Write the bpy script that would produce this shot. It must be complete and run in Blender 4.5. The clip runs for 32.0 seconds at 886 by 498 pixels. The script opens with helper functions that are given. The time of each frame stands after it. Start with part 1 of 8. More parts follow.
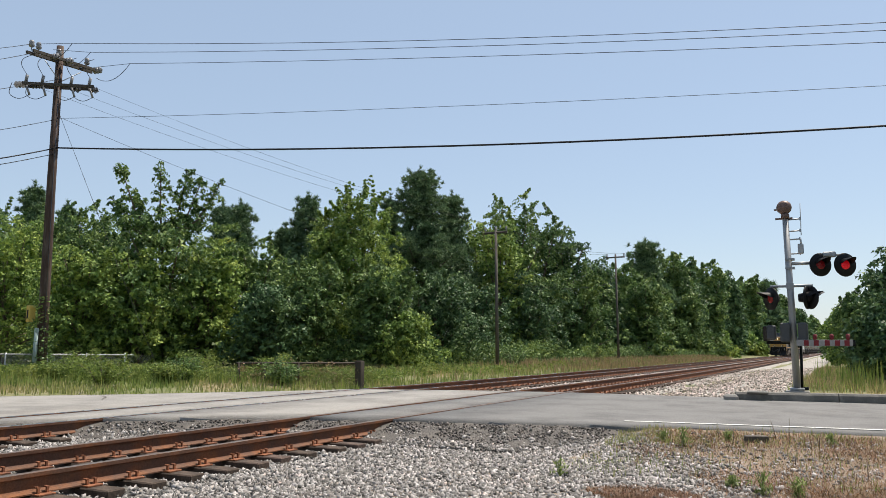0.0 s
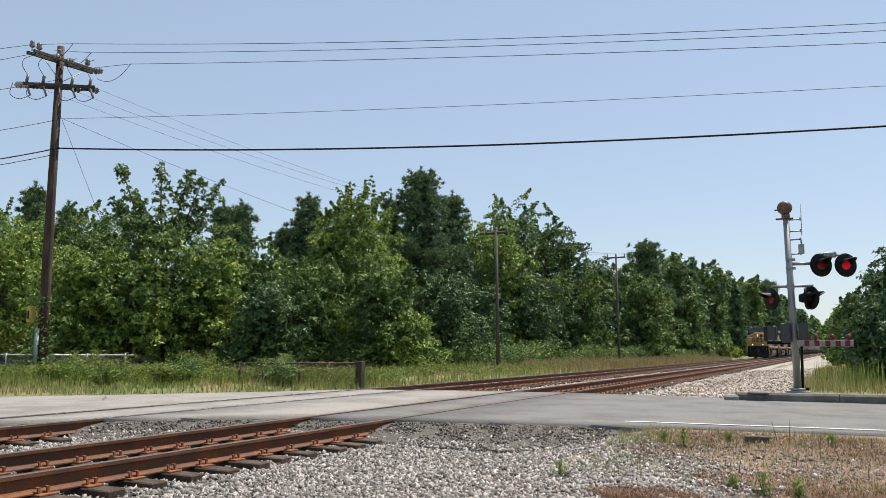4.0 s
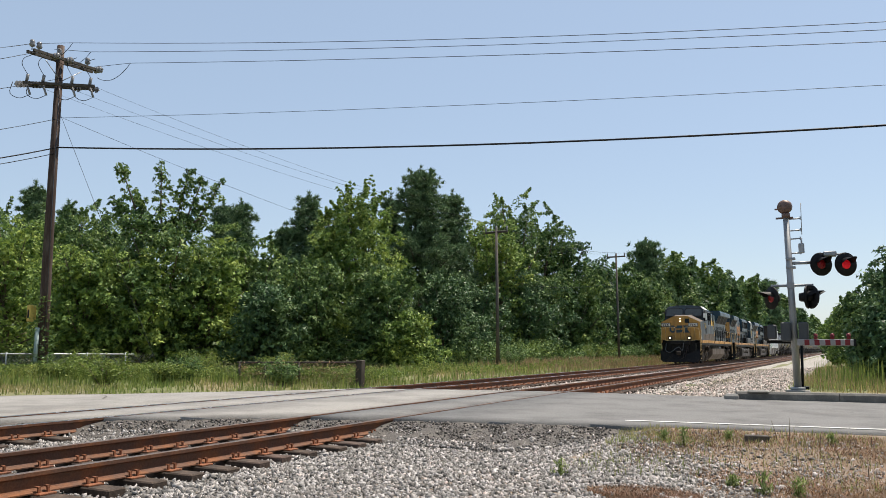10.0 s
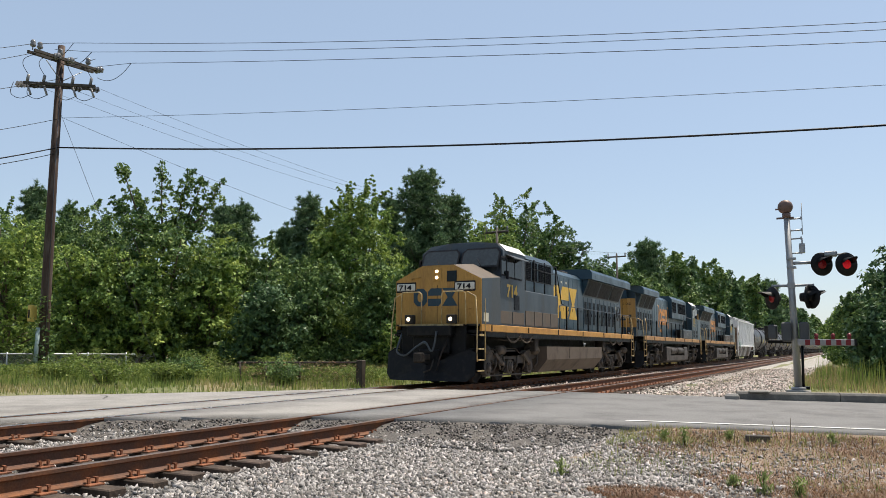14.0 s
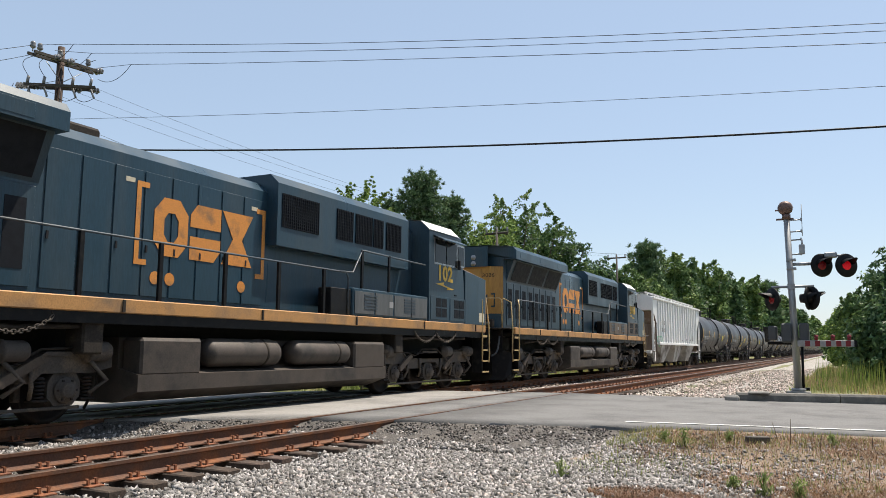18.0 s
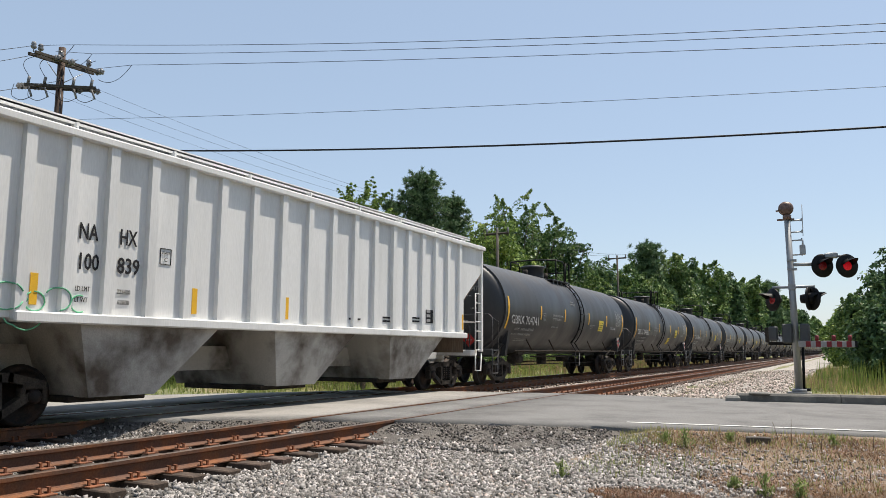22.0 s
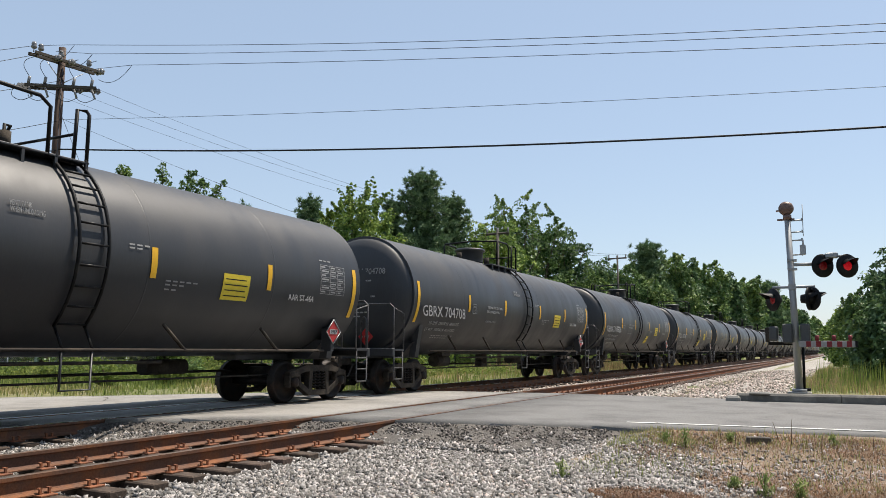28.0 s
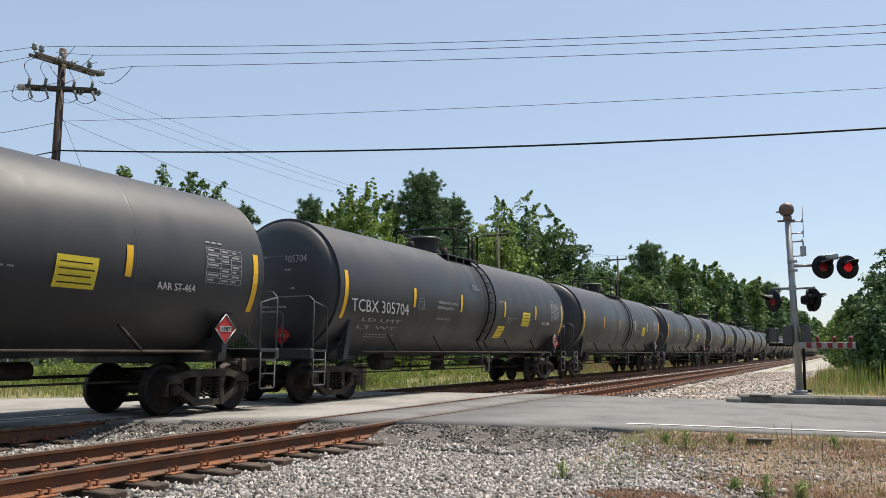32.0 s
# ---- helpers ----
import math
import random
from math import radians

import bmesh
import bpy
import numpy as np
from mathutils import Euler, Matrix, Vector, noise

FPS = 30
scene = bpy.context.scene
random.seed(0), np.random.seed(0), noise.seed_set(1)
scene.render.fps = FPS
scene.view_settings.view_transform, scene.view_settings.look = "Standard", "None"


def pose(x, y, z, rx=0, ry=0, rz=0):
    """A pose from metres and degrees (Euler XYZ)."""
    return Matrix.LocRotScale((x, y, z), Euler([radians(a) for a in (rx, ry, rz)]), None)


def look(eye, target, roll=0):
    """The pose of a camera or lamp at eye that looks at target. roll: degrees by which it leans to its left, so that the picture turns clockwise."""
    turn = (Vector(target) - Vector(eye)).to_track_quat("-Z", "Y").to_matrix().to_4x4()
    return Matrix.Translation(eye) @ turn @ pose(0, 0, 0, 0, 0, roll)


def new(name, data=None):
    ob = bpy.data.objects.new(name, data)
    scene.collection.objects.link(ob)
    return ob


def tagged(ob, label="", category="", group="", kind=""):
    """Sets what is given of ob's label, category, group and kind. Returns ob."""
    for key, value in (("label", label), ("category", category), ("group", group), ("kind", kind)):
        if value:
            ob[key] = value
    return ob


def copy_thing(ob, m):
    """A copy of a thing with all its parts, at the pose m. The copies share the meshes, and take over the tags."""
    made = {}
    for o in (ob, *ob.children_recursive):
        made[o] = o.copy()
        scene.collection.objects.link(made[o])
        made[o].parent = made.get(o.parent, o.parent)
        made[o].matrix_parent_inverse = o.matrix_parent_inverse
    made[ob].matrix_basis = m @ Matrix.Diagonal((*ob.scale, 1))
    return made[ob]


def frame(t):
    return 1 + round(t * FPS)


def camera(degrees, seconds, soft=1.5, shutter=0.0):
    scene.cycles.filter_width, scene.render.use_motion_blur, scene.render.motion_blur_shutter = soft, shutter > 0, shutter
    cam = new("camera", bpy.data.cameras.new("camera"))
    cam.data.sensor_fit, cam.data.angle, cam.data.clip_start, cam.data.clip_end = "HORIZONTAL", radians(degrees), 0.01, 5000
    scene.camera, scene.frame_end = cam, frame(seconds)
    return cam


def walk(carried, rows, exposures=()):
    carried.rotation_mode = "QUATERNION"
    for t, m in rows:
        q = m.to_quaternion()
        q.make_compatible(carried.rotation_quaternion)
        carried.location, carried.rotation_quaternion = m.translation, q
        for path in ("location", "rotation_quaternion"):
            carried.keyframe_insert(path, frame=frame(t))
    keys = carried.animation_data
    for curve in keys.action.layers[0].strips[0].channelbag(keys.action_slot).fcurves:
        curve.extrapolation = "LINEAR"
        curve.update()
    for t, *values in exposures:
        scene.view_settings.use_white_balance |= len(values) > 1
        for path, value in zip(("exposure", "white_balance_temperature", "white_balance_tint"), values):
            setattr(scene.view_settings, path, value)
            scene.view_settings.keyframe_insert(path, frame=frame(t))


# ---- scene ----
# ---------------------------------------------------------------- camera
cam = camera(59.02, 32.0, soft=0.4)
EYE = Vector((0.0, 0.0, 1.212))


def aim(left, up):
    """The camera's pose, turned left and up by so many degrees from its rest."""
    yaw, pitch = radians(26.835 + left), radians(7.231 + up)
    way = Vector((-math.sin(yaw) * math.cos(pitch), math.cos(yaw) * math.cos(pitch), math.sin(pitch)))
    return look(EYE, EYE + way, 0.354)


# a tripod that settles by a few hundredths of a degree
SWAY = [(0.0, 0.0, 0.0), (1.5, 0.03, 0.03), (3.5, 0.04, 0.04), (5.5, 0.02, -0.08), (8.0, 0.03, -0.08), (10.0, 0.04, -0.04),
        (12.0, 0.08, -0.03), (14.5, 0.08, -0.04), (16.5, 0.14, 0.06), (17.2, 0.08, 0.01), (19.0, 0.08, 0.1), (20.5, 0.1, 0.1),
        (23.0, 0.12, 0.07), (25.5, 0.13, 0.07), (27.5, 0.14, 0.12), (28.0, 0.13, 0.08), (30.0, 0.14, 0.16), (32.0, 0.15, 0.17)]
walk(cam, [(t, aim(a, b)) for t, a, b in SWAY], exposures=[(t, stops, 6950, 11) for t, stops in ((0.0, 0.40), (14.0, 0.40), (16.5, 0.50), (20.5, 0.50), (22.0, 0.40), (23.0, 0.42), (24.5, 0.45), (32.0, 0.45))])

# ---------------------------------------------------------------- light
SUN_DIR = Vector((0.20, 0.36, 0.91)).normalized()   # towards the sun: high, beyond the crossing
world = bpy.data.worlds.new("sky")
scene.world = world
world.use_nodes = True
sky = world.node_tree.nodes.new("ShaderNodeTexSky")
sky.sky_type, sky.sun_disc = "NISHITA", False
sky.sun_elevation = math.asin(SUN_DIR.z)
sky.sun_rotation = math.atan2(SUN_DIR.x, SUN_DIR.y)
sky.air_density, sky.dust_density, sky.ozone_density, sky.altitude = 1.0, 0.6, 0.8, 0
background = world.node_tree.nodes["Background"]
background.inputs["Strength"].default_value = 0.14
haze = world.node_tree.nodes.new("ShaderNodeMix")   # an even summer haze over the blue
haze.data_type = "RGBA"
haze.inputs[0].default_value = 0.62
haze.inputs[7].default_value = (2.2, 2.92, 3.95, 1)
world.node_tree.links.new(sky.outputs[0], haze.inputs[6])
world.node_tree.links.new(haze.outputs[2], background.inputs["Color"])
sun = new("sun", bpy.data.lights.new("sun", "SUN"))
sun.data.energy, sun.data.angle, sun.data.color = 5.0, radians(0.55), (1.0, 0.95, 0.87)
sun.matrix_world = look(SUN_DIR * 50, (0, 0, 0))

# ---------------------------------------------------------------- materials
def mat(name, color, rough=0.7, metal=0.0, vary=0.25, scale=6.0, fine=60.0, bump=0.1, other=None, patch=0.5, per_piece=0.0,
        island=False, glow=0.0, streak=False, dust=0.0, sheen=0.0, through_light=0.0):
    """A surface with variation at two scales, relief, and patches of another colour (stain, wear, rust)."""
    m = bpy.data.materials.new(name)
    m.use_nodes = True
    nodes, link = m.node_tree.nodes, m.node_tree.links.new
    b = nodes["Principled BSDF"]
    co = nodes.new("ShaderNodeTexCoord")
    mp = nodes.new("ShaderNodeMapping")
    mp.inputs["Scale"].default_value = (1, 1, 0.12) if streak else (1, 1, 1)
    link(co.outputs["Object"], mp.inputs["Vector"])

    def tex(s, detail, rough_=0.6):
        n = nodes.new("ShaderNodeTexNoise")
        n.inputs["Scale"].default_value, n.inputs["Detail"].default_value, n.inputs["Roughness"].default_value = s, detail, rough_
        link(mp.outputs[0], n.inputs["Vector"])
        return n

    def ramp(src, lo, hi, a, z):
        r = nodes.new("ShaderNodeMapRange")
        r.inputs["From Min"].default_value, r.inputs["From Max"].default_value = lo, hi
        r.inputs["To Min"].default_value, r.inputs["To Max"].default_value = a, z
        link(src, r.inputs["Value"])
        return r.outputs[0]

    big, small = tex(scale, 4), tex(fine, 3)
    mix = nodes.new("ShaderNodeMix")
    mix.data_type = "RGBA"
    mix.inputs[6].default_value = (*color, 1)
    mix.inputs[7].default_value = (*(other or [c * 0.6 for c in color]), 1)
    link(ramp(big.outputs[0], 0.62 - 0.3 * patch, 0.75 - 0.15 * patch, 0, 1 if other else vary * 2), mix.inputs[0])
    hsv = nodes.new("ShaderNodeHueSaturation")
    link(mix.outputs[2], hsv.inputs["Color"])
    value = ramp(small.outputs[0], 0.25, 0.75, 1 - vary, 1 + vary)
    if per_piece:
        if island:
            rnd = nodes.new("ShaderNodeNewGeometry").outputs["Random Per Island"]
        else:
            rnd = nodes.new("ShaderNodeObjectInfo").outputs["Random"]
        mul = nodes.new("ShaderNodeMath")
        mul.operation = "MULTIPLY"
        link(value, mul.inputs[0])
        link(ramp(rnd, 0, 1, 1 - per_piece, 1 + per_piece), mul.inputs[1])
        value = mul.outputs[0]
        link(ramp(rnd, 0, 1, 0.5 + 0.03 * per_piece, 0.5 - 0.05 * per_piece), hsv.inputs["Hue"])
    link(value, hsv.inputs["Value"])
    link(hsv.outputs[0], b.inputs["Base Color"])
    link(ramp(big.outputs[0], 0.3, 0.7, max(rough - 0.12, 0.03), min(rough + 0.12, 1)), b.inputs["Roughness"])
    b.inputs["Metallic"].default_value = metal
    b.inputs["IOR"].default_value = 1.4 if max(color) > 0.04 else 1.26
    if through_light:
        b.inputs["Specular IOR Level"].default_value = 0.3
    if bump:
        bp = nodes.new("ShaderNodeBump")
        bp.inputs["Strength"].default_value, bp.inputs["Distance"].default_value = min(bump, 1), 0.01
        link(small.outputs[0], bp.inputs["Height"])
        link(bp.outputs[0], b.inputs["Normal"])
    if glow:
        b.inputs["Emission Color"].default_value = (*color, 1)
        b.inputs["Emission Strength"].default_value = glow
    if through_light:
        tr = nodes.new("ShaderNodeBsdfTranslucent")
        link(hsv.outputs[0], tr.inputs["Color"])
        add = nodes.new("ShaderNodeMixShader")
        add.inputs[0].default_value = through_light
        link(b.outputs[0], add.inputs[1])
        link(tr.outputs[0], add.inputs[2])
        link(add.outputs[0], nodes["Material Output"].inputs["Surface"])
    return m


M = {}
M["rust"] = mat("rusty_rail", (0.12, 0.06, 0.038), 0.75, 0.2, 0.3, 3, 40, 0.3, (0.21, 0.085, 0.038), 0.6)
M["railtop"] = mat("worn_railhead", (0.18, 0.144, 0.122), 0.42, 0.7, 0.2, 2, 80, 0.05, (0.153, 0.081, 0.0495), 0.6)
M["steeltop"] = mat("polished_railhead", (0.42, 0.40, 0.38), 0.25, 0.9, 0.1, 2, 80, 0.03)
M["plate"] = mat("rusty_tie_plate", (0.25, 0.095, 0.045), 0.85, 0.1, 0.35, 9, 60, 0.3, (0.13, 0.06, 0.04), 0.5)
M["tie"] = mat("creosoted_timber", (0.060, 0.043, 0.033), 0.9, 0, 0.4, 5, 45, 0.6, (0.12, 0.085, 0.065), 0.5, 0.3)
M["asphalt"] = mat("worn_asphalt", (0.259, 0.247, 0.229), 0.9, 0, 0.3, 0.6, 55, 0.6, (0.178, 0.17, 0.159), 0.55)
M["newasphalt"] = mat("crossing_asphalt", (0.158, 0.155, 0.15), 0.9, 0, 0.32, 0.9, 50, 0.6, (0.122, 0.119, 0.116), 0.5)
M["skirt"] = mat("crumbled_asphalt", (0.0884, 0.0803, 0.0727), 0.95, 0, 0.5, 3.0, 45, 1.0, (0.145, 0.13, 0.115), 0.4)
M["whiteline"] = mat("road_paint", (0.666, 0.657, 0.621), 0.7, 0, 0.1, 5, 70, 0.2, (0.342, 0.333, 0.315), 0.35)
# near bed darker than its stones: the shade between them is in the colour
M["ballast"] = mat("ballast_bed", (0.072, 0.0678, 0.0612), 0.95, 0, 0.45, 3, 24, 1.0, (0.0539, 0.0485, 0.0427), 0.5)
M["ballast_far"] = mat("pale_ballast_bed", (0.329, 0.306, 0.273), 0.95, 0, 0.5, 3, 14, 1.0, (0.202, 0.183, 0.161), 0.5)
M["stone"] = mat("ballast_stone", (0.266, 0.255, 0.241), 0.85, 0, 0.25, 12, 90, 0.6, (0.296, 0.244, 0.192), 0.2, 0.8, True)
M["stone_far"] = mat("pale_ballast_stone", (0.40, 0.345, 0.295), 0.85, 0, 0.2, 12, 70, 0.4, None, 0.5, 0.7, True)
M["crumb"] = mat("asphalt_crumb", (0.135, 0.123, 0.11), 0.9, 0, 0.3, 12, 70, 0.4, None, 0.5, 0.8, True)
M["rustgrass"] = mat("red_brown_straw", (0.2, 0.125, 0.08), 0.85, 0, 0.25, 0.8, 4, 0, (0.153, 0.088, 0.0459), 0.5, 0.45, True, through_light=0.15)
M["stone_dark"] = mat("darker_ballast_stone", (0.15, 0.14, 0.13), 0.85, 0, 0.18, 12, 70, 0.3, None, 0.5, 0.5, True)
M["dirt"] = mat("dry_soil", (0.222, 0.166, 0.118), 0.95, 0, 0.5, 1.6, 35, 1.0, (0.148, 0.114, 0.0813), 0.6)
M["ground"] = mat("meadow_ground", (0.13, 0.14, 0.055), 0.95, 0, 0.35, 0.3, 9, 0.6, (0.24, 0.19, 0.11), 0.5)
M["grass"] = mat("grass_blades", (0.216, 0.279, 0.081), 0.7, 0, 0.25, 0.3, 4, 0, (0.378, 0.324, 0.153), 0.55, 0.4, True, through_light=0.45)
M["drygrass"] = mat("dry_grass", (0.357, 0.264, 0.153), 0.8, 0, 0.25, 0.6, 4, 0, (0.23, 0.187, 0.085), 0.5, 0.4, True, through_light=0.25)
M["weedgrass"] = mat("pale_weed_leaves", (0.204, 0.272, 0.0935), 0.6, 0, 0.2, 0.6, 4, 0, (0.272, 0.297, 0.119), 0.5, 0.4, True, through_light=0.4)
M["weed"] = mat("weed_leaves", (0.145, 0.212, 0.051), 0.6, 0, 0.2, 0.6, 4, 0, (0.212, 0.246, 0.068), 0.5, 0.4, True, through_light=0.4)
M["leaf"] = mat("oak_leaves", (0.0994, 0.18, 0.0597), 0.55, 0, 0.2, 0.35, 3, 0, (0.193, 0.279, 0.0745), 0.5, 0.62, True, through_light=0.2)
M["leaf_light"] = mat("light_green_leaves", (0.155, 0.255, 0.0621), 0.55, 0, 0.2, 0.35, 3, 0, (0.273, 0.354, 0.0807), 0.5, 0.62, True, through_light=0.25)
M["leaf_dark"] = mat("dark_green_leaves", (0.0679, 0.135, 0.0568), 0.52, 0, 0.2, 0.35, 3, 0, (0.135, 0.216, 0.0741), 0.5, 0.62, True, through_light=0.16)
M["needle"] = mat("pine_needles", (0.128, 0.209, 0.101), 0.55, 0, 0.2, 0.35, 3, 0, (0.0878, 0.155, 0.0743), 0.5, 0.62, True, through_light=0.12)
M["bark"] = mat("bark", (0.13, 0.10, 0.075), 0.95, 0, 0.35, 3, 25, 0.8, None, 0.5)
M["polewood"] = mat("weathered_pole_timber", (0.0589, 0.036, 0.0279), 0.9, 0, 0.35, 5, 30, 0.5, (0.118, 0.093, 0.0775), 0.4, streak=True)
M["greywood"] = mat("silvered_pole_timber", (0.1, 0.0875, 0.075), 0.9, 0, 0.3, 5, 30, 0.4, None, 0.5, streak=True)
M["armwood"] = mat("crossarm_timber", (0.066, 0.057, 0.048), 0.9, 0, 0.3, 5, 30, 0.4, (0.054, 0.045, 0.039), 0.5)
M["porcelain"] = mat("grey_porcelain", (0.2, 0.2, 0.205), 0.25, 0, 0.1, 10, 60, 0)
M["wire"] = mat("bare_wire", (0.09, 0.10, 0.12), 0.5, 0.6, 0.1, 3, 20, 0)
M["cable"] = mat("black_cable", (0.012, 0.013, 0.016), 0.6, 0, 0.1, 3, 20, 0)
M["galv"] = mat("galvanised_steel", (0.36, 0.37, 0.38), 0.5, 0.5, 0.15, 5, 60, 0.05, (0.26, 0.265, 0.27), 0.5)
M["alu"] = mat("aluminium_paint", (0.30, 0.31, 0.32), 0.5, 0.35, 0.12, 4, 60, 0.05, (0.22, 0.225, 0.23), 0.45, streak=True)
M["bell"] = mat("brown_bell", (0.16, 0.10, 0.08), 0.5, 0.2, 0.2, 8, 60, 0.1)
M["black"] = mat("matt_black_paint", (0.008, 0.008, 0.009), 0.5, 0, 0.25, 5, 60, 0.05, (0.02, 0.019, 0.017), 0.4)
M["redlens"] = mat("lit_red_lens", (0.75, 0.012, 0.025), 0.25, 0, 0.2, 30, 90, 0.2, None, 0.5, glow=0.14)
M["redlens_dim"] = mat("dim_red_lens", (0.22, 0.012, 0.016), 0.2, 0, 0.2, 30, 90, 0.2, None, 0.5, glow=0.02)
M["redtape"] = mat("red_reflective_band", (0.20, 0.02, 0.025), 0.5, 0, 0.1, 8, 60, 0)
M["whitetape"] = mat("white_reflective_band", (0.30, 0.29, 0.29), 0.5, 0, 0.1, 8, 60, 0)
M["yellowsign"] = mat("yellow_plate", (0.62, 0.42, 0.10), 0.6, 0, 0.1, 8, 60, 0)
M["greensteel"] = mat("pale_green_guard", (0.30, 0.38, 0.37), 0.6, 0, 0.15, 5, 60, 0.05)
M["casegrey"] = mat("dull_grey_case_paint", (0.07, 0.073, 0.077), 0.55, 0.2, 0.15, 5, 60, 0.05, (0.08, 0.082, 0.084), 0.5)
M["kerbstone"] = mat("dark_weathered_concrete", (0.142, 0.136, 0.123), 0.9, 0, 0.25, 2.5, 45, 0.5, (0.228, 0.214, 0.19), 0.5)
M["concrete"] = mat("concrete", (0.25, 0.24, 0.22), 0.9, 0, 0.2, 1.5, 45, 0.4, (0.28, 0.265, 0.24), 0.5)
M["chain"] = mat("galvanised_fence", (0.42, 0.43, 0.43), 0.5, 0.5, 0.15, 5, 60, 0.0)
M["oldfence"] = mat("rusted_fence_steel", (0.075, 0.06, 0.05), 0.85, 0.1, 0.3, 5, 60, 0.2)
M["straw"] = mat("brown_straw", (0.253, 0.16, 0.0954), 0.85, 0, 0.25, 0.8, 4, 0, (0.191, 0.131, 0.0688), 0.5, 0.45, True, through_light=0.15)


# ---------------------------------------------------------------- shapes
class Geo:
    """Gathers simple solids into one mesh."""

    def __init__(self):
        self.v, self.f, self.s = [], [], []

    def add(self, verts, faces, smooth=False):
        n = len(self.v)
        self.v += [tuple(p) for p in verts]
        self.f += [tuple(i + n for i in q) for q in faces]
        self.s += [smooth] * len(faces)
        return self

    def box(self, x0, x1, y0, y1, z0, z1, c=0.0):
        """A box; c: its chamfer."""
        x0, x1, y0, y1, z0, z1 = min(x0, x1), max(x0, x1), min(y0, y1), max(y0, y1), min(z0, z1), max(z0, z1)
        if c <= 0:
            return self.add([(x, y, z) for x in (x0, x1) for y in (y0, y1) for z in (z0, z1)],
                            [(0, 1, 3, 2), (4, 6, 7, 5), (0, 4, 5, 1), (2, 3, 7, 6), (0, 2, 6, 4), (1, 5, 7, 3)])
        c = min(c, (x1 - x0) / 2.01, (y1 - y0) / 2.01, (z1 - z0) / 2.01)
        vs, idx = [], {}
        for i, (x, sx) in enumerate(((x0, 1), (x1, -1))):
            for j, (y, sy) in enumerate(((y0, 1), (y1, -1))):
                for k, (z, sz) in enumerate(((z0, 1), (z1, -1))):
                    for a in range(3):
                        idx[i, j, k, a] = len(vs)
                        vs.append((x + (sx * c if a != 0 else 0), y + (sy * c if a != 1 else 0), z + (sz * c if a != 2 else 0)))
        g = idx
        fs = [(g[0, 0, 0, 0], g[0, 0, 1, 0], g[0, 1, 1, 0], g[0, 1, 0, 0]), (g[1, 0, 0, 0], g[1, 1, 0, 0], g[1, 1, 1, 0], g[1, 0, 1, 0]),
              (g[0, 0, 0, 1], g[1, 0, 0, 1], g[1, 0, 1, 1], g[0, 0, 1, 1]), (g[0, 1, 0, 1], g[0, 1, 1, 1], g[1, 1, 1, 1], g[1, 1, 0, 1]),
              (g[0, 0, 0, 2], g[0, 1, 0, 2], g[1, 1, 0, 2], g[1, 0, 0, 2]), (g[0, 0, 1, 2], g[1, 0, 1, 2], g[1, 1, 1, 2], g[0, 1, 1, 2])]
        for i in (0, 1):
            for j in (0, 1):
                q = (g[i, j, 0, 0], g[i, j, 1, 0], g[i, j, 1, 1], g[i, j, 0, 1])
                fs.append(q if i != j else q[::-1])
                q = (g[i, 0, j, 0], g[i, 1, j, 0], g[i, 1, j, 2], g[i, 0, j, 2])
                fs.append(q[::-1] if i != j else q)
                q = (g[0, i, j, 1], g[1, i, j, 1], g[1, i, j, 2], g[0, i, j, 2])
                fs.append(q if i != j else q[::-1])
                for k in (0, 1):
                    q = (g[i, j, k, 0], g[i, j, k, 1], g[i, j, k, 2])
                    fs.append(q if (i + j + k) % 2 == 0 else q[::-1])
        return self.add(vs, fs)

    def cyl(self, p0, p1, r, n=12, r1=None, caps=True, smooth=True):
        return self.tube([p0, p1], [r, r if r1 is None else r1], n, caps, smooth)

    def tube(self, pts, r, n=8, caps=True, smooth=True):
        """A round tube along points; r: one radius, or one for each point."""
        pts = [Vector(p) for p in pts]
        rs = r if isinstance(r, (list, tuple)) else [r] * len(pts)
        base, side = len(self.v), None
        for i, p in enumerate(pts):
            d = (pts[min(i + 1, len(pts) - 1)] - pts[max(i - 1, 0)]).normalized()
            if side is None:
                side = d.orthogonal().normalized()
            side = (side - d * side.dot(d))
            side = side.normalized() if side.length > 1e-6 else d.orthogonal().normalized()
            up = d.cross(side)
            for k in range(n):
                a = 2 * math.pi * k / n
                q = p + (side * math.cos(a) + up * math.sin(a)) * rs[i]
                self.v.append((q.x, q.y, q.z))
        for i in range(len(pts) - 1):
            for k in range(n):
                a, b = base + i * n + k, base + i * n + (k + 1) % n
                self.f.append((a, b, b + n, a + n))
                self.s.append(smooth)
        if caps:
            self.f += [tuple(base + k for k in reversed(range(n))), tuple(base + (len(pts) - 1) * n + k for k in range(n))]
            self.s += [False, False]
        return self

    def prism(self, outline, axis, a, b, smooth=False):
        """An outline of two coordinates, drawn out along x, y or z from a to b."""
        def at(u, w, t):
            return {"x": (t, u, w), "y": (u, t, w), "z": (u, w, t)}[axis]
        n = len(outline)
        area = sum(outline[i][0] * outline[(i + 1) % n][1] - outline[(i + 1) % n][0] * outline[i][1] for i in range(n))
        if (area < 0) != (axis == "y"):
            outline = outline[::-1]
        if b < a:
            a, b = b, a
        vs = [at(u, w, a) for u, w in outline] + [at(u, w, b) for u, w in outline]
        fs = [(i, (i + 1) % n, n + (i + 1) % n, n + i) for i in range(n)]
        self.add(vs, fs, smooth)
        return self.add(vs, [tuple(reversed(range(n))), tuple(range(n, 2 * n))])

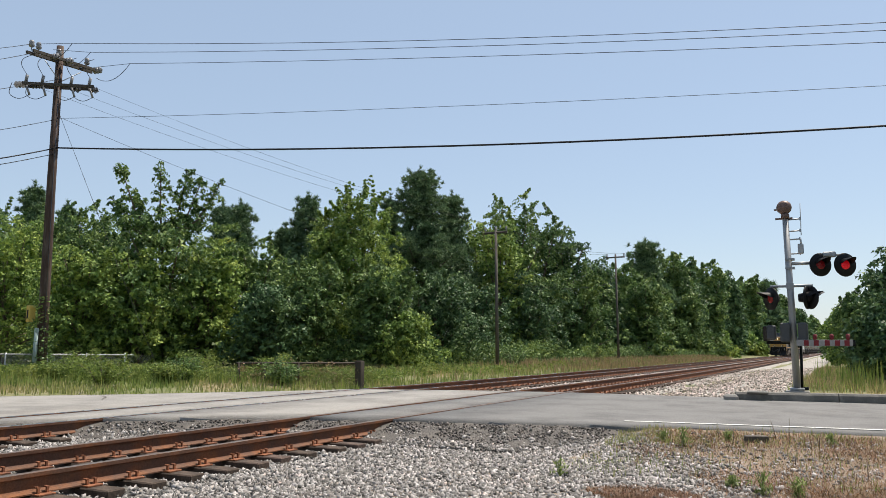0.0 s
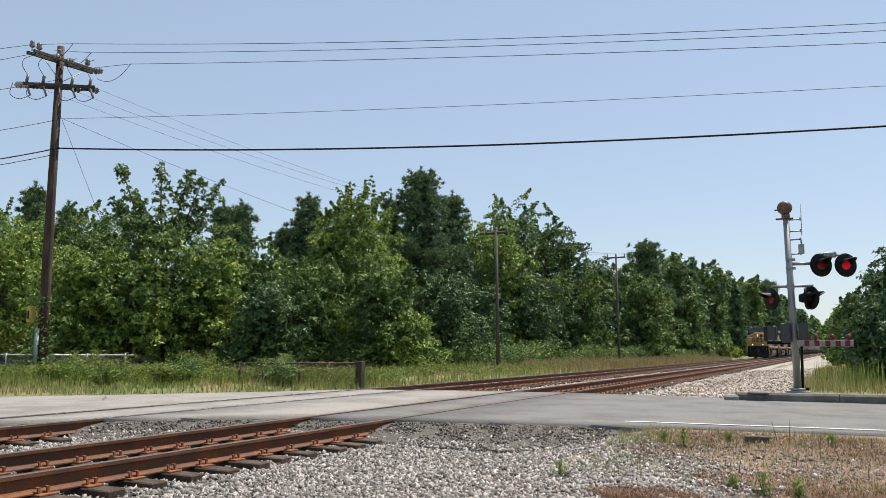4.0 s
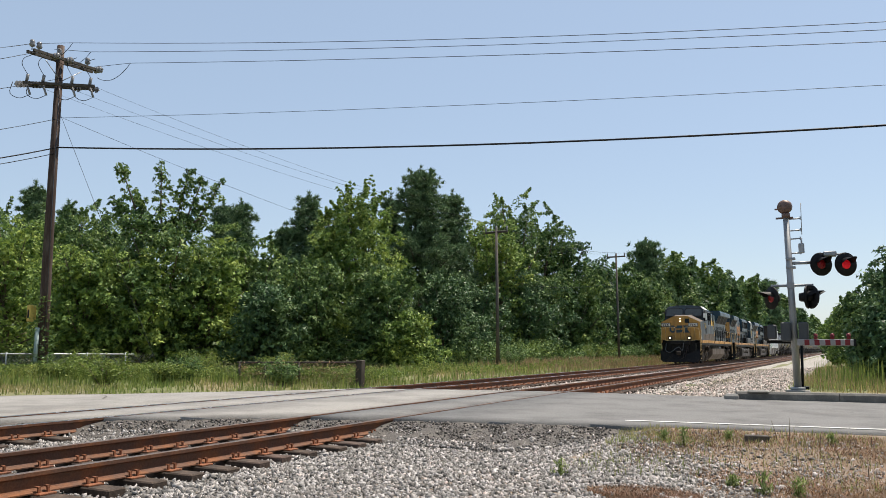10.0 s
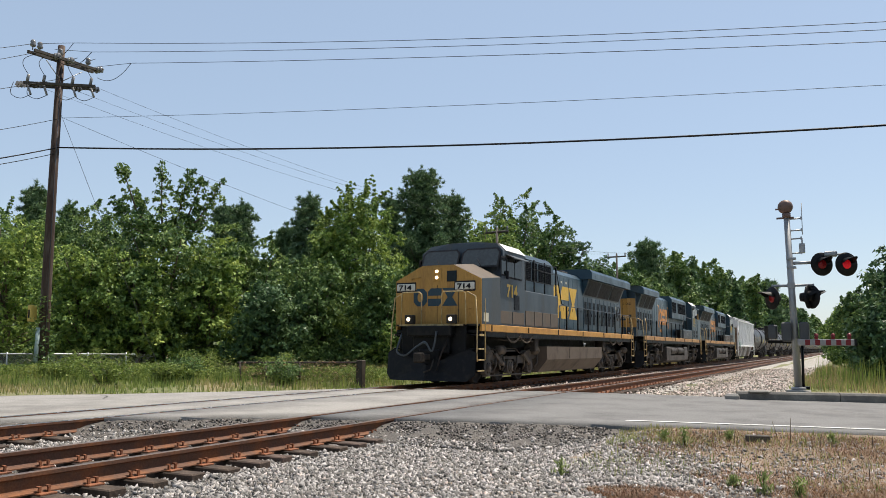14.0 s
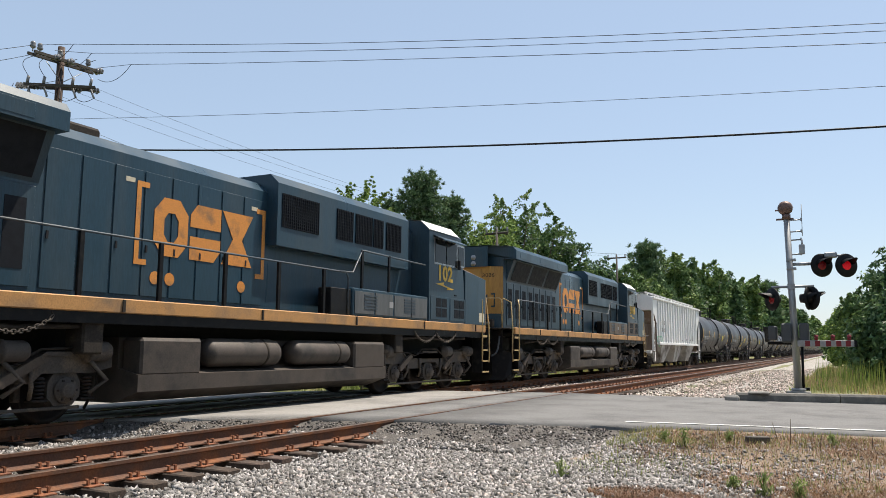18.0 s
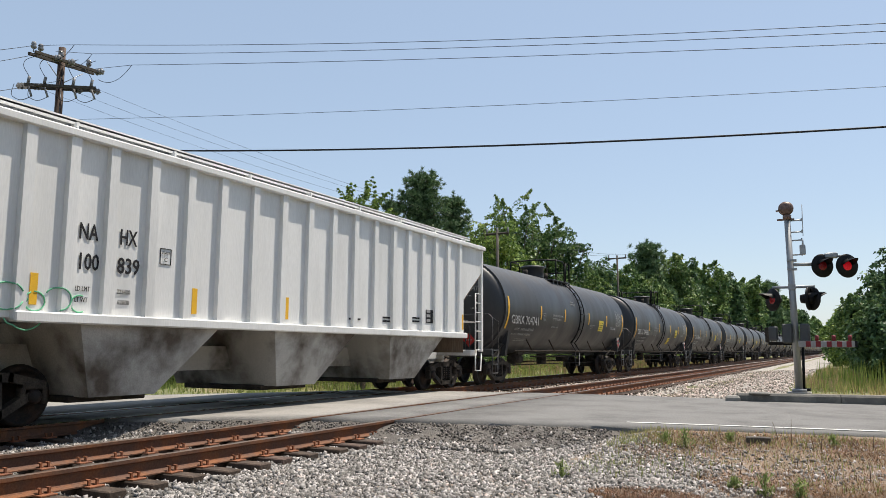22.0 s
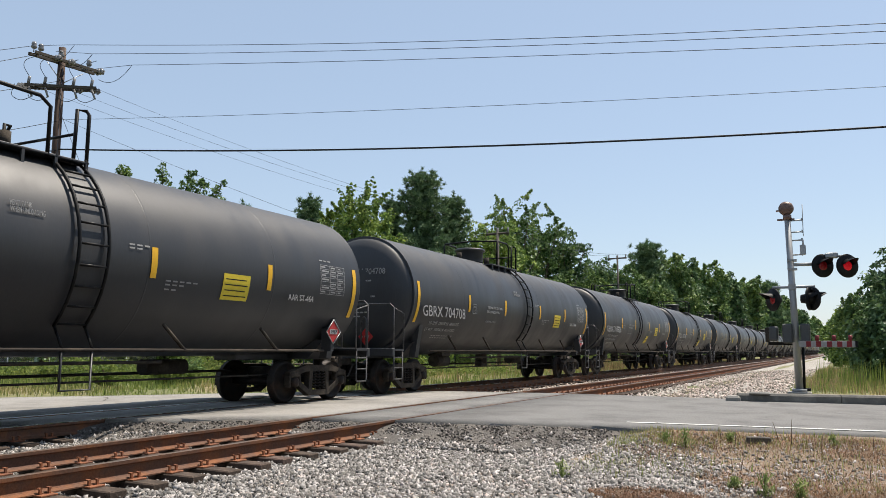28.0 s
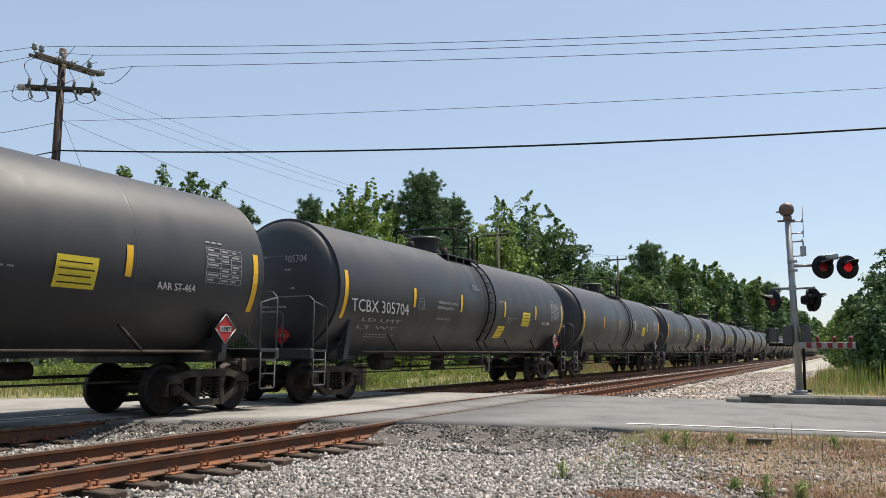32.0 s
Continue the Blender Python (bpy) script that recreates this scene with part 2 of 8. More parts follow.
    def turned(self, profile, centre, axis="z", n=24, smooth=True):
        """A turned solid: profile of (radius, height) along an axis."""
        def at(r, h, a):
            c, s = r * math.cos(a), r * math.sin(a)
            p = {"z": (c, s, h), "x": (h, c, s), "y": (s, h, c)}[axis]
            return tuple(p[i] + centre[i] for i in range(3))
        m = len(profile)
        vs = [at(r, h, 2 * math.pi * k / n) for k in range(n) for r, h in profile]
        fs = [(k * m + i, ((k + 1) % n) * m + i, ((k + 1) % n) * m + i + 1, k * m + i + 1) for k in range(n) for i in range(m - 1)]
        return self.add(vs, fs, smooth)

    def mesh(self, name, material):
        me = bpy.data.meshes.new(name)
        me.from_pydata(self.v, [], self.f)
        me.polygons.foreach_set("use_smooth", self.s)
        me.materials.append(material)
        me.update()
        return me


def mesh_np(name, verts, faces, material, smooth=False):
    """A mesh from arrays of places and of faces that all have the same number of corners."""
    me = bpy.data.meshes.new(name)
    verts, faces = np.asarray(verts, dtype=np.float32), np.asarray(faces, dtype=np.int32)
    k = faces.shape[1]
    me.vertices.add(len(verts))
    me.vertices.foreach_set("co", verts.ravel())
    me.loops.add(faces.size)
    me.loops.foreach_set("vertex_index", faces.ravel())
    me.polygons.add(len(faces))
    me.polygons.foreach_set("loop_start", np.arange(0, faces.size, k, dtype=np.int32))
    if smooth:
        me.polygons.foreach_set("use_smooth", np.ones(len(faces), dtype=bool))
    me.materials.append(material)
    me.update(calc_edges=True)
    return me


def part(name, geo, material, parent=None, label="", at=None):
    """One mesh object, under a thing or a part. geo: a Geo, or a mesh that alike parts share."""
    ob = new(name, geo if isinstance(geo, bpy.types.Mesh) else geo.mesh(name, material))
    if parent is not None:
        ob.parent = parent
    if at is not None:
        ob.matrix_basis = at
    return tagged(ob, label)


def thing(name, label, category, group="", m=None, kind=""):
    ob = new(name)
    ob.empty_display_size = 0.2
    if m is not None:
        ob.matrix_basis = m
    return tagged(ob, label, category, group, kind)


def lettering(name, words, size, material, parent, m, label="", width=None, bold=0.0):
    """Raised painted letters, reading along local x, standing along local y."""
    cu = bpy.data.curves.new(name, "FONT")
    cu.body, cu.size, cu.extrude, cu.align_x, cu.align_y, cu.resolution_u = words, size, 0.002, "LEFT", "BOTTOM_BASELINE", 2
    cu.offset = bold
    cu.materials.append(material)
    ob = new(name, cu)
    me = bpy.data.meshes.new_from_object(ob)
    bpy.data.objects.remove(ob)
    bpy.data.curves.remove(cu)
    if width and len(me.vertices):
        w = max(v.co.x for v in me.vertices)
        for v in me.vertices:
            v.co.x *= width / w
    if not me.materials:
        me.materials.append(material)
    return part(name, me, material, parent, label, m)


def side_right(x, y, z):
    """The pose of writing on a side that faces +x: it reads towards +y."""
    return Matrix(((0, 0, 1, x), (1, 0, 0, y), (0, 1, 0, z), (0, 0, 0, 1)))


def side_left(x, y, z):
    """The pose of writing on a side that faces -x: it reads towards -y."""
    return Matrix(((0, 0, -1, x), (-1, 0, 0, y), (0, 1, 0, z), (0, 0, 0, 1)))


def end_front(x, y, z):
    """The pose of writing on an end that faces -y: it reads towards +x."""
    return Matrix(((1, 0, 0, x), (0, 0, -1, y), (0, 1, 0, z), (0, 0, 0, 1)))

# ---------------------------------------------------------------- ground, road, tracks
MAIN_X, SIDE_X, GAUGE = -12.127, -7.813, 0.753
FAR_EDGE = [(-70, -38), (-30, 1.0), (-19.0, 12.6), (-16.3, 15.7), (-14.3, 18.1), (-12.9, 20.1), (-10, 21.2), (-7, 21.9), (-2.7, 22.2), (0.9, 22.9), (60, 34)]
NEAR_EDGE = [(-70, -52), (-20, -1), (-14, 6.2), (-11.6, 9.3), (-9.4, 11.3), (-7.6, 11.75), (-5.5, 12.4), (-3.2, 13.2), (0.55, 13.95), (60, 24)]


def along(edge, x):
    return float(np.interp(x, [a for a, _ in edge], [b for _, b in edge]))


def road_z(x):
    return float(np.interp(x, [-70, -22, -15, -13.2, -6.7, -3, 2, 60], [-0.1, -0.07, -0.03, -0.012, -0.012, -0.04, -0.07, -0.1]))


def ground_z(x, y):
    z = -0.33 + 0.035 * noise.noise((x * 0.35, y * 0.35, 0)) + 0.012 * noise.noise((x * 1.7, y * 1.7, 4))
    z += 0.28 * min(max((-15.6 - x) / 2.5, 0), 1)
    z += 0.3 * min(max((x + 2.6) / 1.6, 0), 1) * min(max((y - 22) / 3, 0), 1)
    z += 0.08 * min(max((x + 2.8) / 2.5, 0), 1) * min(max((y - 8.0) / 2.5, 0), 1) * (y < 22)
    near_road = along(NEAR_EDGE, x) - y
    if x > -4 and near_road > -0.4:
        z += (road_z(x) - 0.02 - z) * min(max((x + 4) / 1.2, 0), 1) * min(max(1 - near_road / 2.4, 0), 1)
    if along(NEAR_EDGE, x) + 0.35 < y < along(FAR_EDGE, x) - 0.35:
        z = min(z, -0.36)
    return z


def axis_steps(lo, hi, step, far):
    inner = list(np.arange(lo, hi + 0.01, step))
    out, d, a, b = [], step, lo, hi
    left, right = [], []
    while b < far:
        d *= 1.45
        a, b = a - d, b + d
        left.append(a)
        right.append(b)
    return left[::-1] + inner + right


def make_ground():
    xs, ys = axis_steps(-46, 8, 0.6, 3200), axis_steps(-2, 62, 0.6, 3200)
    verts = [(x, y, ground_z(x, y)) for x in xs for y in ys]
    n = len(ys)
    faces = [(i * n + j, (i + 1) * n + j, (i + 1) * n + j + 1, i * n + j + 1) for i in range(len(xs) - 1) for j in range(n - 1)]
    ob = new("ground", mesh_np("ground", verts, faces, M["ground"], True))
    tagged(ob, "green and dry grassy earth stretching to the horizon", "ground", kind="structure")


make_ground()


def strip_mesh(name, columns, material):
    """A sheet of columns of places, all equally long, with 6 cm of thickness at its rim."""
    n = len(columns[0])
    verts = [p for c in columns for p in c]
    faces = [(i * n + j, (i + 1) * n + j, (i + 1) * n + j + 1, i * n + j + 1) for i in range(len(columns) - 1) for j in range(n - 1)]
    low = [(x, y, z - 0.12) for x, y, z in verts]
    k = len(verts)
    rim = [i * n for i in range(len(columns))] + [(len(columns) - 1) * n + j for j in range(1, n)]
    rim += [i * n + n - 1 for i in range(len(columns) - 2, -1, -1)] + [j for j in range(n - 2, -1, -1)]
    faces += [(a, a + k, b + k, b) for a, b in zip(rim, rim[1:])]
    return mesh_np(name, verts + low, faces, material)


def make_road():
    road = tagged(new("road"), "sun-bleached grey asphalt road across two tracks", "road", kind="structure")
    cuts = []
    for c in (MAIN_X, SIDE_X):
        for s in (-1, 1):
            r = c + s * GAUGE
            cuts.append((r - (0.06 if s < 0 else 0.12), r + (0.12 if s < 0 else 0.06)))
    xs = [-70] + [b for a in cuts for b in a] + [60]
    for lo, hi in zip(xs[::2], xs[1::2]):
        steps = max(2, int(min(hi - lo, 30) / 0.7))
        cols = []
        for i in range(steps + 1):
            x = lo + (hi - lo) * i / steps
            a, b = along(NEAR_EDGE, x), along(FAR_EDGE, x)
            col = []
            for j in range(13):
                y = a + (b - a) * j / 12
                if j in (0, 12):
                    y += 0.16 * noise.noise((x * 1.3, j, 3))
                col.append((x, y, road_z(x) + 0.008 * noise.noise((x * 0.8, y * 0.8, 1))))
            cols.append(col)
        slab = "newasphalt" if lo > -9.5 else "asphalt"
        part("asphalt_slab", strip_mesh("asphalt_slab", cols, M[slab]), None, road)
    # crumbled skirt that falls to the ballast on the near side
    cols = []
    for i in range(90):
        x = -13.6 + 10.4 * i / 89
        a = along(NEAR_EDGE, x)
        w = float(np.interp(x, [-13.6, -11.5, -9, -6.6, -4.5, -3.2], [0.7, 0.9, 0.8, 1.2, 1.75, 0.5]))
        col = []
        for j in range(10):
            u = j / 9
            y = a + 0.25 - (w + 0.25) * u + 0.12 * noise.noise((x * 1.6, u * 2, 9))
            z = road_z(x) - 0.012 - (0.27 * u ** 1.3) + 0.045 * noise.noise((x * 3, y * 3, 2)) * (u > 0.1)
            for c in (MAIN_X, SIDE_X):
                for s in (-1, 1):
                    if abs(x - c - s * GAUGE) < 0.13:
                        z = min(z, -0.05 - 0.12 * u)
            col.append((x, y, z))
        cols.append(col)
    part("asphalt_skirt", strip_mesh("asphalt_skirt", cols, M["skirt"]), None, road, "dark crumbling asphalt ramp edge")
    # white edge line, worn
    g = Geo()
    for i in range(40):
        x0 = -3.45 + i * 0.5
        y0, y1 = along(NEAR_EDGE, x0) + 0.72, along(NEAR_EDGE, x0 + 0.5) + 0.72
        z0, z1 = road_z(x0) + 0.012, road_z(x0 + 0.5) + 0.012
        g.add([(x0, y0, z0), (x0 + 0.49, y1, z1), (x0 + 0.49, y1 + 0.11, z1), (x0, y0 + 0.11, z0)], [(0, 1, 2, 3)])
    part("edge_line", g, M["whiteline"], road, "worn white edge line")
    # sealed cracks
    g = Geo()
    rnd = random.Random(5)
    for x, y, a, length in ((-4.6, 21.0, -1.2, 6.5), (0.4, 21.0, 2.9, 4.0), (-15.5, 13.0, 2.3, 5.0), (-2.5, 17.5, 0.2, 3.5)):
        pts = []
        for i in range(int(length / 0.3)):
            pts.append((x, y))
            a += rnd.uniform(-0.25, 0.25)
            x, y = x + 0.3 * math.cos(a), y + 0.3 * math.sin(a)
        for (xa, ya), (xb, yb) in zip(pts, pts[1:]):
            d = Vector((yb - ya, xa - xb)).normalized() * 0.014
            za, zb = road_z(xa) + 0.013, road_z(xb) + 0.013
            g.add([(xa - d.x, ya - d.y, za), (xa + d.x, ya + d.y, za), (xb + d.x, yb + d.y, zb), (xb - d.x, yb - d.y, zb)], [(0, 1, 2, 3)])
    part("crack_seal", g, M["skirt"], road, "dark wandering cracks")


make_road()


def make_verge():
    """Bare stony soil on the near side of the road."""
    cols = []
    for x in np.arange(-5.2, 6.01, 0.4):
        x = float(x)
        b = along(NEAR_EDGE, x) - (0.05 if x > -3.2 else 1.0)
        cols.append([(x, -6 + (b + 6) * j / 40, ground_z(x, -6 + (b + 6) * j / 40) + 0.006) for j in range(41)])
    tagged(new("verge", strip_mesh("verge", cols, M["dirt"])), "bare dry brown soil mixed with gravel", "soil", kind="structure")


make_verge()

RAIL = [(-0.078, -0.205), (0.078, -0.205), (0.078, -0.192), (0.024, -0.172), (0.011, -0.155), (0.011, -0.058), (0.040, -0.042), (0.040, -0.006),
        (-0.040, -0.006), (-0.040, -0.042), (-0.011, -0.058), (-0.011, -0.155), (-0.024, -0.172), (-0.078, -0.192)]


def tie_y(k):
    """Where the k-th tie lies along a track."""
    return -8.0 + 0.55 * k + 0.03 * math.sin(k * 7.1)


def make_track(cx, name, label, top, near):
    track = tagged(new(name), label, "railway track", kind="structure")
    for s in (-1, 1):
        x = cx + s * GAUGE
        rail = part("rail", Geo().prism([(x + u, w) for u, w in RAIL], "y", -60, 900), M["rust"], track, "rust-brown steel rail")
        part("railhead", Geo().prism([(x - 0.039, -0.0055), (x - 0.025, 0.0), (x + 0.025, 0.0), (x + 0.039, -0.0055)], "y", -60, 900), M[top], rail,
             "worn shiny running surface")
    tie = Geo().box(-1.29, 1.29, -0.115, 0.115, -0.42, -0.212, 0.014).mesh("tie", M["tie"])
    g = Geo()
    for s in (-1, 1):
        g.box(s * GAUGE - 0.175, s * GAUGE + 0.175, -0.095, 0.095, -0.212, -0.193, 0.004)
        for dx in (-0.1, 0.1):
            for dy in (-0.05, 0.05):
                g.box(s * GAUGE + dx - 0.012, s * GAUGE + dx + 0.012, dy - 0.012, dy + 0.012, -0.2, -0.155 + 0.012 * (dx > 0))
                g.box(s * GAUGE + dx * 0.86 - 0.024, s * GAUGE + dx * 0.86 + 0.024, dy - 0.017, dy + 0.017, -0.157 + 0.012 * (dx > 0), -0.143 + 0.012 * (dx > 0))
    plate = g.mesh("tie_plate", M["plate"])
    rnd = random.Random(int(-cx * 10))
    far = Geo()
    for y in [tie_y(k) for k in range(600)]:
        inside = along(NEAR_EDGE, cx) - 0.1 < y < along(FAR_EDGE, cx) + 0.1
        if not inside:
            m = Matrix.Translation((cx + rnd.uniform(-0.07, 0.07), y, rnd.uniform(-0.006, 0.0))) @ Matrix.Rotation(rnd.uniform(-0.025, 0.025), 4, "Z")
            if y < near:
                t = part("tie", tie, None, track, "", m)
                part("tie_plate", plate, None, t, "rusty spiked plates", Matrix.Translation((cx - m.translation.x, 0, 0)))
            else:
                far.box(cx - 1.29, cx + 1.29, y - 0.115, y + 0.115, -0.3, -0.212)
    tagged(part("distant_ties", far, M["tie"], track), kind="stuff")


make_track(MAIN_X, "main_track", "main railway track with polished rails on grey ballast", "steeltop", 55)
make_track(SIDE_X, "siding_track", "rust-brown siding track on weathered timber ties", "railtop", 60)

# ballast beds, four low banks split by the road
for cx, lo, hi, name in ((-9.9, -60, 0, "ballast_bed"), (-9.9, 0, 900, "ballast_bed")):
    cols = []
    offs = [-5.3, -4.4, -3.6, -2.9, -2.2, -1.4, -0.6, 0.2, 0.9, 1.6, 2.4, 3.2, 3.9, 4.5, 5.4] if lo < 0 else [-5.3, -4.4, -3.6, -2.9, -2.2, -1.4, -0.6, 0.2, 0.9, 1.6, 2.4, 3.2, 3.9, 4.6, 5.9, 7.2, 8.5]
    for dx in offs:
        x = cx + dx
        a, b = (-60, along(NEAR_EDGE, x) + 0.1) if lo < 0 else (along(FAR_EDGE, x) - 0.1, 900)
        col = []
        for j in range(121):
            u = (j / 120) ** 2.4
            y = b + (a - b) * u if lo < 0 else a + (b - a) * u
            edge = max(abs(dx) - 3.4, 0)
            z = -0.29 - 0.05 * edge + 0.03 * noise.noise((x * 1.1, y * 0.9, 7)) - (0.1 if edge > 1.8 else 0)
            if lo >= 0 and dx > 4.6:
                z = -0.29 + 0.05 * (dx - 4.6)
            col.append((x, y, z))
        cols.append(col if lo >= 0 else col[::-1])
    # only the near bed takes the colour darkened for the gaps between stones
    tagged(new(name, strip_mesh(name, cols, M["ballast" if lo < 0 else "ballast_far"])), "bed of crushed grey stone under the tracks, near side coloured dark as shaded gaps", "ballast", kind="structure")


# ---------------------------------------------------------------- loose stones
def stone_shapes(count, seed, n):
    """Arrays of unit stones: the places of their corners and their faces."""
    t = (1 + 5 ** 0.5) / 2
    ico = np.array([(-1, t, 0), (1, t, 0), (-1, -t, 0), (1, -t, 0), (0, -1, t), (0, 1, t), (0, -1, -t), (0, 1, -t), (t, 0, -1), (t, 0, 1), (-t, 0, -1), (-t, 0, 1)]) / 1.9
    ico_f = np.array([(0, 11, 5), (0, 5, 1), (0, 1, 7), (0, 7, 10), (0, 10, 11), (1, 5, 9), (5, 11, 4), (11, 10, 2), (10, 7, 6), (7, 1, 8),
                      (3, 9, 4), (3, 4, 2), (3, 2, 6), (3, 6, 8), (3, 8, 9), (4, 9, 5), (2, 4, 11), (6, 2, 10), (8, 6, 7), (9, 8, 1)])
    octa = np.array([(1, 0.3, 0.2), (-1, -0.2, 0.3), (0.2, 1, -0.3), (-0.3, -1, -0.1), (0.3, -0.2, 1), (-0.2, 0.3, -1)], dtype=float)
    octa_f = np.array([(0, 2, 4), (2, 1, 4), (1, 3, 4), (3, 0, 4), (2, 0, 5), (1, 2, 5), (3, 1, 5), (0, 3, 5)])
    base, f = (ico, ico_f) if n == 20 else (octa, octa_f)
    rng = np.random.default_rng(seed)
    shapes = []
    for _ in range(count):
        v = base * rng.uniform(0.56, 1.25, (len(base), 1)) * rng.uniform(0.55, 1.3, 3)
        shapes.append(v)
    return shapes, f


def scatter_stones(name, label, places, sizes, material, seed, n=20):
    shapes, f = stone_shapes(16, seed, n)
    rng = np.random.default_rng(seed + 1)
    vs, fs = [], []
    for i, (p, s) in enumerate(zip(places, sizes)):
        v = shapes[i % 16]
        q = rng.normal(size=4)
        q /= np.linalg.norm(q)
        w, x, y, z = q
        rot = np.array([[1 - 2 * (y * y + z * z), 2 * (x * y - z * w), 2 * (x * z + y * w)], [2 * (x * y + z * w), 1 - 2 * (x * x + z * z), 2 * (y * z - x * w)],
                        [2 * (x * z - y * w), 2 * (y * z + x * w), 1 - 2 * (x * x + y * y)]])
        vs.append((v @ rot.T) * s + p)
        fs.append(f + i * len(v))
    ob = new(name, mesh_np(name, np.concatenate(vs), np.concatenate(fs), material))
    return tagged(ob, label, "ballast stones", kind="stuff")


def field(count, box, seed, size, keep, z_of):
    rng = np.random.default_rng(seed)
    pts, sz = [], []
    while len(pts) < count:
        x, y = rng.uniform(box[0], box[1]), rng.uniform(box[2], box[3])
        if rng.random() < keep(x, y):
            s = size * (0.45 + 0.95 * rng.random() ** 1.6)
            pts.append((x, y, z_of(x, y) + s * 0.25))
            sz.append(s)
    return np.array(pts), sz


def bed_z(x, y):
    edge = max(abs(x + 9.9) - 3.4, 0)
    z = max(-0.29 - 0.05 * edge + 0.03 * noise.noise((x * 1.1, y * 0.9, 7)), ground_z(x, y))
    w = float(np.interp(x, [-13.6, -11.5, -9, -6.6, -4.5, -3.2], [0.7, 0.9, 0.8, 1.2, 1.75, 0.5]))
    u = (along(NEAR_EDGE, x) + 0.25 - y) / (w + 0.25)
    if -13.6 < x < -3.2 and 0 < u < 1:
        z = max(z, road_z(x) - 0.012 - 0.27 * u ** 1.3)
    return z


def soil_at(x, y):
    """How far the bare soil of the verge shows between the stones: 0 to 1."""
    return min(max((x + 3.3 - 0.5 * (12.4 - y) + 0.8 * noise.noise((x * 0.9, y * 0.9, 5)) + 0.5 * noise.noise((x * 2.6, y * 2.6, 6))) / 1.1, 0), 1)


def near_keep(x, y):
    """How thick the stones lie on the near side of the road."""
    w = float(np.interp(x, [-13.6, -11.5, -9, -6.6, -4.5, -3.2], [0.7, 0.9, 0.8, 1.2, 1.75, 0.5]))
    if y > along(NEAR_EDGE, x) - 0.3 or 0.892 * y - 0.451 * x < 6.6:
        return 0.0
    if y > along(NEAR_EDGE, x) - w + 0.3:
        return 0.10 if noise.noise((x * 1.5, y * 1.5, 8)) > 0.0 else 0.02
    for c in (MAIN_X, SIDE_X):
        if abs(abs(x - c) - GAUGE) < 0.09:
            return 0.0
    for c in (MAIN_X, SIDE_X):
        if abs(x - c) < 1.36 and abs(y - tie_y(round((y + 8) / 0.55))) < 0.15:
            return 0.06
    if abs(x - SIDE_X) < 1.25:
        return 0.7
    if ((x + 1.95) / 0.62) ** 2 + ((y - 8.55) / 0.42) ** 2 < 1 + 0.6 * noise.noise((x * 4, y * 4, 3)):
        return 0.12
    return 1.0 - 0.94 * soil_at(x, y)


P, S = field(50000, (-14.5, 1.2, 3.6, 13.2), 11, 0.032, near_keep, bed_z)
scatter_stones("loose_ballast", "loose grey and white crushed stones beside the siding", P, S, M["stone"], 3, 8)
P, S = field(24000, (-14.5, 0.6, 3.6, 13.2), 12, 0.031, near_keep, bed_z)
scatter_stones("dark_loose_ballast", "darker crushed stones among the pale ballast", P, S, M["stone_dark"], 4, 8)
P, S = field(15000, (-14.6, -1.4, 22.0, 66), 13, 0.05, lambda x, y: 0.0 if y < along(FAR_EDGE, x) + 0.2 or abs(abs(x - MAIN_X) - GAUGE) < 0.1 or abs(abs(x - SIDE_X) - GAUGE) < 0.1
             else min(1.0, 22 / y), lambda x, y: (-0.29 + 0.05 * (x + 9.9 - 4.6) if x + 9.9 > 4.6 else bed_z(x, y)))
scatter_stones("trackside_ballast", "pale crushed stone bank beyond the road", P, S, M["stone_far"], 5, 8)


P, S = field(7000, (-3.6, 2.6, 7.2, 13.4), 16, 0.016, lambda x, y: soil_at(x, y) * (1.0 if noise.noise((x * 1.3, y * 1.3, 15)) > 0.05 else 0.25) if y < along(NEAR_EDGE, x) - 0.2 else 0.0, lambda x, y: ground_z(x, y) + 0.004)
scatter_stones("verge_pebbles", "small grey pebbles strewn over the dry soil", P, S, M["stone"], 7, 8)


def on_skirt(x, y):
    w = float(np.interp(x, [-13.6, -11.5, -9, -6.6, -4.5, -3.2], [0.7, 0.9, 0.8, 1.2, 1.75, 0.5]))
    u = (along(NEAR_EDGE, x) - 0.05 - y) / w
    return 0.0 if not 0 < u < 1.15 or min(abs(abs(x - c) - GAUGE) for c in (MAIN_X, SIDE_X)) < 0.13 else 1.0


P, S = field(6500, (-13.4, -3.3, 5.2, 13.3), 14, 0.022, on_skirt, bed_z)
scatter_stones("asphalt_crumbs", "black crumbs of broken asphalt on the ramp edge", P, S, M["crumb"], 6, 8)

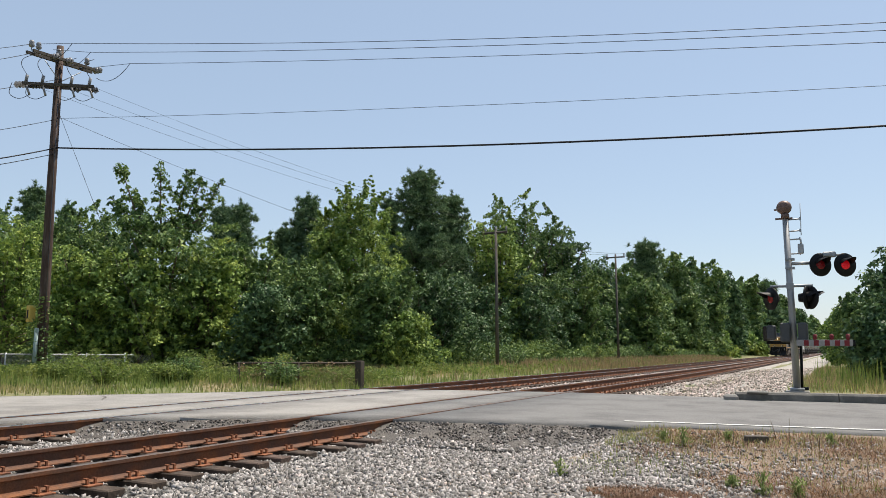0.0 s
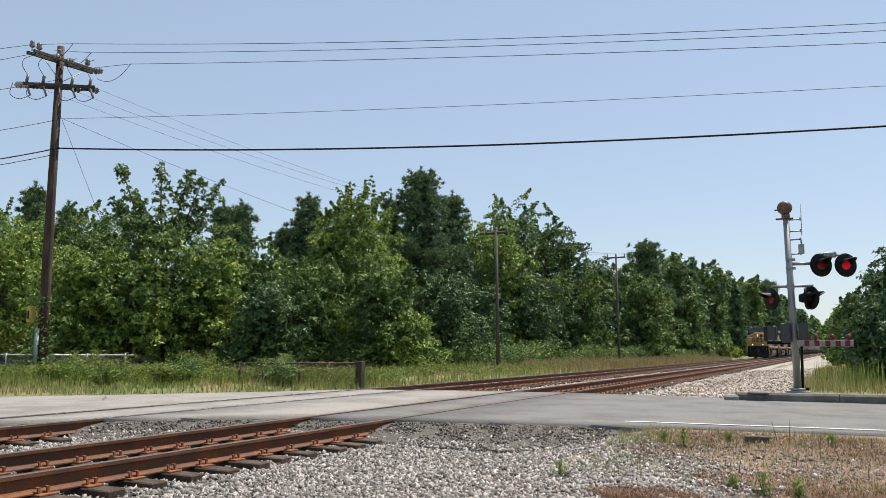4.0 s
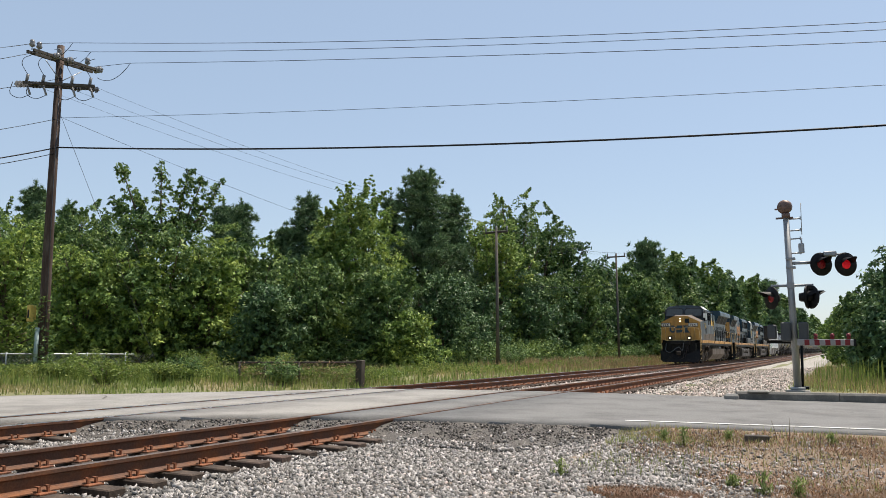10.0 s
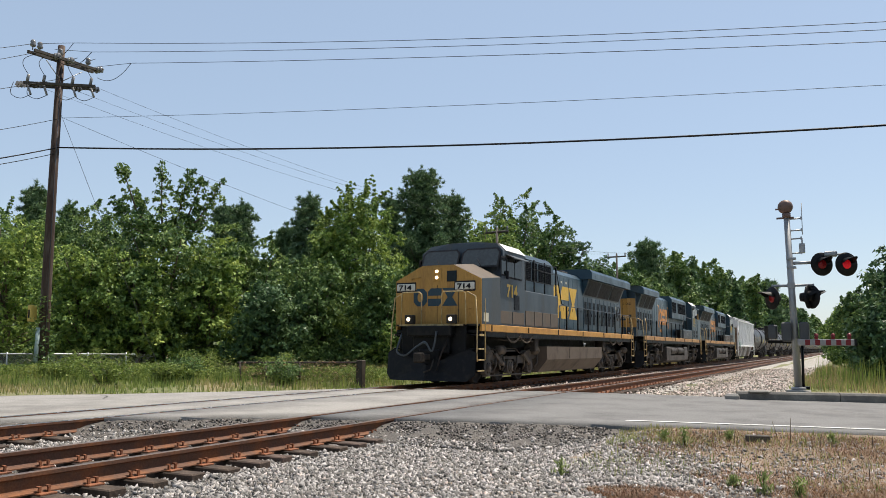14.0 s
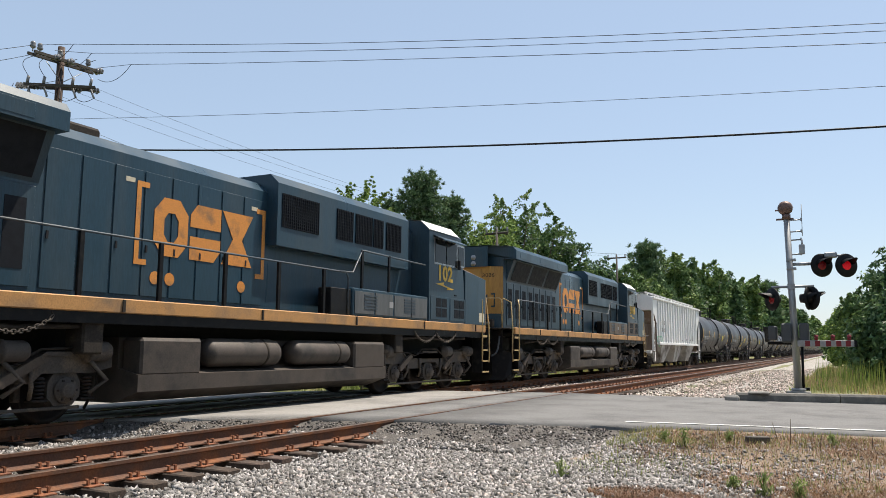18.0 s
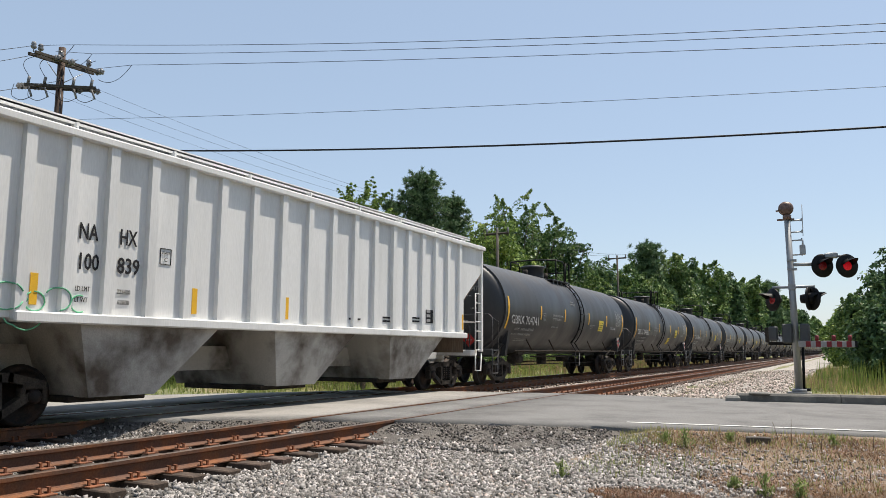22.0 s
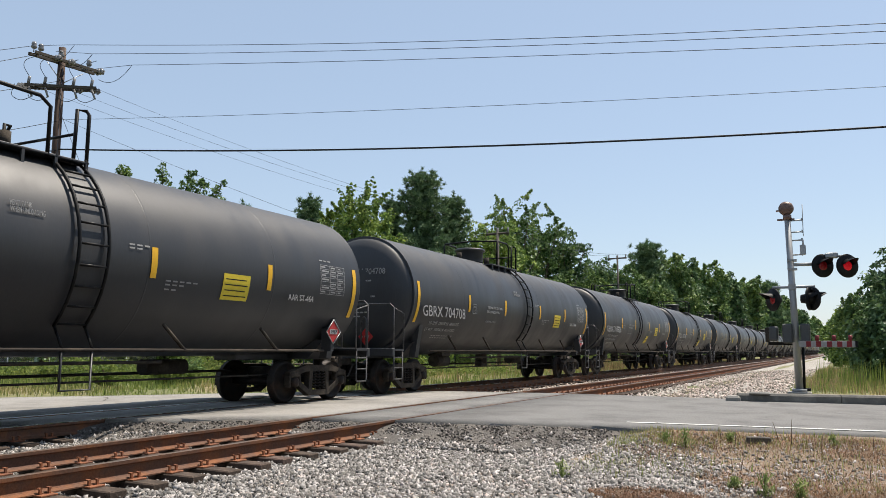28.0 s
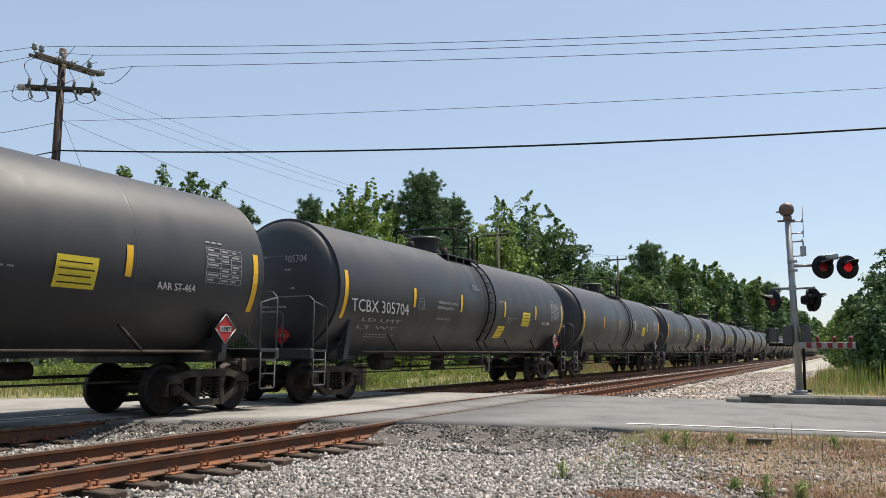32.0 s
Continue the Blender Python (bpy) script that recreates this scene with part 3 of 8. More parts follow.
# ---------------------------------------------------------------- trees
def leaf_quads(points, per, spread, size, rng, slim=0.5, rise=0.0, flat=0.0):
    """Small diamond leaves in clumps round points: arrays of places and of faces. flat: how far a clump lies in one spray."""
    k = len(points)
    c = np.repeat(np.asarray(points), per, axis=0)
    n = len(c)
    tilt = np.repeat(rng.normal(size=(k, 3)) * 0.42 + np.array([0.1, 0.12, 1.0]), per, axis=0)
    tilt /= np.linalg.norm(tilt, axis=1, keepdims=True)
    off = rng.normal(size=(n, 3)) * spread * np.array([1, 1, 0.7])
    off -= tilt * (np.sum(off * tilt, axis=1, keepdims=True)) * flat
    c = c + off
    a = rng.normal(size=(n, 3))
    a[:, 2] = a[:, 2] * 0.45 + rise
    a -= tilt * np.sum(a * tilt, axis=1, keepdims=True) * flat * 0.8
    a /= np.linalg.norm(a, axis=1, keepdims=True)
    b = np.cross(a, rng.normal(size=(n, 3)) * 0.5 + tilt * 0.8)
    b /= np.linalg.norm(b, axis=1, keepdims=True) + 1e-9
    s = (size * rng.uniform(0.6, 1.3, (n, 1)))
    v = np.stack([c - a * s * 0.5, c + b * s * slim * 0.5, c + a * s * 0.5, c - b * s * slim * 0.5], axis=1).reshape(-1, 3)
    return v, np.arange(4 * n).reshape(n, 4)


def inner_leaves(points, size, rng):
    """Coarse leaves inside a crown, behind its outer sprays."""
    return tufts(points, rng.normal(size=(len(points), 3)), np.full(len(points), size * 0.8), 4, size, rng, 0.0, 0.8, 0.7)


def unit(v):
    return v / (np.linalg.norm(v, axis=1, keepdims=True) + 1e-9)


def tufts(pos, out, rad, per, size, rng, droop=0.5, thin=0.42, slim=0.72):
    """Flat leafy sprays: each a shallow cap of pointed leaves round pos, tilted outward, its rim hanging. Arrays of places and faces."""
    pos, out, rad = np.asarray(pos, dtype=float), np.asarray(out, dtype=float), np.asarray(rad, dtype=float)
    k = len(pos)
    axis = unit(unit(out) * 0.45 + np.array([0, 0, 0.85]) + rng.normal(size=(k, 3)) * 0.28)
    c, ax, r = np.repeat(pos, per, axis=0), np.repeat(axis, per, axis=0), np.repeat(rad, per)[:, None]
    n = len(c)
    off = unit(rng.normal(size=(n, 3))) * r * rng.random((n, 1)) ** 0.45
    off -= ax * np.sum(off * ax, axis=1, keepdims=True) * (1 - thin)
    far = np.linalg.norm(off, axis=1, keepdims=True) / r
    off[:, 2:3] -= droop * r * far ** 2
    c = c + off
    normal = unit(ax * 0.75 + off / r * 0.85 + rng.normal(size=(n, 3)) * 0.6)
    a = unit(np.cross(normal, rng.normal(size=(n, 3))) + off / r * 0.5)
    b = unit(np.cross(normal, a))
    s = size * rng.uniform(0.55, 1.3, (n, 1))
    v = np.stack([c - a * s * 0.45 + b * s * slim * 0.5, c - a * s * 0.45 - b * s * slim * 0.5, c + a * s * 0.6], axis=1).reshape(-1, 3)
    return v, np.arange(3 * n).reshape(n, 3)


def needles(tips, ways, per, length, width, rng):
    """Bristling bunches of needles that spread from the tips of twigs."""
    c, w = np.repeat(tips, per, axis=0), np.repeat(ways, per, axis=0)
    n = len(c)
    d = unit(w + rng.normal(size=(n, 3)) * 0.62)
    side = unit(np.cross(d, rng.normal(size=(n, 3)))) * width
    ln = length * rng.uniform(0.6, 1.2, (n, 1))
    v = np.stack([c - side, c + side, c + d * ln], axis=1).reshape(-1, 3)
    return v, np.arange(3 * n).reshape(n, 3)


def join(pieces):
    vs, fs, k = [], [], 0
    for v, f in pieces:
        vs.append(v)
        fs.append(f + k)
        k += len(v)
    return np.concatenate(vs), np.concatenate(fs)


def broadleaf(name, x, y, h, w, seed, leaf, label, fine, density=1.0, style="o"):
    """fine: the length of a leaf spray's leaves. style: o round, w wispy, f forked open top, d draped columns, l low and light."""
    rng = np.random.default_rng(seed)
    tree = thing(name, label, "tree", "trees along the railway", Matrix.Translation((x, y, ground_z(x, y) if abs(x) < 60 and y < 100 else -0.1)))
    centres, radii, tall = [], [], []
    lobes = 40
    for i in range(lobes):
        u = (i + 0.5) / lobes
        if style == "f":
            u *= 0.68
        z = h * (0.10 + 0.86 * u)
        wide = w * (math.sin(math.pi * min(0.24 + 0.7 * u, 1)) ** 0.65 if style in "df" else (1.08 - 0.5 * u ** 1.6 if style != "w" else 1.08 - 0.75 * u))
        a = i * 2.39996 + rng.uniform(-0.5, 0.5)
        r = w * rng.uniform(0.2, 0.38) * (1.0 if u < 0.75 else 0.75)
        d = max(wide - r * 0.6, 0) * rng.uniform(0.5, 1.15)
        stretch = 0.65
        if style == "d" and i % 2:
            # creepers that hang down in columns
            r, stretch = w * rng.uniform(0.12, 0.2), rng.uniform(1.8, 3.4)
            z = min(z, h - r * stretch)
        centres.append((d * math.cos(a), d * math.sin(a), min(z, h - r * 0.5)))
        radii.append(r)
        tall.append(stretch)
    g = Geo()
    lean = rng.uniform(-0.03, 0.03, 2) * h
    trunk = [(lean[0] * t * t, lean[1] * t * t + 0.12 * math.sin(5 * t), h * 0.72 * t - 0.2) for t in np.linspace(0, 1, 7)]
    r0 = 0.014 * h + 0.04
    g.tube(trunk, [r0 * (1.25 if i == 0 else 1 - 0.13 * i) for i in range(7)], 8)
    part("trunk", g, M["bark"], tree)
    g = Geo()
    for c in centres[2::2]:
        t0 = trunk[min(5, max(1, int(6 * (c[2] / h) * 0.75)))]
        mid = [(t0[k] * 0.45 + c[k] * 0.55) + (0.06 * h if k == 2 else 0) * rng.uniform(-0.3, 0.6) for k in range(3)]
        g.tube([t0, mid, c], [r0 * 0.42, r0 * 0.28, r0 * 0.1], 5, caps=False)
    # sprays over the lobes, thick above and open beneath
    pos, out, rad = [], [], []
    tr = fine * 2.2
    for c, r, st in zip(centres, radii, tall):
        k = max(6, int(density * 1.9 * r * r * max(st, 0.8) / (tr * tr)))
        d = unit(rng.normal(size=(k, 3)))
        d[:, 2] = np.where((d[:, 2] < -0.2) & (rng.random(k) < 0.6), -d[:, 2], d[:, 2])
        p = np.asarray(c) + d * np.array([1, 1, st]) * r * rng.uniform(0.84, 1.1, (k, 1))
        pos.append(p)
        out.append(d + np.stack([p[:, 0], p[:, 1], np.zeros(k)], 1) / w * 0.8)
        rad.append(tr * rng.uniform(0.55, 1.35, k))
    across = unit(np.array([[y, -x, 0.0]]))[0]   # wide side of the fork
    if style == "f":
        for s, hi, deep in ((-2.7, 0.97, 0.3), (-1.9, 0.86, -0.8), (-0.5, 1.0, 0.5), (1.1, 0.99, -0.4), (1.9, 0.93, 0.9), (3.0, 0.93, 0.2), (2.3, 0.78, -1.0), (-2.9, 0.8, 0.7)):
            a0 = np.array(trunk[5])
            end = across * s + np.array([across[1], -across[0], 0]) * deep + np.array([0, 0, h * hi])
            mid = a0 * 0.5 + end * 0.5 + across * s * 0.12 - np.array([0, 0, 0.25])
            g.tube([tuple(a0), tuple(mid), tuple(end)], [r0 * 0.42, r0 * 0.25, r0 * 0.08], 6, caps=False)
            t = rng.uniform(0.2, 1.02, 48)[:, None]
            p = (1 - t) ** 2 * a0 + 2 * t * (1 - t) * mid + t * t * end + rng.normal(size=(48, 3)) * (0.16 + 0.34 * (1 - t)) * np.array([1, 1, 0.8])
            pos.append(p)
            out.append(rng.normal(size=(48, 3)) + across * s * 0.3)
            rad.append(tr * rng.uniform(0.45, 0.9, 48))
    if style in "wo":
        # thin shoots that stand out above the crown
        for c, r in zip(centres[int(lobes * 0.55):], radii[int(lobes * 0.55):]):
            for _ in range(3 if style == "w" else 1):
                way = unit(rng.normal(size=(1, 3)) * np.array([0.5, 0.5, 0.2]) + np.array([0.15, 0.1, 0.8]))[0] * w * rng.uniform(0.15, 0.34)
                top = np.array(c) + np.array([0, 0, r * 0.6])
                p = top + np.outer(np.linspace(0, 1, 6), way)
                pos.append(p)
                out.append(np.repeat(way[None], 6, axis=0))
                rad.append(tr * np.linspace(0.7, 0.25, 6))
    part("branching", g, M["bark"], tree)
    pieces = [tufts(np.concatenate(pos), np.concatenate(out), np.concatenate(rad), 24, fine, rng, 0.7 if style == "d" else 0.55)]
    core = np.array(centres) * np.array([0.55, 0.55, 1.0]) - np.array([0, 0, 0.35]) * np.array(radii)[:, None]
    core = np.repeat(core, 26, axis=0)
    core = core + rng.normal(size=core.shape) * w * np.array([0.14, 0.14, 0.11])
    pieces.append(inner_leaves(core[core[:, 2] < h * 0.85], fine * 1.7, rng))
    v, f = join(pieces)
    part("crown", mesh_np("crown", v, f, M[leaf]), None, tree)
    return tree


def pine(name, x, y, h, w, seed, label, fine, full=False):
    rng = np.random.default_rng(seed)
    tree = thing(name, label, "tree", "trees along the railway", Matrix.Translation((x, y, ground_z(x, y) if abs(x) < 60 and y < 100 else -0.1)))
    g = Geo()
    r0 = 0.012 * h + 0.05
    g.tube([(0.05 * h * 0.1 * math.sin(3 * t), 0, h * 0.97 * t - 0.2) for t in np.linspace(0, 1, 8)], [r0 * (1.1 - 0.135 * i) for i in range(8)], 8)
    part("trunk", g, M["bark"], tree)
    g, tips, ways = Geo(), [], []
    count = 64 if full else 44
    for i in range(count):
        u = (i + rng.random()) / count
        z = h * (0.34 + 0.62 * u)
        reach = w * ((1 - u) ** 0.55 * (0.75 + 0.25 * math.sin(9 * u)) * rng.uniform(0.6, 1.1) + 0.08)
        a = i * 2.39996 + rng.uniform(-0.4, 0.4)
        end = np.array((reach * math.cos(a), reach * math.sin(a), z + reach * rng.uniform(0.05, 0.4)))
        g.tube([(0, 0, z), (end[0] * 0.5, end[1] * 0.5, z + reach * 0.05), tuple(end)], [r0 * 0.25, r0 * 0.18, r0 * 0.07], 4, caps=False)
        k = max(4, int(reach / (fine * 1.4)))
        for t in np.linspace(0.25, 1, k):
            for _ in range(5 if full else 4):
                p = np.array((end[0] * t, end[1] * t, z + (end[2] - z) * t)) + rng.normal(size=3) * w * np.array([0.1, 0.1, 0.055]) * (1.15 - 0.5 * t)
                tips.append(p)
                ways.append((0.35 * math.cos(a), 0.35 * math.sin(a), 0.75 if rng.random() < 0.7 else 0.1))
    tips += [np.array((0, 0, h - 0.3 * q)) for q in range(4)]
    ways += [(0, 0, 1)] * 4
    part("branching", g, M["bark"], tree)
    pieces = [needles(np.array(tips), np.array(ways), 34, fine * 1.8, fine * 0.16, rng)]
    up = rng.uniform(0.40, 0.93, 900)
    turn, out = rng.uniform(0, 2 * math.pi, 900), w * (1 - (up - 0.34) / 0.64).clip(0, 1) ** 0.55 * rng.uniform(0.1, 0.6, 900)
    pieces.append(inner_leaves(np.stack([out * np.cos(turn), out * np.sin(turn), up * h], 1), fine * 1.8, rng))
    v, f = join(pieces)
    part("crown", mesh_np("crown", v, f, M["needle"]), None, tree)
    return tree


# place, height, half width, kind
TREES = [
    (-51.4, 31.4, 10.8, 3.4, 'o'), (-45.0, 30.3, 9.3, 2.9, 'l'), (-68.2, 48.1, 16.8, 2.1, 'p'), (-55.5, 36.0, 11.4, 2.9, 'o'),
    (-52.8, 39.6, 11.8, 2.6, 'o'), (-69.8, 53.0, 15.8, 1.7, 'p'), (-47.3, 38.0, 11.3, 2.2, 'o'), (-37.7, 29.9, 6.9, 2.2, 'l'),
    (-47.1, 40.3, 11.4, 2.3, 'o'), (-35.4, 33.6, 12.3, 3.2, 'f'), (-34.8, 31.3, 6.9, 1.9, 'l'), (-32.8, 34.5, 7.7, 2.2, 'l'),
    (-44.6, 50.3, 13.5, 2.1, 'p'), (-51.5, 55.7, 14.8, 1.9, 'p'), (-33.1, 38.8, 8.1, 2.3, 'o'), (-28.7, 34.7, 5.1, 1.7, 'd'),
    (-40.7, 54.4, 14.5, 2.6, 'p'), (-43.8, 55.4, 12.0, 2.0, 'p'), (-29.0, 44.9, 11.7, 3.7, 'w'), (-31.9, 45.7, 11.3, 2.4, 'w'),
    (-27.9, 38.3, 6.4, 2.0, 'o'), (-24.3, 40.2, 6.0, 2.0, 'o'), (-30.9, 56.8, 16.3, 3.4, 'P'), (-30.4, 61.8, 15.1, 2.5, 'p'),
    (-34.3, 57.6, 14.4, 1.7, 'p'), (-32.2, 72.1, 15.5, 2.6, 'l'), (-24.9, 48.8, 6.8, 2.4, 'd'), (-22.7, 40.2, 3.3, 1.5, 'l'),
    (-28.6, 71.5, 16.7, 3.1, 'o'), (-26.6, 63.9, 13.1, 2.3, 'l'), (-27.7, 76.6, 15.7, 2.8, 'o'), (-25.8, 79.9, 14.9, 2.5, 'd'),
    (-25.7, 56.3, 6.7, 2.2, 'd'), (-24.9, 65.5, 8.4, 3.0, 'd'), (-23.8, 77.2, 9.4, 2.9, 'o'), (-25.7, 92.7, 12.6, 3.3, 'd'),
    (-25.7, 104.0, 13.0, 3.4, 'o'), (-25.6, 118.1, 17.6, 3.9, 'p'), (-23.7, 127.0, 16.8, 3.6, 'o'), (-21.0, 95.6, 9.6, 3.8, 'o'),
    (-23.4, 138.3, 17.6, 3.7, 'd'), (-21.0, 147.1, 17.4, 3.9, 'o'), (-21.0, 174.8, 18.3, 4.1, 'd'), (-22.0, 127.7, 9.4, 4.0, 'o'),
    (-21.0, 214.3, 20.2, 4.4, 'o'), (-21.0, 275.4, 23.5, 4.8, 'p'), (-21.0, 341.2, 22.9, 5.4, 'o'), (-21.5, 150.8, 5.5, 4.1, 'l'),
    (-23.0, 523.2, 27.3, 7.6, 'd'), (-23.0, 733.1, 29.4, 8.6, 'o'), (-23.0, 1024.3, 29.7, 9.3, 'd'), (-21.5, 201.3, 5.5, 4.3, 'l'),
    (2.6, 38.8, 5.9, 2.1, 'd'), (3.4, 34.8, 6.2, 1.9, 'd'), (1.3, 54.4, 4.9, 1.7, 'o'), (0.6, 67.6, 4.7, 1.6, 'l'),
    (-0.3, 100.9, 5.4, 1.4, 'o'), (1.5, 34.4, 3.1, 1.3, 'd'), (1.5, 45.8, 2.4, 1.2, 'd'),
]
KINDS = {"o": ("oak_tree", "leaf", "mid-green broadleaf tree at the edge of the woods"),
         "l": ("sapling_tree", "leaf_light", "light yellow-green young broadleaf tree by the woods"),
         "d": ("gum_tree", "leaf_dark", "dark green broadleaf tree hung with creepers"),
         "w": ("willow_oak_tree", "leaf_light", "tall light-green tree with wispy windblown shoots"),
         "f": ("elm_tree", "leaf", "tall green tree with a forked open top")}
for i, (x, y, h, w, k) in enumerate(TREES):
    depth = math.hypot(x, y)
    fine = max(0.18, 0.0031 * depth)
    if k in "pP":
        pine("pine_tree", x, y, h, w * 1.4, 100 + i, "tall dark green pine tree with a full rounded crown" if k == "P" else "tall dark green pine tree above the woods", fine, k == "P")
    else:
        kind = KINDS[k]
        broadleaf(kind[0], x, y, h * 0.98, w * (1.42 if y < 90 and x < 0 else 1.12), 100 + i, kind[1], kind[2], fine, 1.0, k)

# thick woods behind the first trees, and undergrowth at their feet
def woods(name, label, line, high, deep, count, fine, leaf, seed, low=0.0):
    rng = np.random.default_rng(seed)
    xs, ys = np.array([a for a, _ in line]), np.array([b for _, b in line])
    run = np.concatenate([[0], np.cumsum(np.hypot(np.diff(xs), np.diff(ys)))])
    t = rng.uniform(0, run[-1], count)
    cx, cy = np.interp(t, run, xs), np.interp(t, run, ys)
    hump = np.array([0.55 + 0.45 * abs(noise.noise((a * 0.16, b * 0.16, seed))) * 1.8 for a, b in zip(cx, cy)])
    z = low + (high * hump) * rng.uniform(0.02, 1, count) ** 0.75
    cx, cy = cx + rng.normal(size=count) * deep * 0.5, cy + rng.normal(size=count) * deep * 0.5
    v, f = tufts(np.stack([cx, cy, z], 1), rng.normal(size=(count, 3)), fine * 2.6 * rng.uniform(0.5, 1.4, count), 15, fine, rng)
    return tagged(new(name, mesh_np(name, v, f, M[leaf])), label, "woods", kind="stuff")


woods("deep_woods", "dense dark woods filling the gaps between trees", [(-75, 20), (-52, 44), (-38, 58), (-34, 80), (-30, 110), (-27, 160), (-26, 300)], 10.0, 4.5, 16000, 0.32, "leaf_dark", 21)
woods("far_woods", "hazy distant woods along the line", [(-26, 260), (-27, 500), (-28, 1000)], 19, 8.0, 3500, 1.1, "leaf_dark", 22)
# added out of view: keeps low sky light off the sides facing the camera
woods("rear_woods", "unseen woods added behind the camera to block low sky light", [(-70, -34), (-28, -30), (4, -24), (24, -8), (31, 22), (34, 58)], 13.5, 4.0, 4200, 0.6, "leaf_dark", 28)
woods("weed_thicket", "waist-high tangle of yellow-green weeds beyond the road", [(-36, 16), (-29, 20), (-23, 21.5), (-19, 24), (-17, 27)], 0.75, 1.9, 2600, 0.085, "weed", 26, -0.05)
woods("trackside_thicket", "low green weeds and brambles along the main track", [(-18.5, 25), (-17.8, 40), (-18.2, 70), (-18.2, 130)], 0.6, 1.5, 1700, 0.11, "weed", 27, -0.1)
woods("undergrowth", "tangled green undergrowth at the foot of the trees", [(-62, 22), (-44, 30), (-34, 33), (-26, 38), (-23, 48), (-21.5, 70), (-20.5, 110), (-20.5, 170)], 1.9, 1.5, 5200, 0.16, "leaf", 23)
woods("right_thicket", "dark green thicket beside the crossing", [(2.2, 31), (3.2, 36), (2.8, 60), (2.2, 110)], 3.4, 1.0, 2200, 0.12, "leaf_dark", 24)

# ---------------------------------------------------------------- train
M["locoblue"] = mat("dark_blue_engine_paint", (0.019, 0.049, 0.073), 0.38, 0, 0.2, 1.2, 50, 0.03, (0.038, 0.06, 0.075), 0.5, streak=True)
M["locogrey"] = mat("faded_grey_engine_paint", (0.0504, 0.0662, 0.0806), 0.5, 0, 0.18, 1.2, 50, 0.03, (0.072, 0.0756, 0.0756), 0.45, streak=True)
M["locoyellow"] = mat("engine_yellow_paint", (0.43, 0.23, 0.055), 0.5, 0, 0.2, 1.5, 50, 0.03, (0.30, 0.16, 0.05), 0.5, streak=True)
M["sill"] = mat("orange_sill_paint", (0.44, 0.23, 0.085), 0.6, 0, 0.25, 1.2, 50, 0.05, (0.25, 0.155, 0.085), 0.55)
M["sillbright"] = mat("bright_orange_sill_paint", (0.50, 0.25, 0.055), 0.5, 0, 0.2, 1.2, 50, 0.05, (0.33, 0.17, 0.06), 0.45)
M["under"] = mat("dusty_running_gear", (0.034, 0.029, 0.025), 0.85, 0, 0.4, 3, 40, 0.3, (0.075, 0.062, 0.05), 0.5)
M["fueltank"] = mat("dusty_fuel_tank", (0.113, 0.0855, 0.0653), 0.75, 0, 0.15, 1.2, 40, 0.06, (0.0765, 0.0585, 0.045), 0.4)
M["wheel"] = mat("wheel_steel", (0.026, 0.023, 0.022), 0.6, 0.4, 0.3, 4, 40, 0.1, (0.055, 0.036, 0.028), 0.45)
M["tankblack"] = mat("matt_black_tank", (0.0284, 0.0301, 0.0344), 0.5, 0, 0.12, 0.9, 40, 0.03, (0.0353, 0.0361, 0.0396), 0.45, streak=True)
M["tankblack"].node_tree.nodes["Principled BSDF"].inputs["IOR"].default_value = 1.5
M["hopper"] = mat("pale_grey_hopper_paint", (0.716, 0.716, 0.706), 0.55, 0, 0.08, 1.2, 50, 0.03, (0.611, 0.611, 0.6), 0.5, streak=True)
M["hopperlow"] = mat("grimy_grey_hopper_paint", (0.44, 0.42, 0.39), 0.75, 0, 0.2, 0.8, 40, 0.08, (0.11, 0.088, 0.07), 0.55)
M["white"] = mat("white_lettering", (0.30, 0.30, 0.30), 0.6, 0, 0.1, 8, 60, 0)
M["gold"] = mat("gold_lettering", (0.62, 0.38, 0.06), 0.55, 0, 0.12, 4, 60, 0)
M["amber"] = mat("orange_lettering", (0.60, 0.24, 0.055), 0.55, 0, 0.2, 1.6, 40, 0.03, (0.24, 0.13, 0.065), 0.35)
M["ink"] = mat("black_lettering", (0.025, 0.025, 0.028), 0.85, 0, 0.1, 8, 60, 0)
M["reflector"] = mat("yellow_reflective_strip", (0.75, 0.42, 0.03), 0.45, 0, 0.08, 8, 60, 0)
M["placard"] = mat("yellow_notice", (0.72, 0.56, 0.05), 0.55, 0, 0.1, 8, 60, 0)
M["redplacard"] = mat("red_placard", (0.42, 0.03, 0.03), 0.5, 0, 0.1, 8, 60, 0)
M["glass"] = mat("dark_cab_glass", (0.015, 0.02, 0.025), 0.06, 0, 0.1, 3, 10, 0)
M["slopegrime"] = mat("rust_stained_slope", (0.17, 0.125, 0.095), 0.85, 0, 0.3, 1.2, 30, 0.15, (0.30, 0.26, 0.22), 0.5, streak=True)
M["browndust"] = mat("brown_road_dust", (0.125, 0.095, 0.072), 0.75, 0, 0.2, 1.2, 40, 0.06, (0.11, 0.095, 0.08), 0.5)
M["truckgrey"] = mat("dusty_truck_frame", (0.0675, 0.0567, 0.0486), 0.8, 0, 0.3, 2.5, 40, 0.25, (0.135, 0.104, 0.0765), 0.35)
M["tankgrey"] = mat("grimy_grey_tank_paint", (0.0663, 0.053, 0.0437), 0.6, 0, 0.25, 1.5, 40, 0.08, (0.0351, 0.0312, 0.0281), 0.5)
M["handrail"] = mat("worn_yellow_handrail", (0.50, 0.36, 0.17), 0.5, 0, 0.25, 6, 50, 0.05, (0.26, 0.19, 0.10), 0.5)
M["boardwhite"] = mat("white_board", (0.6, 0.58, 0.52), 0.5, 0, 0.08, 6, 50, 0)
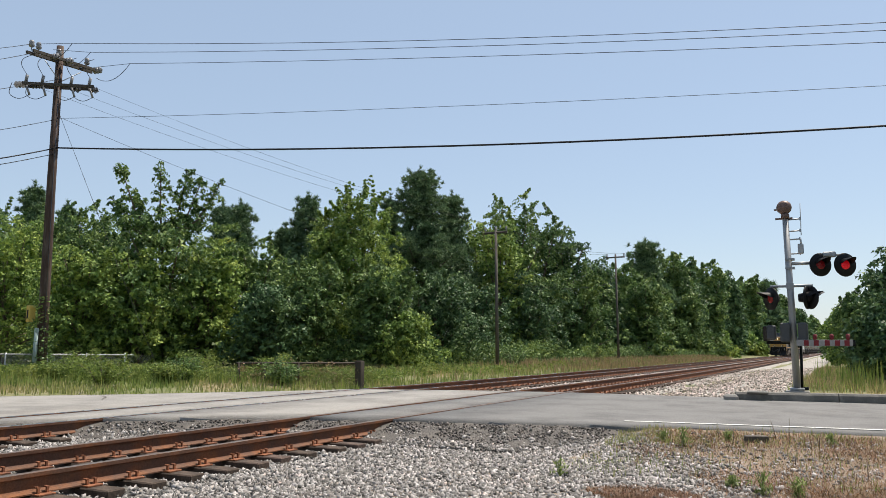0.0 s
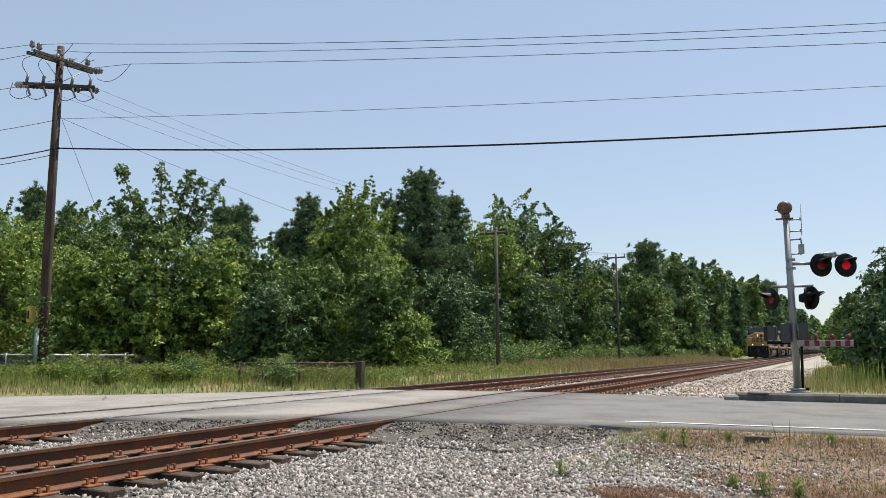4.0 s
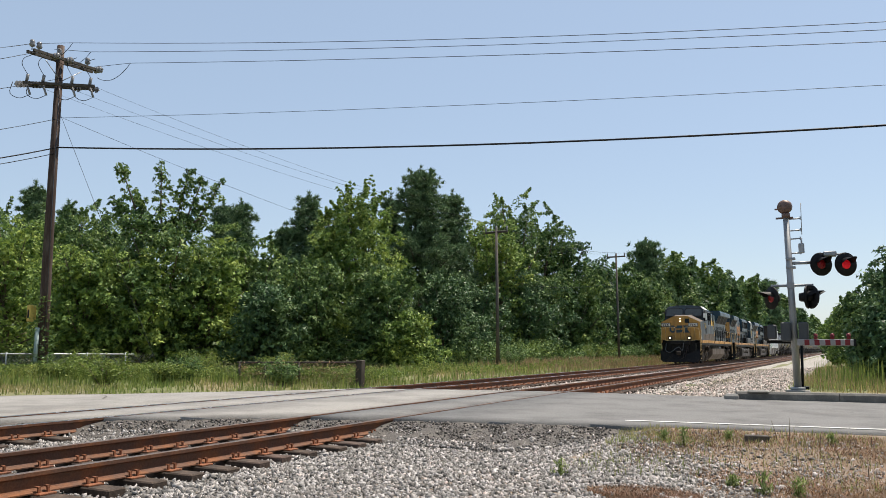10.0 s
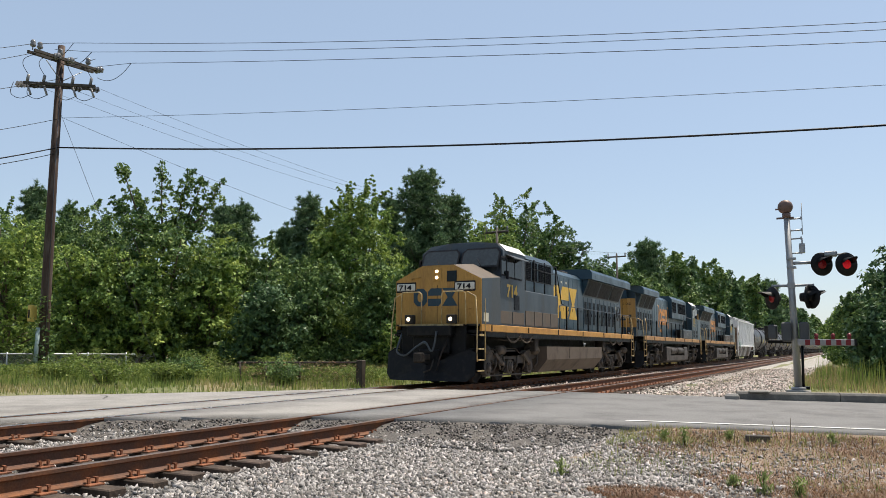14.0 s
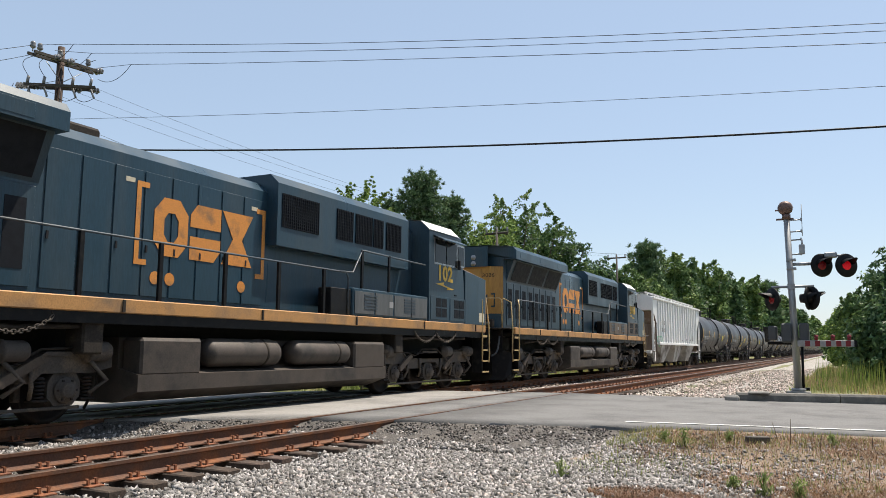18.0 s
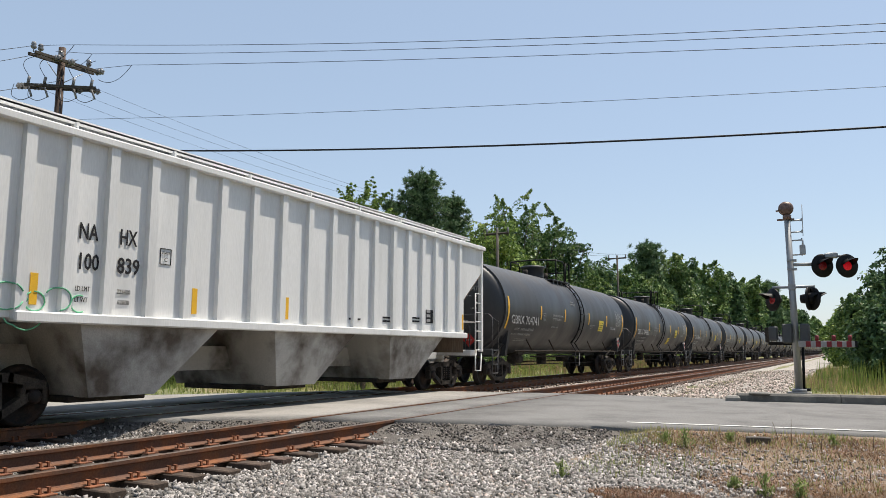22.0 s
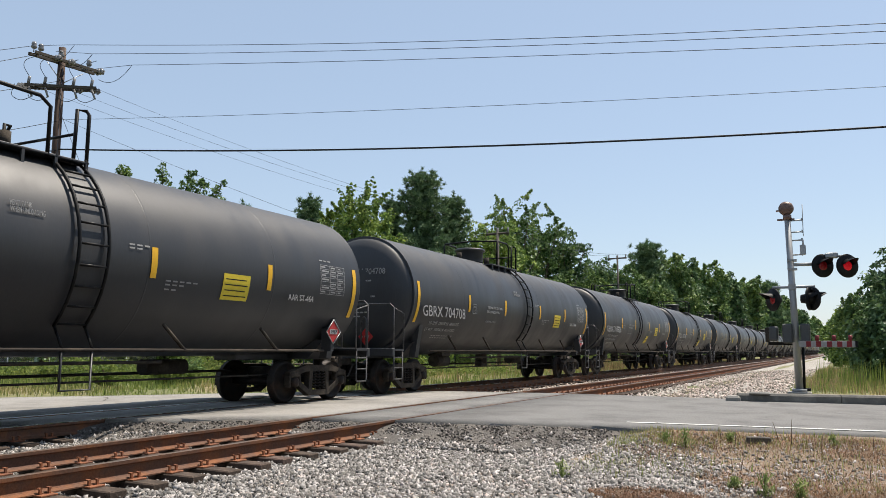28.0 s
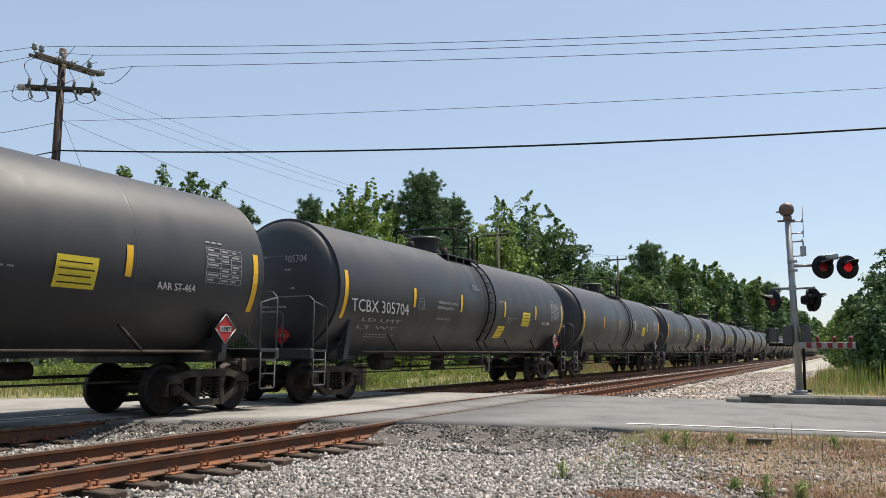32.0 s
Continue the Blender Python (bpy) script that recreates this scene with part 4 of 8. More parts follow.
M["graffiti"] = mat("green_spray_paint", (0.12, 0.42, 0.24), 0.6, 0, 0.15, 6, 50, 0)
M["cream"] = mat("pale_patch", (0.55, 0.50, 0.38), 0.7, 0, 0.12, 6, 50, 0.02)
# paler than the side glass: reflected sky is put into the base colour
M["windshield"] = mat("sky_paled_windshield", (0.055, 0.0634, 0.066), 0.1, 0, 0.15, 2, 10, 0)
M["grille"] = mat("black_grille", (0.012, 0.014, 0.018), 0.6, 0.2, 0.2, 6, 60, 0.1)
M["lamp"] = mat("lit_headlamp", (1.0, 0.86, 0.62), 0.2, 0, 0.0, 3, 10, 0, glow=2.2)
M["chrome"] = mat("lamp_housing", (0.3, 0.3, 0.3), 0.3, 0.8, 0.1, 3, 10, 0)
M["dusty"] = mat("dust_browned_paint", (0.10, 0.105, 0.105), 0.6, 0, 0.2, 1.5, 40, 0.05, (0.05, 0.06, 0.068), 0.5, streak=True)
# black rails and rungs made paler: the light on them is in the colour
M["litsteel"] = mat("sunlit_black_steel", (0.075, 0.075, 0.08), 0.5, 0.2, 0.25, 6, 50, 0.05, (0.03, 0.03, 0.032), 0.4)
TRAIN = []


def wheel_geo(r, width=0.13):
    g = Geo()
    for s in (-1, 1):
        x = s * GAUGE
        g.turned([(0.0, 0.09 * s), (0.14, 0.09 * s), (0.16, 0.05 * s), (r * 0.82, 0.03 * s), (r * 0.86, 0.065 * s), (r, 0.065 * s), (r + 0.005, -0.035 * s), (r + 0.028, -0.05 * s),
                  (r + 0.028, -0.075 * s), (r * 0.85, -0.075 * s), (r * 0.8, -0.02 * s), (0.15, -0.04 * s), (0.0, -0.06 * s)], (x, 0, 0), "x", 28)
        for k in range(6):
            a = k * math.pi / 3
            g.box(x + s * 0.045, x + s * 0.1, 0.1 * math.cos(a) - 0.02, 0.1 * math.cos(a) + 0.02, 0.1 * math.sin(a) - 0.02, 0.1 * math.sin(a) + 0.02)
    g.cyl((-1.12, 0, 0), (1.12, 0, 0), 0.08, 10)
    return g


FREIGHT_WHEEL = wheel_geo(0.46).mesh("wheelset", M["wheel"])
ENGINE_WHEEL = wheel_geo(0.52).mesh("wheelset", M["wheel"])


SPRING = Geo().tube([(0.062 * math.cos(k * 0.785), 0.062 * math.sin(k * 0.785), 0.02 + 0.40 * k / 48) for k in range(49)], 0.017, 5).mesh("coil_spring", M["wheel"])
RUNG = Geo().tube([(0, -0.23, 0), (0, 0.23, 0)], 0.016, 6).mesh("rung", M["litsteel"])


def freight_truck(parent, y):
    m = Matrix.Translation((0, y, 0))
    g = Geo().box(-1.0, 1.0, -0.17, 0.17, 0.42, 0.78, 0.03).cyl((0, 0, 0.7), (0, 0, 0.95), 0.22, 14)
    truck = part("truck", g, M["under"], parent, "dusty cast steel two-axle truck", m)
    for s in (-1, 1):
        x = s * 1.02
        g = Geo()
        # top chord, bottom chord and slanted struts round open windows
        for a, b, wd in (((-1.05, 0.63), (-0.5, 0.76), 0.13), ((-0.5, 0.76), (0.5, 0.76), 0.14), ((0.5, 0.76), (1.05, 0.63), 0.13), ((-0.92, 0.52), (-0.36, 0.2), 0.12),
                         ((-0.36, 0.2), (0.36, 0.2), 0.12), ((0.36, 0.2), (0.92, 0.52), 0.12), ((-0.34, 0.2), (-0.3, 0.76), 0.12), ((0.34, 0.2), (0.3, 0.76), 0.12)):
            d = Vector((b[0] - a[0], b[1] - a[1])).normalized() * wd / 2
            n2 = Vector((-d.y, d.x))
            q = [(a[0] - d.x * 0.6 + n2.x, a[1] - d.y * 0.6 + n2.y), (a[0] - d.x * 0.6 - n2.x, a[1] - d.y * 0.6 - n2.y), (b[0] + d.x * 0.6 - n2.x, b[1] + d.y * 0.6 - n2.y),
                 (b[0] + d.x * 0.6 + n2.x, b[1] + d.y * 0.6 + n2.y)]
            g.prism(q, "x", x - 0.075, x + 0.075)
        for e in (-0.9, 0.9):
            g.box(x - 0.09, x + 0.09, e - 0.19, e + 0.19, 0.56, 0.70, 0.03).box(x - 0.08, x + 0.08, e - 0.22, e - 0.14, 0.34, 0.6, 0.02).box(x - 0.08, x + 0.08, e + 0.14, e + 0.22, 0.34, 0.6, 0.02)
        part("side_frame", g, M["under"], truck)
        for yy in (-0.17, 0.0, 0.17):
            part("coil_spring", SPRING, None, truck, "", Matrix.Translation((x + s * 0.02, yy, 0.27)))
        for e in (-0.9, 0.9):
            part("bearing_cap", Geo().turned([(0.0, 0.13 * s), (0.07, 0.13 * s), (0.11, 0.1 * s), (0.115, -0.05 * s)], (x, e, 0.46), "x", 14), M["wheel"], truck)
    for e in (-0.9, 0.9):
        w = part("wheelset", FREIGHT_WHEEL, None, truck, "solid steel wheels on an axle", Matrix.Translation((0, e, 0.46)))


def coupler(parent, y, s):
    g = Geo().box(-0.09, 0.09, y, y + s * 0.75, 0.78, 0.96, 0.02).box(-0.16, 0.16, y - s * 0.02, y + s * 0.22, 0.70, 1.02, 0.05)
    g.tube([(0.3, y + s * 0.5, 0.8), (0.32, y + s * 0.25, 0.5), (0.2, y + s * 0.02, 0.42)], 0.025, 6)
    part("coupler", g, M["under"], parent, "rusty knuckle coupler with air hose")


TANK_LEN, TR, TZ = 19.25, 1.69, 2.73


def bent(pts, n=5):
    """A smooth line through points."""
    pts = [Vector(p) for p in pts]
    out = []
    for i in range(len(pts) - 1):
        a, b, c, d = pts[max(i - 1, 0)], pts[i], pts[i + 1], pts[min(i + 2, len(pts) - 1)]
        for k in range(n):
            t = k / n
            out.append(0.5 * (2 * b + (c - a) * t + (2 * a - 5 * b + 4 * c - d) * t * t + (3 * b - a - 3 * c + d) * t ** 3))
    return out + [pts[-1]]


def arc(r, a0, a1, n):
    return [(r * math.cos(a0 + (a1 - a0) * i / n), TZ + r * math.sin(a0 + (a1 - a0) * i / n)) for i in range(n + 1)]


def band(g, y0, y1, a0, a1, r, s=1, n=6):
    """A patch that lies on the curved side, from angle a0 to a1 above the middle."""
    pts = arc(r, a0, a1, n)
    for (xa, za), (xb, zb) in zip(pts, pts[1:]):
        g.add([(s * xa, y0, za), (s * xa, y1, za), (s * xb, y1, zb), (s * xb, y0, zb)], [(0, 1, 2, 3) if s > 0 else (3, 2, 1, 0)])


def tank_car(turned_top=False):
    """turned_top: the manway lies beyond the ladder instead of before it."""
    car = thing("tank_car", "matt black tank car with yellow reflective strips", "tank car", "cars of the freight train")
    a, b = 0.95, TANK_LEN - 0.95
    prof = [(0.0, a + 0.02), (TR * 0.3, a + 0.04), (TR * 0.6, a + 0.11), (TR * 0.8, a + 0.2), (TR * 0.91, a + 0.3), (TR * 0.96, a + 0.4), (TR * 0.965, a + 0.48)]
    g = Geo().turned([(TR, y) for y in np.linspace(a + 0.42, b - 0.42, 9)], (0, 0, TZ), "y", 64)
    for y0, y1 in ((a + 0.42, a + 0.46), (b - 0.42, b - 0.46)):
        g.turned([(TR * 0.96, y0), (TR, y0)] if y0 < 5 else [(TR, y0), (TR * 0.96, y0)], (0, 0, TZ), "y", 64, False)
    shell = part("tank_shell", g, M["tankblack"], car)
    part("tank_head", Geo().turned(prof, (0, 0, TZ), "y", 64), M["tankblack"], car, "dished black tank end")
    part("tank_head", Geo().turned([(r, TANK_LEN - h) for r, h in prof[::-1]], (0, 0, TZ), "y", 64), M["tankblack"], car, "dished black tank end")
    for y in (a + 0.44, 4.6, 7.9, 11.35, 14.65, b - 0.44):
        g = Geo().turned([(TR + 0.001, y - 0.02), (TR + 0.003, y - 0.012), (TR + 0.003, y + 0.012), (TR + 0.001, y + 0.02)], (0, 0, TZ), "y", 56)
        part("weld_band", g, M["tankblack"], shell)
    # running gear and frame
    for e, s in ((2.13, 1), (TANK_LEN - 2.13, -1)):
        freight_truck(car, e)
        y0 = 0.55 if s > 0 else TANK_LEN - 0.55
        g = Geo().box(-0.32, 0.32, y0, y0 + s * 3.6, 0.95, 1.22, 0.02)
        g.prism([(-1.35, 1.42), (1.35, 1.42), (0.9, 0.98), (-0.9, 0.98)], "y", e - 0.22, e + 0.22)
        g.box(-1.5, 1.5, y0, y0 + s * 0.14, 1.02, 1.24, 0.02).box(-1.5, 1.5, y0 + s * 0.14, y0 + s * 0.6, 1.17, 1.22)
        part("end_sill", g, M["tankblack"], car)
        for sx in (-1, 1):
            # end platform rails, corner ladder and grab irons
            x = sx * 1.47
            g = Geo()
            g.tube([(x, y0 + s * 0.1, 1.2), (x, y0 + s * 0.1, 2.32), (x - sx * 0.12, y0 + s * 0.1, 2.42), (0, y0 + s * 0.1, 2.42)], 0.022, 6)
            part("end_railing", g, M["litsteel"], car)
            part("grab_hoop", Geo().tube([(sx * 0.57 - 0.08, y0 + s * 0.03, 0.95), (sx * 0.57 - 0.08, y0 + s * 0.03, 2.0), (sx * 0.57, y0 + s * 0.03, 2.08), (sx * 0.57 + 0.08, y0 + s * 0.03, 2.0), (sx * 0.57 + 0.08, y0 + s * 0.03, 0.95)], 0.022, 6), M["litsteel"], car)
            part("side_railing", Geo().tube([(x, y0 + s * 0.62, 1.2), (x, y0 + s * 0.62, 2.18), (x, y0 + s * 0.12, 2.30)], 0.022, 6), M["litsteel"], car)
            g = Geo().tube([(x, y0 + s * 0.12, 1.2), (x, y0 + s * 0.12, 0.45), (x, y0 + s * 0.16, 0.42), (x, y0 + s * 0.54, 0.42), (x, y0 + s * 0.58, 0.45), (x, y0 + s * 0.58, 1.2)], 0.02, 6)
            ladder = part("corner_ladder", g, M["litsteel"], car)
            for k in range(2):
                part("rung", RUNG, None, ladder, "", Matrix.Translation((x, y0 + s * 0.35, 0.72 + k * 0.27)))
        coupler(car, 0.0 if s > 0 else TANK_LEN, s)
        for sx in (-1, 1):
            part("saddle", Geo().prism([(sx * 1.15, 1.0), (sx * 1.35, 1.0), (sx * 1.5, 1.9), (sx * 1.3, 1.75)], "y", e - 0.1, e + 0.1), M["tankblack"], car)
    # side running rod, braces, bottom outlet and brake gear
    for sx in (-1, 1):
        g = Geo().tube([(sx * 1.52, 2.6, 1.17), (sx * 1.52, TANK_LEN - 2.6, 1.17)], 0.028, 6)
        part("side_handrail", g, M["under"], car)
        for y in (4.4, 7.0, 12.4, 15.0):
            part("brace", Geo().tube([(sx * 1.52, y, 1.17), (sx * 1.44, y - 0.45, 1.62)], 0.032, 6), M["under"], car)
    g = Geo().cyl((0, 9.6, 1.25), (0, 9.6, 0.72), 0.22, 14).box(-0.14, 0.14, 9.3, 9.9, 0.6, 0.78, 0.03)
    part("bottom_outlet", g, M["under"], car)
    g = Geo().cyl((0.45, 4.9, 0.86), (0.45, 5.7, 0.86), 0.2, 14).box(0.2, 0.7, 5.0, 5.6, 1.0, 1.25)
    part("air_tank", Geo().cyl((-0.4, 13.2, 0.82), (-0.4, 14.3, 0.82), 0.16, 12), M["under"], car)
    part("brake_cylinder", g, M["under"], car)
    for p0, p1, r in (((0.5, 3.2, 0.62), (0.5, 16.0, 0.62), 0.02), ((0.85, 6.0, 0.95), (0.85, 12.5, 0.95), 0.03), ((-0.6, 3.2, 0.7), (-0.6, 16.0, 0.7), 0.03)):
        part("brake_rod", Geo().tube([p0, p1], r, 6), M["under"], car)
    # dome, platform and its guard rail
    y = 8.6
    part("manway", Geo().turned([(0.0, 0.5), (0.5, 0.5), (0.56, 0.46), (0.56, 0.4), (0.48, 0.38), (0.48, 0.0)], (0, y, TZ + TR - 0.03), "z", 24), M["tankblack"], car)
    for yy, x in ((y + 0.95, 0.25), (y + 0.95, -0.3), (y - 0.9, 0.0)):
        part("valve", Geo().cyl((x, yy, TZ + TR - 0.05), (x, yy, TZ + TR + 0.24), 0.1, 10), M["under"], car)
    zt = TZ + TR
    for sx in (-1, 1):
        g = Geo().box(sx * 0.55, sx * 1.1, y - 0.5, y + 1.9, zt - 0.2, zt - 0.16, 0.01)
        for k in range(5):
            g.box(sx * 1.07, sx * 1.1, y - 0.45 + k * 0.57, y - 0.4 + k * 0.57, zt - 0.62, zt - 0.2)
        part("platform", g, M["tankblack"], car)
        g = Geo()
        top = zt + 0.72
        g.tube([(sx * 1.07, y + 0.02, zt - 0.2), (sx * 1.07, y + 0.02, top - 0.08), (sx * 1.07, y + 0.1, top), (sx * 1.07, y + 0.95, top), (sx * 1.07, y + 1.14, top - 0.13), (sx * 1.07, y + 1.14, zt - 0.2)], 0.032, 8)
        g.tube([(sx * 1.07, y + 0.08, top), (0, y + 0.02, top + 0.04)], 0.032, 8)
        g.tube([(sx * 1.07, y + 1.86, zt - 0.25), (sx * 1.07, y + 1.86, top - 0.08), (sx * 1.0, y + 1.86, top), (sx * 0.95, y + 1.72, top), (sx * 0.95, y + 1.7, zt - 0.2)], 0.032, 8)
        g.tube([(sx * 0.95, y + 1.72, zt + 0.3), (0, y + 1.72, zt + 0.3)], 0.025, 6)
        part("guard_rail", g, M["black"], car)
        # curved side ladder
        g = Geo()
        for yy in (y + 1.3, y + 1.85):
            g.tube([(sx * u, yy, w) for u, w in arc(TR + 0.07, -0.75, 1.02, 14)] + [(sx * 1.1, yy, zt - 0.15)], 0.03, 6)
            g.tube([(sx * 1.52, yy, 1.17), (sx * 1.3, yy, TZ - 1.2)], 0.022, 6)
        for k in range(10):
            u, w = arc(TR + 0.07, -0.72, 1.0, 9)[k]
            g.tube([(sx * u, y + 1.3, w), (sx * u, y + 1.85, w)], 0.021, 5)
        part("ladder", g, M["black"], car)
        g = Geo().tube([(sx * 1.5, y + 1.3, 1.17), (sx * 1.5, y + 1.3, 0.55), (sx * 1.5, y + 1.85, 0.55), (sx * 1.5, y + 1.85, 1.17)], 0.022, 6)
        part("stirrup", g, M["tankblack"], car)
        # reflective strips, notices, tables of small print
        for yy, a0, a1, w in ((1.56, -0.47, 0.22, 0.14), (TANK_LEN - 1.7, -0.47, 0.22, 0.14)):
            g = Geo()
            band(g, yy, yy + w, a0, a1, TR + 0.012, sx)
            part("reflector", g, M["reflector"], car, "yellow reflective strip")
        for yy in (4.91, 7.88, 11.38, 14.43):
            g = Geo()
            band(g, yy, yy + 0.13, -0.2, 0.11, TR + 0.012, sx)
            part("reflector", g, M["reflector"], car, "yellow reflective strip")
        g = Geo()
        for k in range(8):
            band(g, 16.25, 17.2, -0.17 + k * 0.055, -0.164 + k * 0.055, TR + 0.012, sx, 1)
        for yy in (16.25, 16.62, 16.9, 17.19):
            band(g, yy, yy + 0.012, -0.17, 0.22, TR + 0.013, sx)
        for k in range(7):
            for y0, y1 in ((16.29, 16.45 + 0.12 * (k % 2)), (16.66, 16.84), (16.94, 17.05 + 0.08 * (k % 2))):
                if (k * 3 + int(y0 * 7)) % 5:
                    band(g, y0, y1, -0.148 + k * 0.055, -0.128 + k * 0.055, TR + 0.012, sx, 1)
        tagged(part("data_panel", g, M["white"], car, "white ruled table of unreadable small print"), kind="stuff")
        g = Geo()
        for yy, z0, w in ((3.1, -0.72, 1.5), (3.1, -0.77, 1.2), (10.9, 0.10, 0.5), (10.9, 0.065, 0.4),
                          (11.75, -0.22, 0.8), (11.75, -0.26, 0.6), (11.75, -0.31, 0.45), (16.25, 0.27, 0.5), (15.6, -0.28, 0.3)):
            for q in range(max(2, int(w / 0.16))):
                band(g, yy + q * 0.16, yy + q * 0.16 + 0.11, z0, z0 + 0.016, TR + 0.012, sx, 1)
        tagged(part("stencil_block", g, M["white"], car, "white stencilled lines too small to read"), kind="stuff")
        g = Geo()
        c, r2 = (sx * 1.62, TANK_LEN - 2.35, 1.6), 0.25
        g.add([(c[0], c[1], c[2] - r2), (c[0], c[1] + r2, c[2]), (c[0], c[1], c[2] + r2), (c[0], c[1] - r2, c[2])], [(0, 1, 2, 3) if sx > 0 else (3, 2, 1, 0)])
        pl = part("placard_holder", g, M["redplacard"], car, "red diamond placard")
        g = Geo().box(c[0] + sx * 0.004, c[0] + sx * 0.008, c[1] - 0.15, c[1] + 0.15, c[2] - 0.055, c[2] + 0.055)
        part("placard_band", g, M["white"], pl)
        put = side_right if sx > 0 else side_left
        lettering("placard_number", "1987", 0.11, M["ink"], pl, put(c[0] + sx * 0.011, c[1] - sx * 0.13, c[2] - 0.038), "", 0.26)
        ring = Geo()
        for k, (u, w) in enumerate(((0, -0.28), (0.28, 0), (0, 0.28), (-0.28, 0))):
            u2, w2 = ((0.28, 0), (0, 0.28), (-0.28, 0), (0, -0.28))[k]
            ring.tube([(c[0] + sx * 0.006, c[1] + u, c[2] + w), (c[0] + sx * 0.006, c[1] + u2, c[2] + w2)], 0.012, 5)
        part("placard_rim", ring, M["galv"], pl)
        part("placard_post", Geo().box(c[0] - sx * 0.3, c[0] - sx * 0.02, c[1] - 0.06, c[1] + 0.06, 1.15, c[2] + 0.1, 0.01), M["tankblack"], car)
    if turned_top:
        for ob in car.children:
            if ob.name.split(".")[0] in ("manway", "valve", "platform", "guard_rail", "ladder", "stirrup"):
                for v in ob.data.vertices:
                    v.co.y = TANK_LEN - v.co.y
                ob.data.flip_normals()
    return car


def tank_marks(car, mark, notices):
    """Reporting mark on both sides and the yellow notices that only some cars carry."""
    for s, put in ((1, side_right), (-1, side_left)):
        y = 2.35 if s > 0 else TANK_LEN - 2.35
        if mark:
            lettering("reporting_mark", mark, 0.44, M["white"], car, put(s * (TR + 0.012), 1.83 if s > 0 else 4.63, TZ - 0.58), "white painted reporting mark", 2.78)
            lettering("specification_mark", "AAR ST-464", 0.19, M["white"], car, put(s * (TR + 0.012), 15.1 if s > 0 else 15.98, TZ - 0.5), "small white lettering", 0.88)
            for words, u, z, k, w in ((WEIGHTS[mark][0], 2.5, TZ - 0.8, 0.135, 1.95), (WEIGHTS[mark][1], 2.42, TZ - 0.98, 0.135, 1.9)):
                lean = math.asin((z + 0.05 - TZ) / TR)
                m = put(s * (TR * math.cos(lean) + 0.012), u if s > 0 else u + w, z) @ Matrix.Rotation(-lean, 4, "X")
                lettering("weight_mark", words, k, M["white"], car, m, "small white lettering", w)
            for words, u, z, w in (("PLATE", 5.27, TZ - 0.2, 0.19), ("C", 5.33, TZ - 0.34, 0.08)):
                lettering("plate_text", words, 0.09 if w > 0.1 else 0.13, M["white"], car, put(s * (TR + 0.004), u if s > 0 else u + w, z), "small white lettering", w)
            for words, u, z, w in (("THERMAL PROTECTION", 6.35, TZ - 0.17, 1.25), ("SYSTEM EQUIPPED", 6.35, TZ - 0.31, 1.1), ("CERAMIC FIBER", 6.4, TZ - 0.62, 0.85), ("VENT TANK", 8.8, TZ + 0.5, 0.36), ("WHEN UNLOADING", 8.8, TZ + 0.4, 0.56)):
                lettering("notice_text", words, 0.115, M["white"], car, put(s * (math.sqrt(TR * TR - (z - TZ) ** 2) + 0.02), u if s > 0 else u + w, z), "small white lettering", w)
        part("plate_mark", Geo().box(s * (TR - 0.02), s * (TR + 0.008), 5.2, 5.21, TZ - 0.38, TZ - 0.08).box(s * (TR - 0.02), s * (TR + 0.008), 5.5, 5.51, TZ - 0.38, TZ - 0.08).box(
            s * (TR - 0.02), s * (TR + 0.008), 5.2, 5.51, TZ - 0.38, TZ - 0.37).box(s * (TR - 0.02), s * (TR + 0.008), 5.2, 5.51, TZ - 0.09, TZ - 0.08), M["white"], car, "small white outlined square")
        for y0, y1, a0, a1 in notices:
            g = Geo()
            band(g, y0, y1, a0, a1, TR + 0.013, s)
            n = part("notice", g, M["placard"], car, "yellow rectangular notice")
            g = Geo()
            for k in range(4):
                band(g, y0 + 0.06, y1 - 0.06 - 0.05 * (k % 2), a0 + (a1 - a0) * (0.15 + 0.21 * k), a0 + (a1 - a0) * (0.19 + 0.21 * k), TR + 0.019, s, 1)
            part("small_print", g, M["ink"], n)


def end_marks(car, mark):
    if mark:
        lettering("end_mark", mark, 0.24, M["white"], car, end_front(-0.35, 1.02, TZ + 0.55), "white painted reporting mark", 1.3)
    g = Geo()
    for k, w in enumerate((0.9, 0.7, 0.0, 0.8, 1.0, 0.6, 0.9, 0.7, 0.8, 0.5)):
        for q in range(int(w / 0.12)):
            g.box(-0.3 + q * 0.12, -0.21 + q * 0.12, 0.99, 1.07, TZ + 0.35 - k * 0.11, TZ + 0.39 - k * 0.11)
    tagged(part("end_stencil", g, M["white"], car, "white stencilled lines too small to read"), kind="stuff")
    g = Geo().add([(0.62, 0.6, 1.3), (0.86, 0.6, 1.54), (0.62, 0.6, 1.78), (0.38, 0.6, 1.54)], [(0, 1, 2, 3)])
    p = part("end_placard", g, M["redplacard"], car, "red diamond placard")
    lettering("placard_number", "1987", 0.1, M["white"], p, end_front(0.5, 0.595, 1.5), "", 0.24)


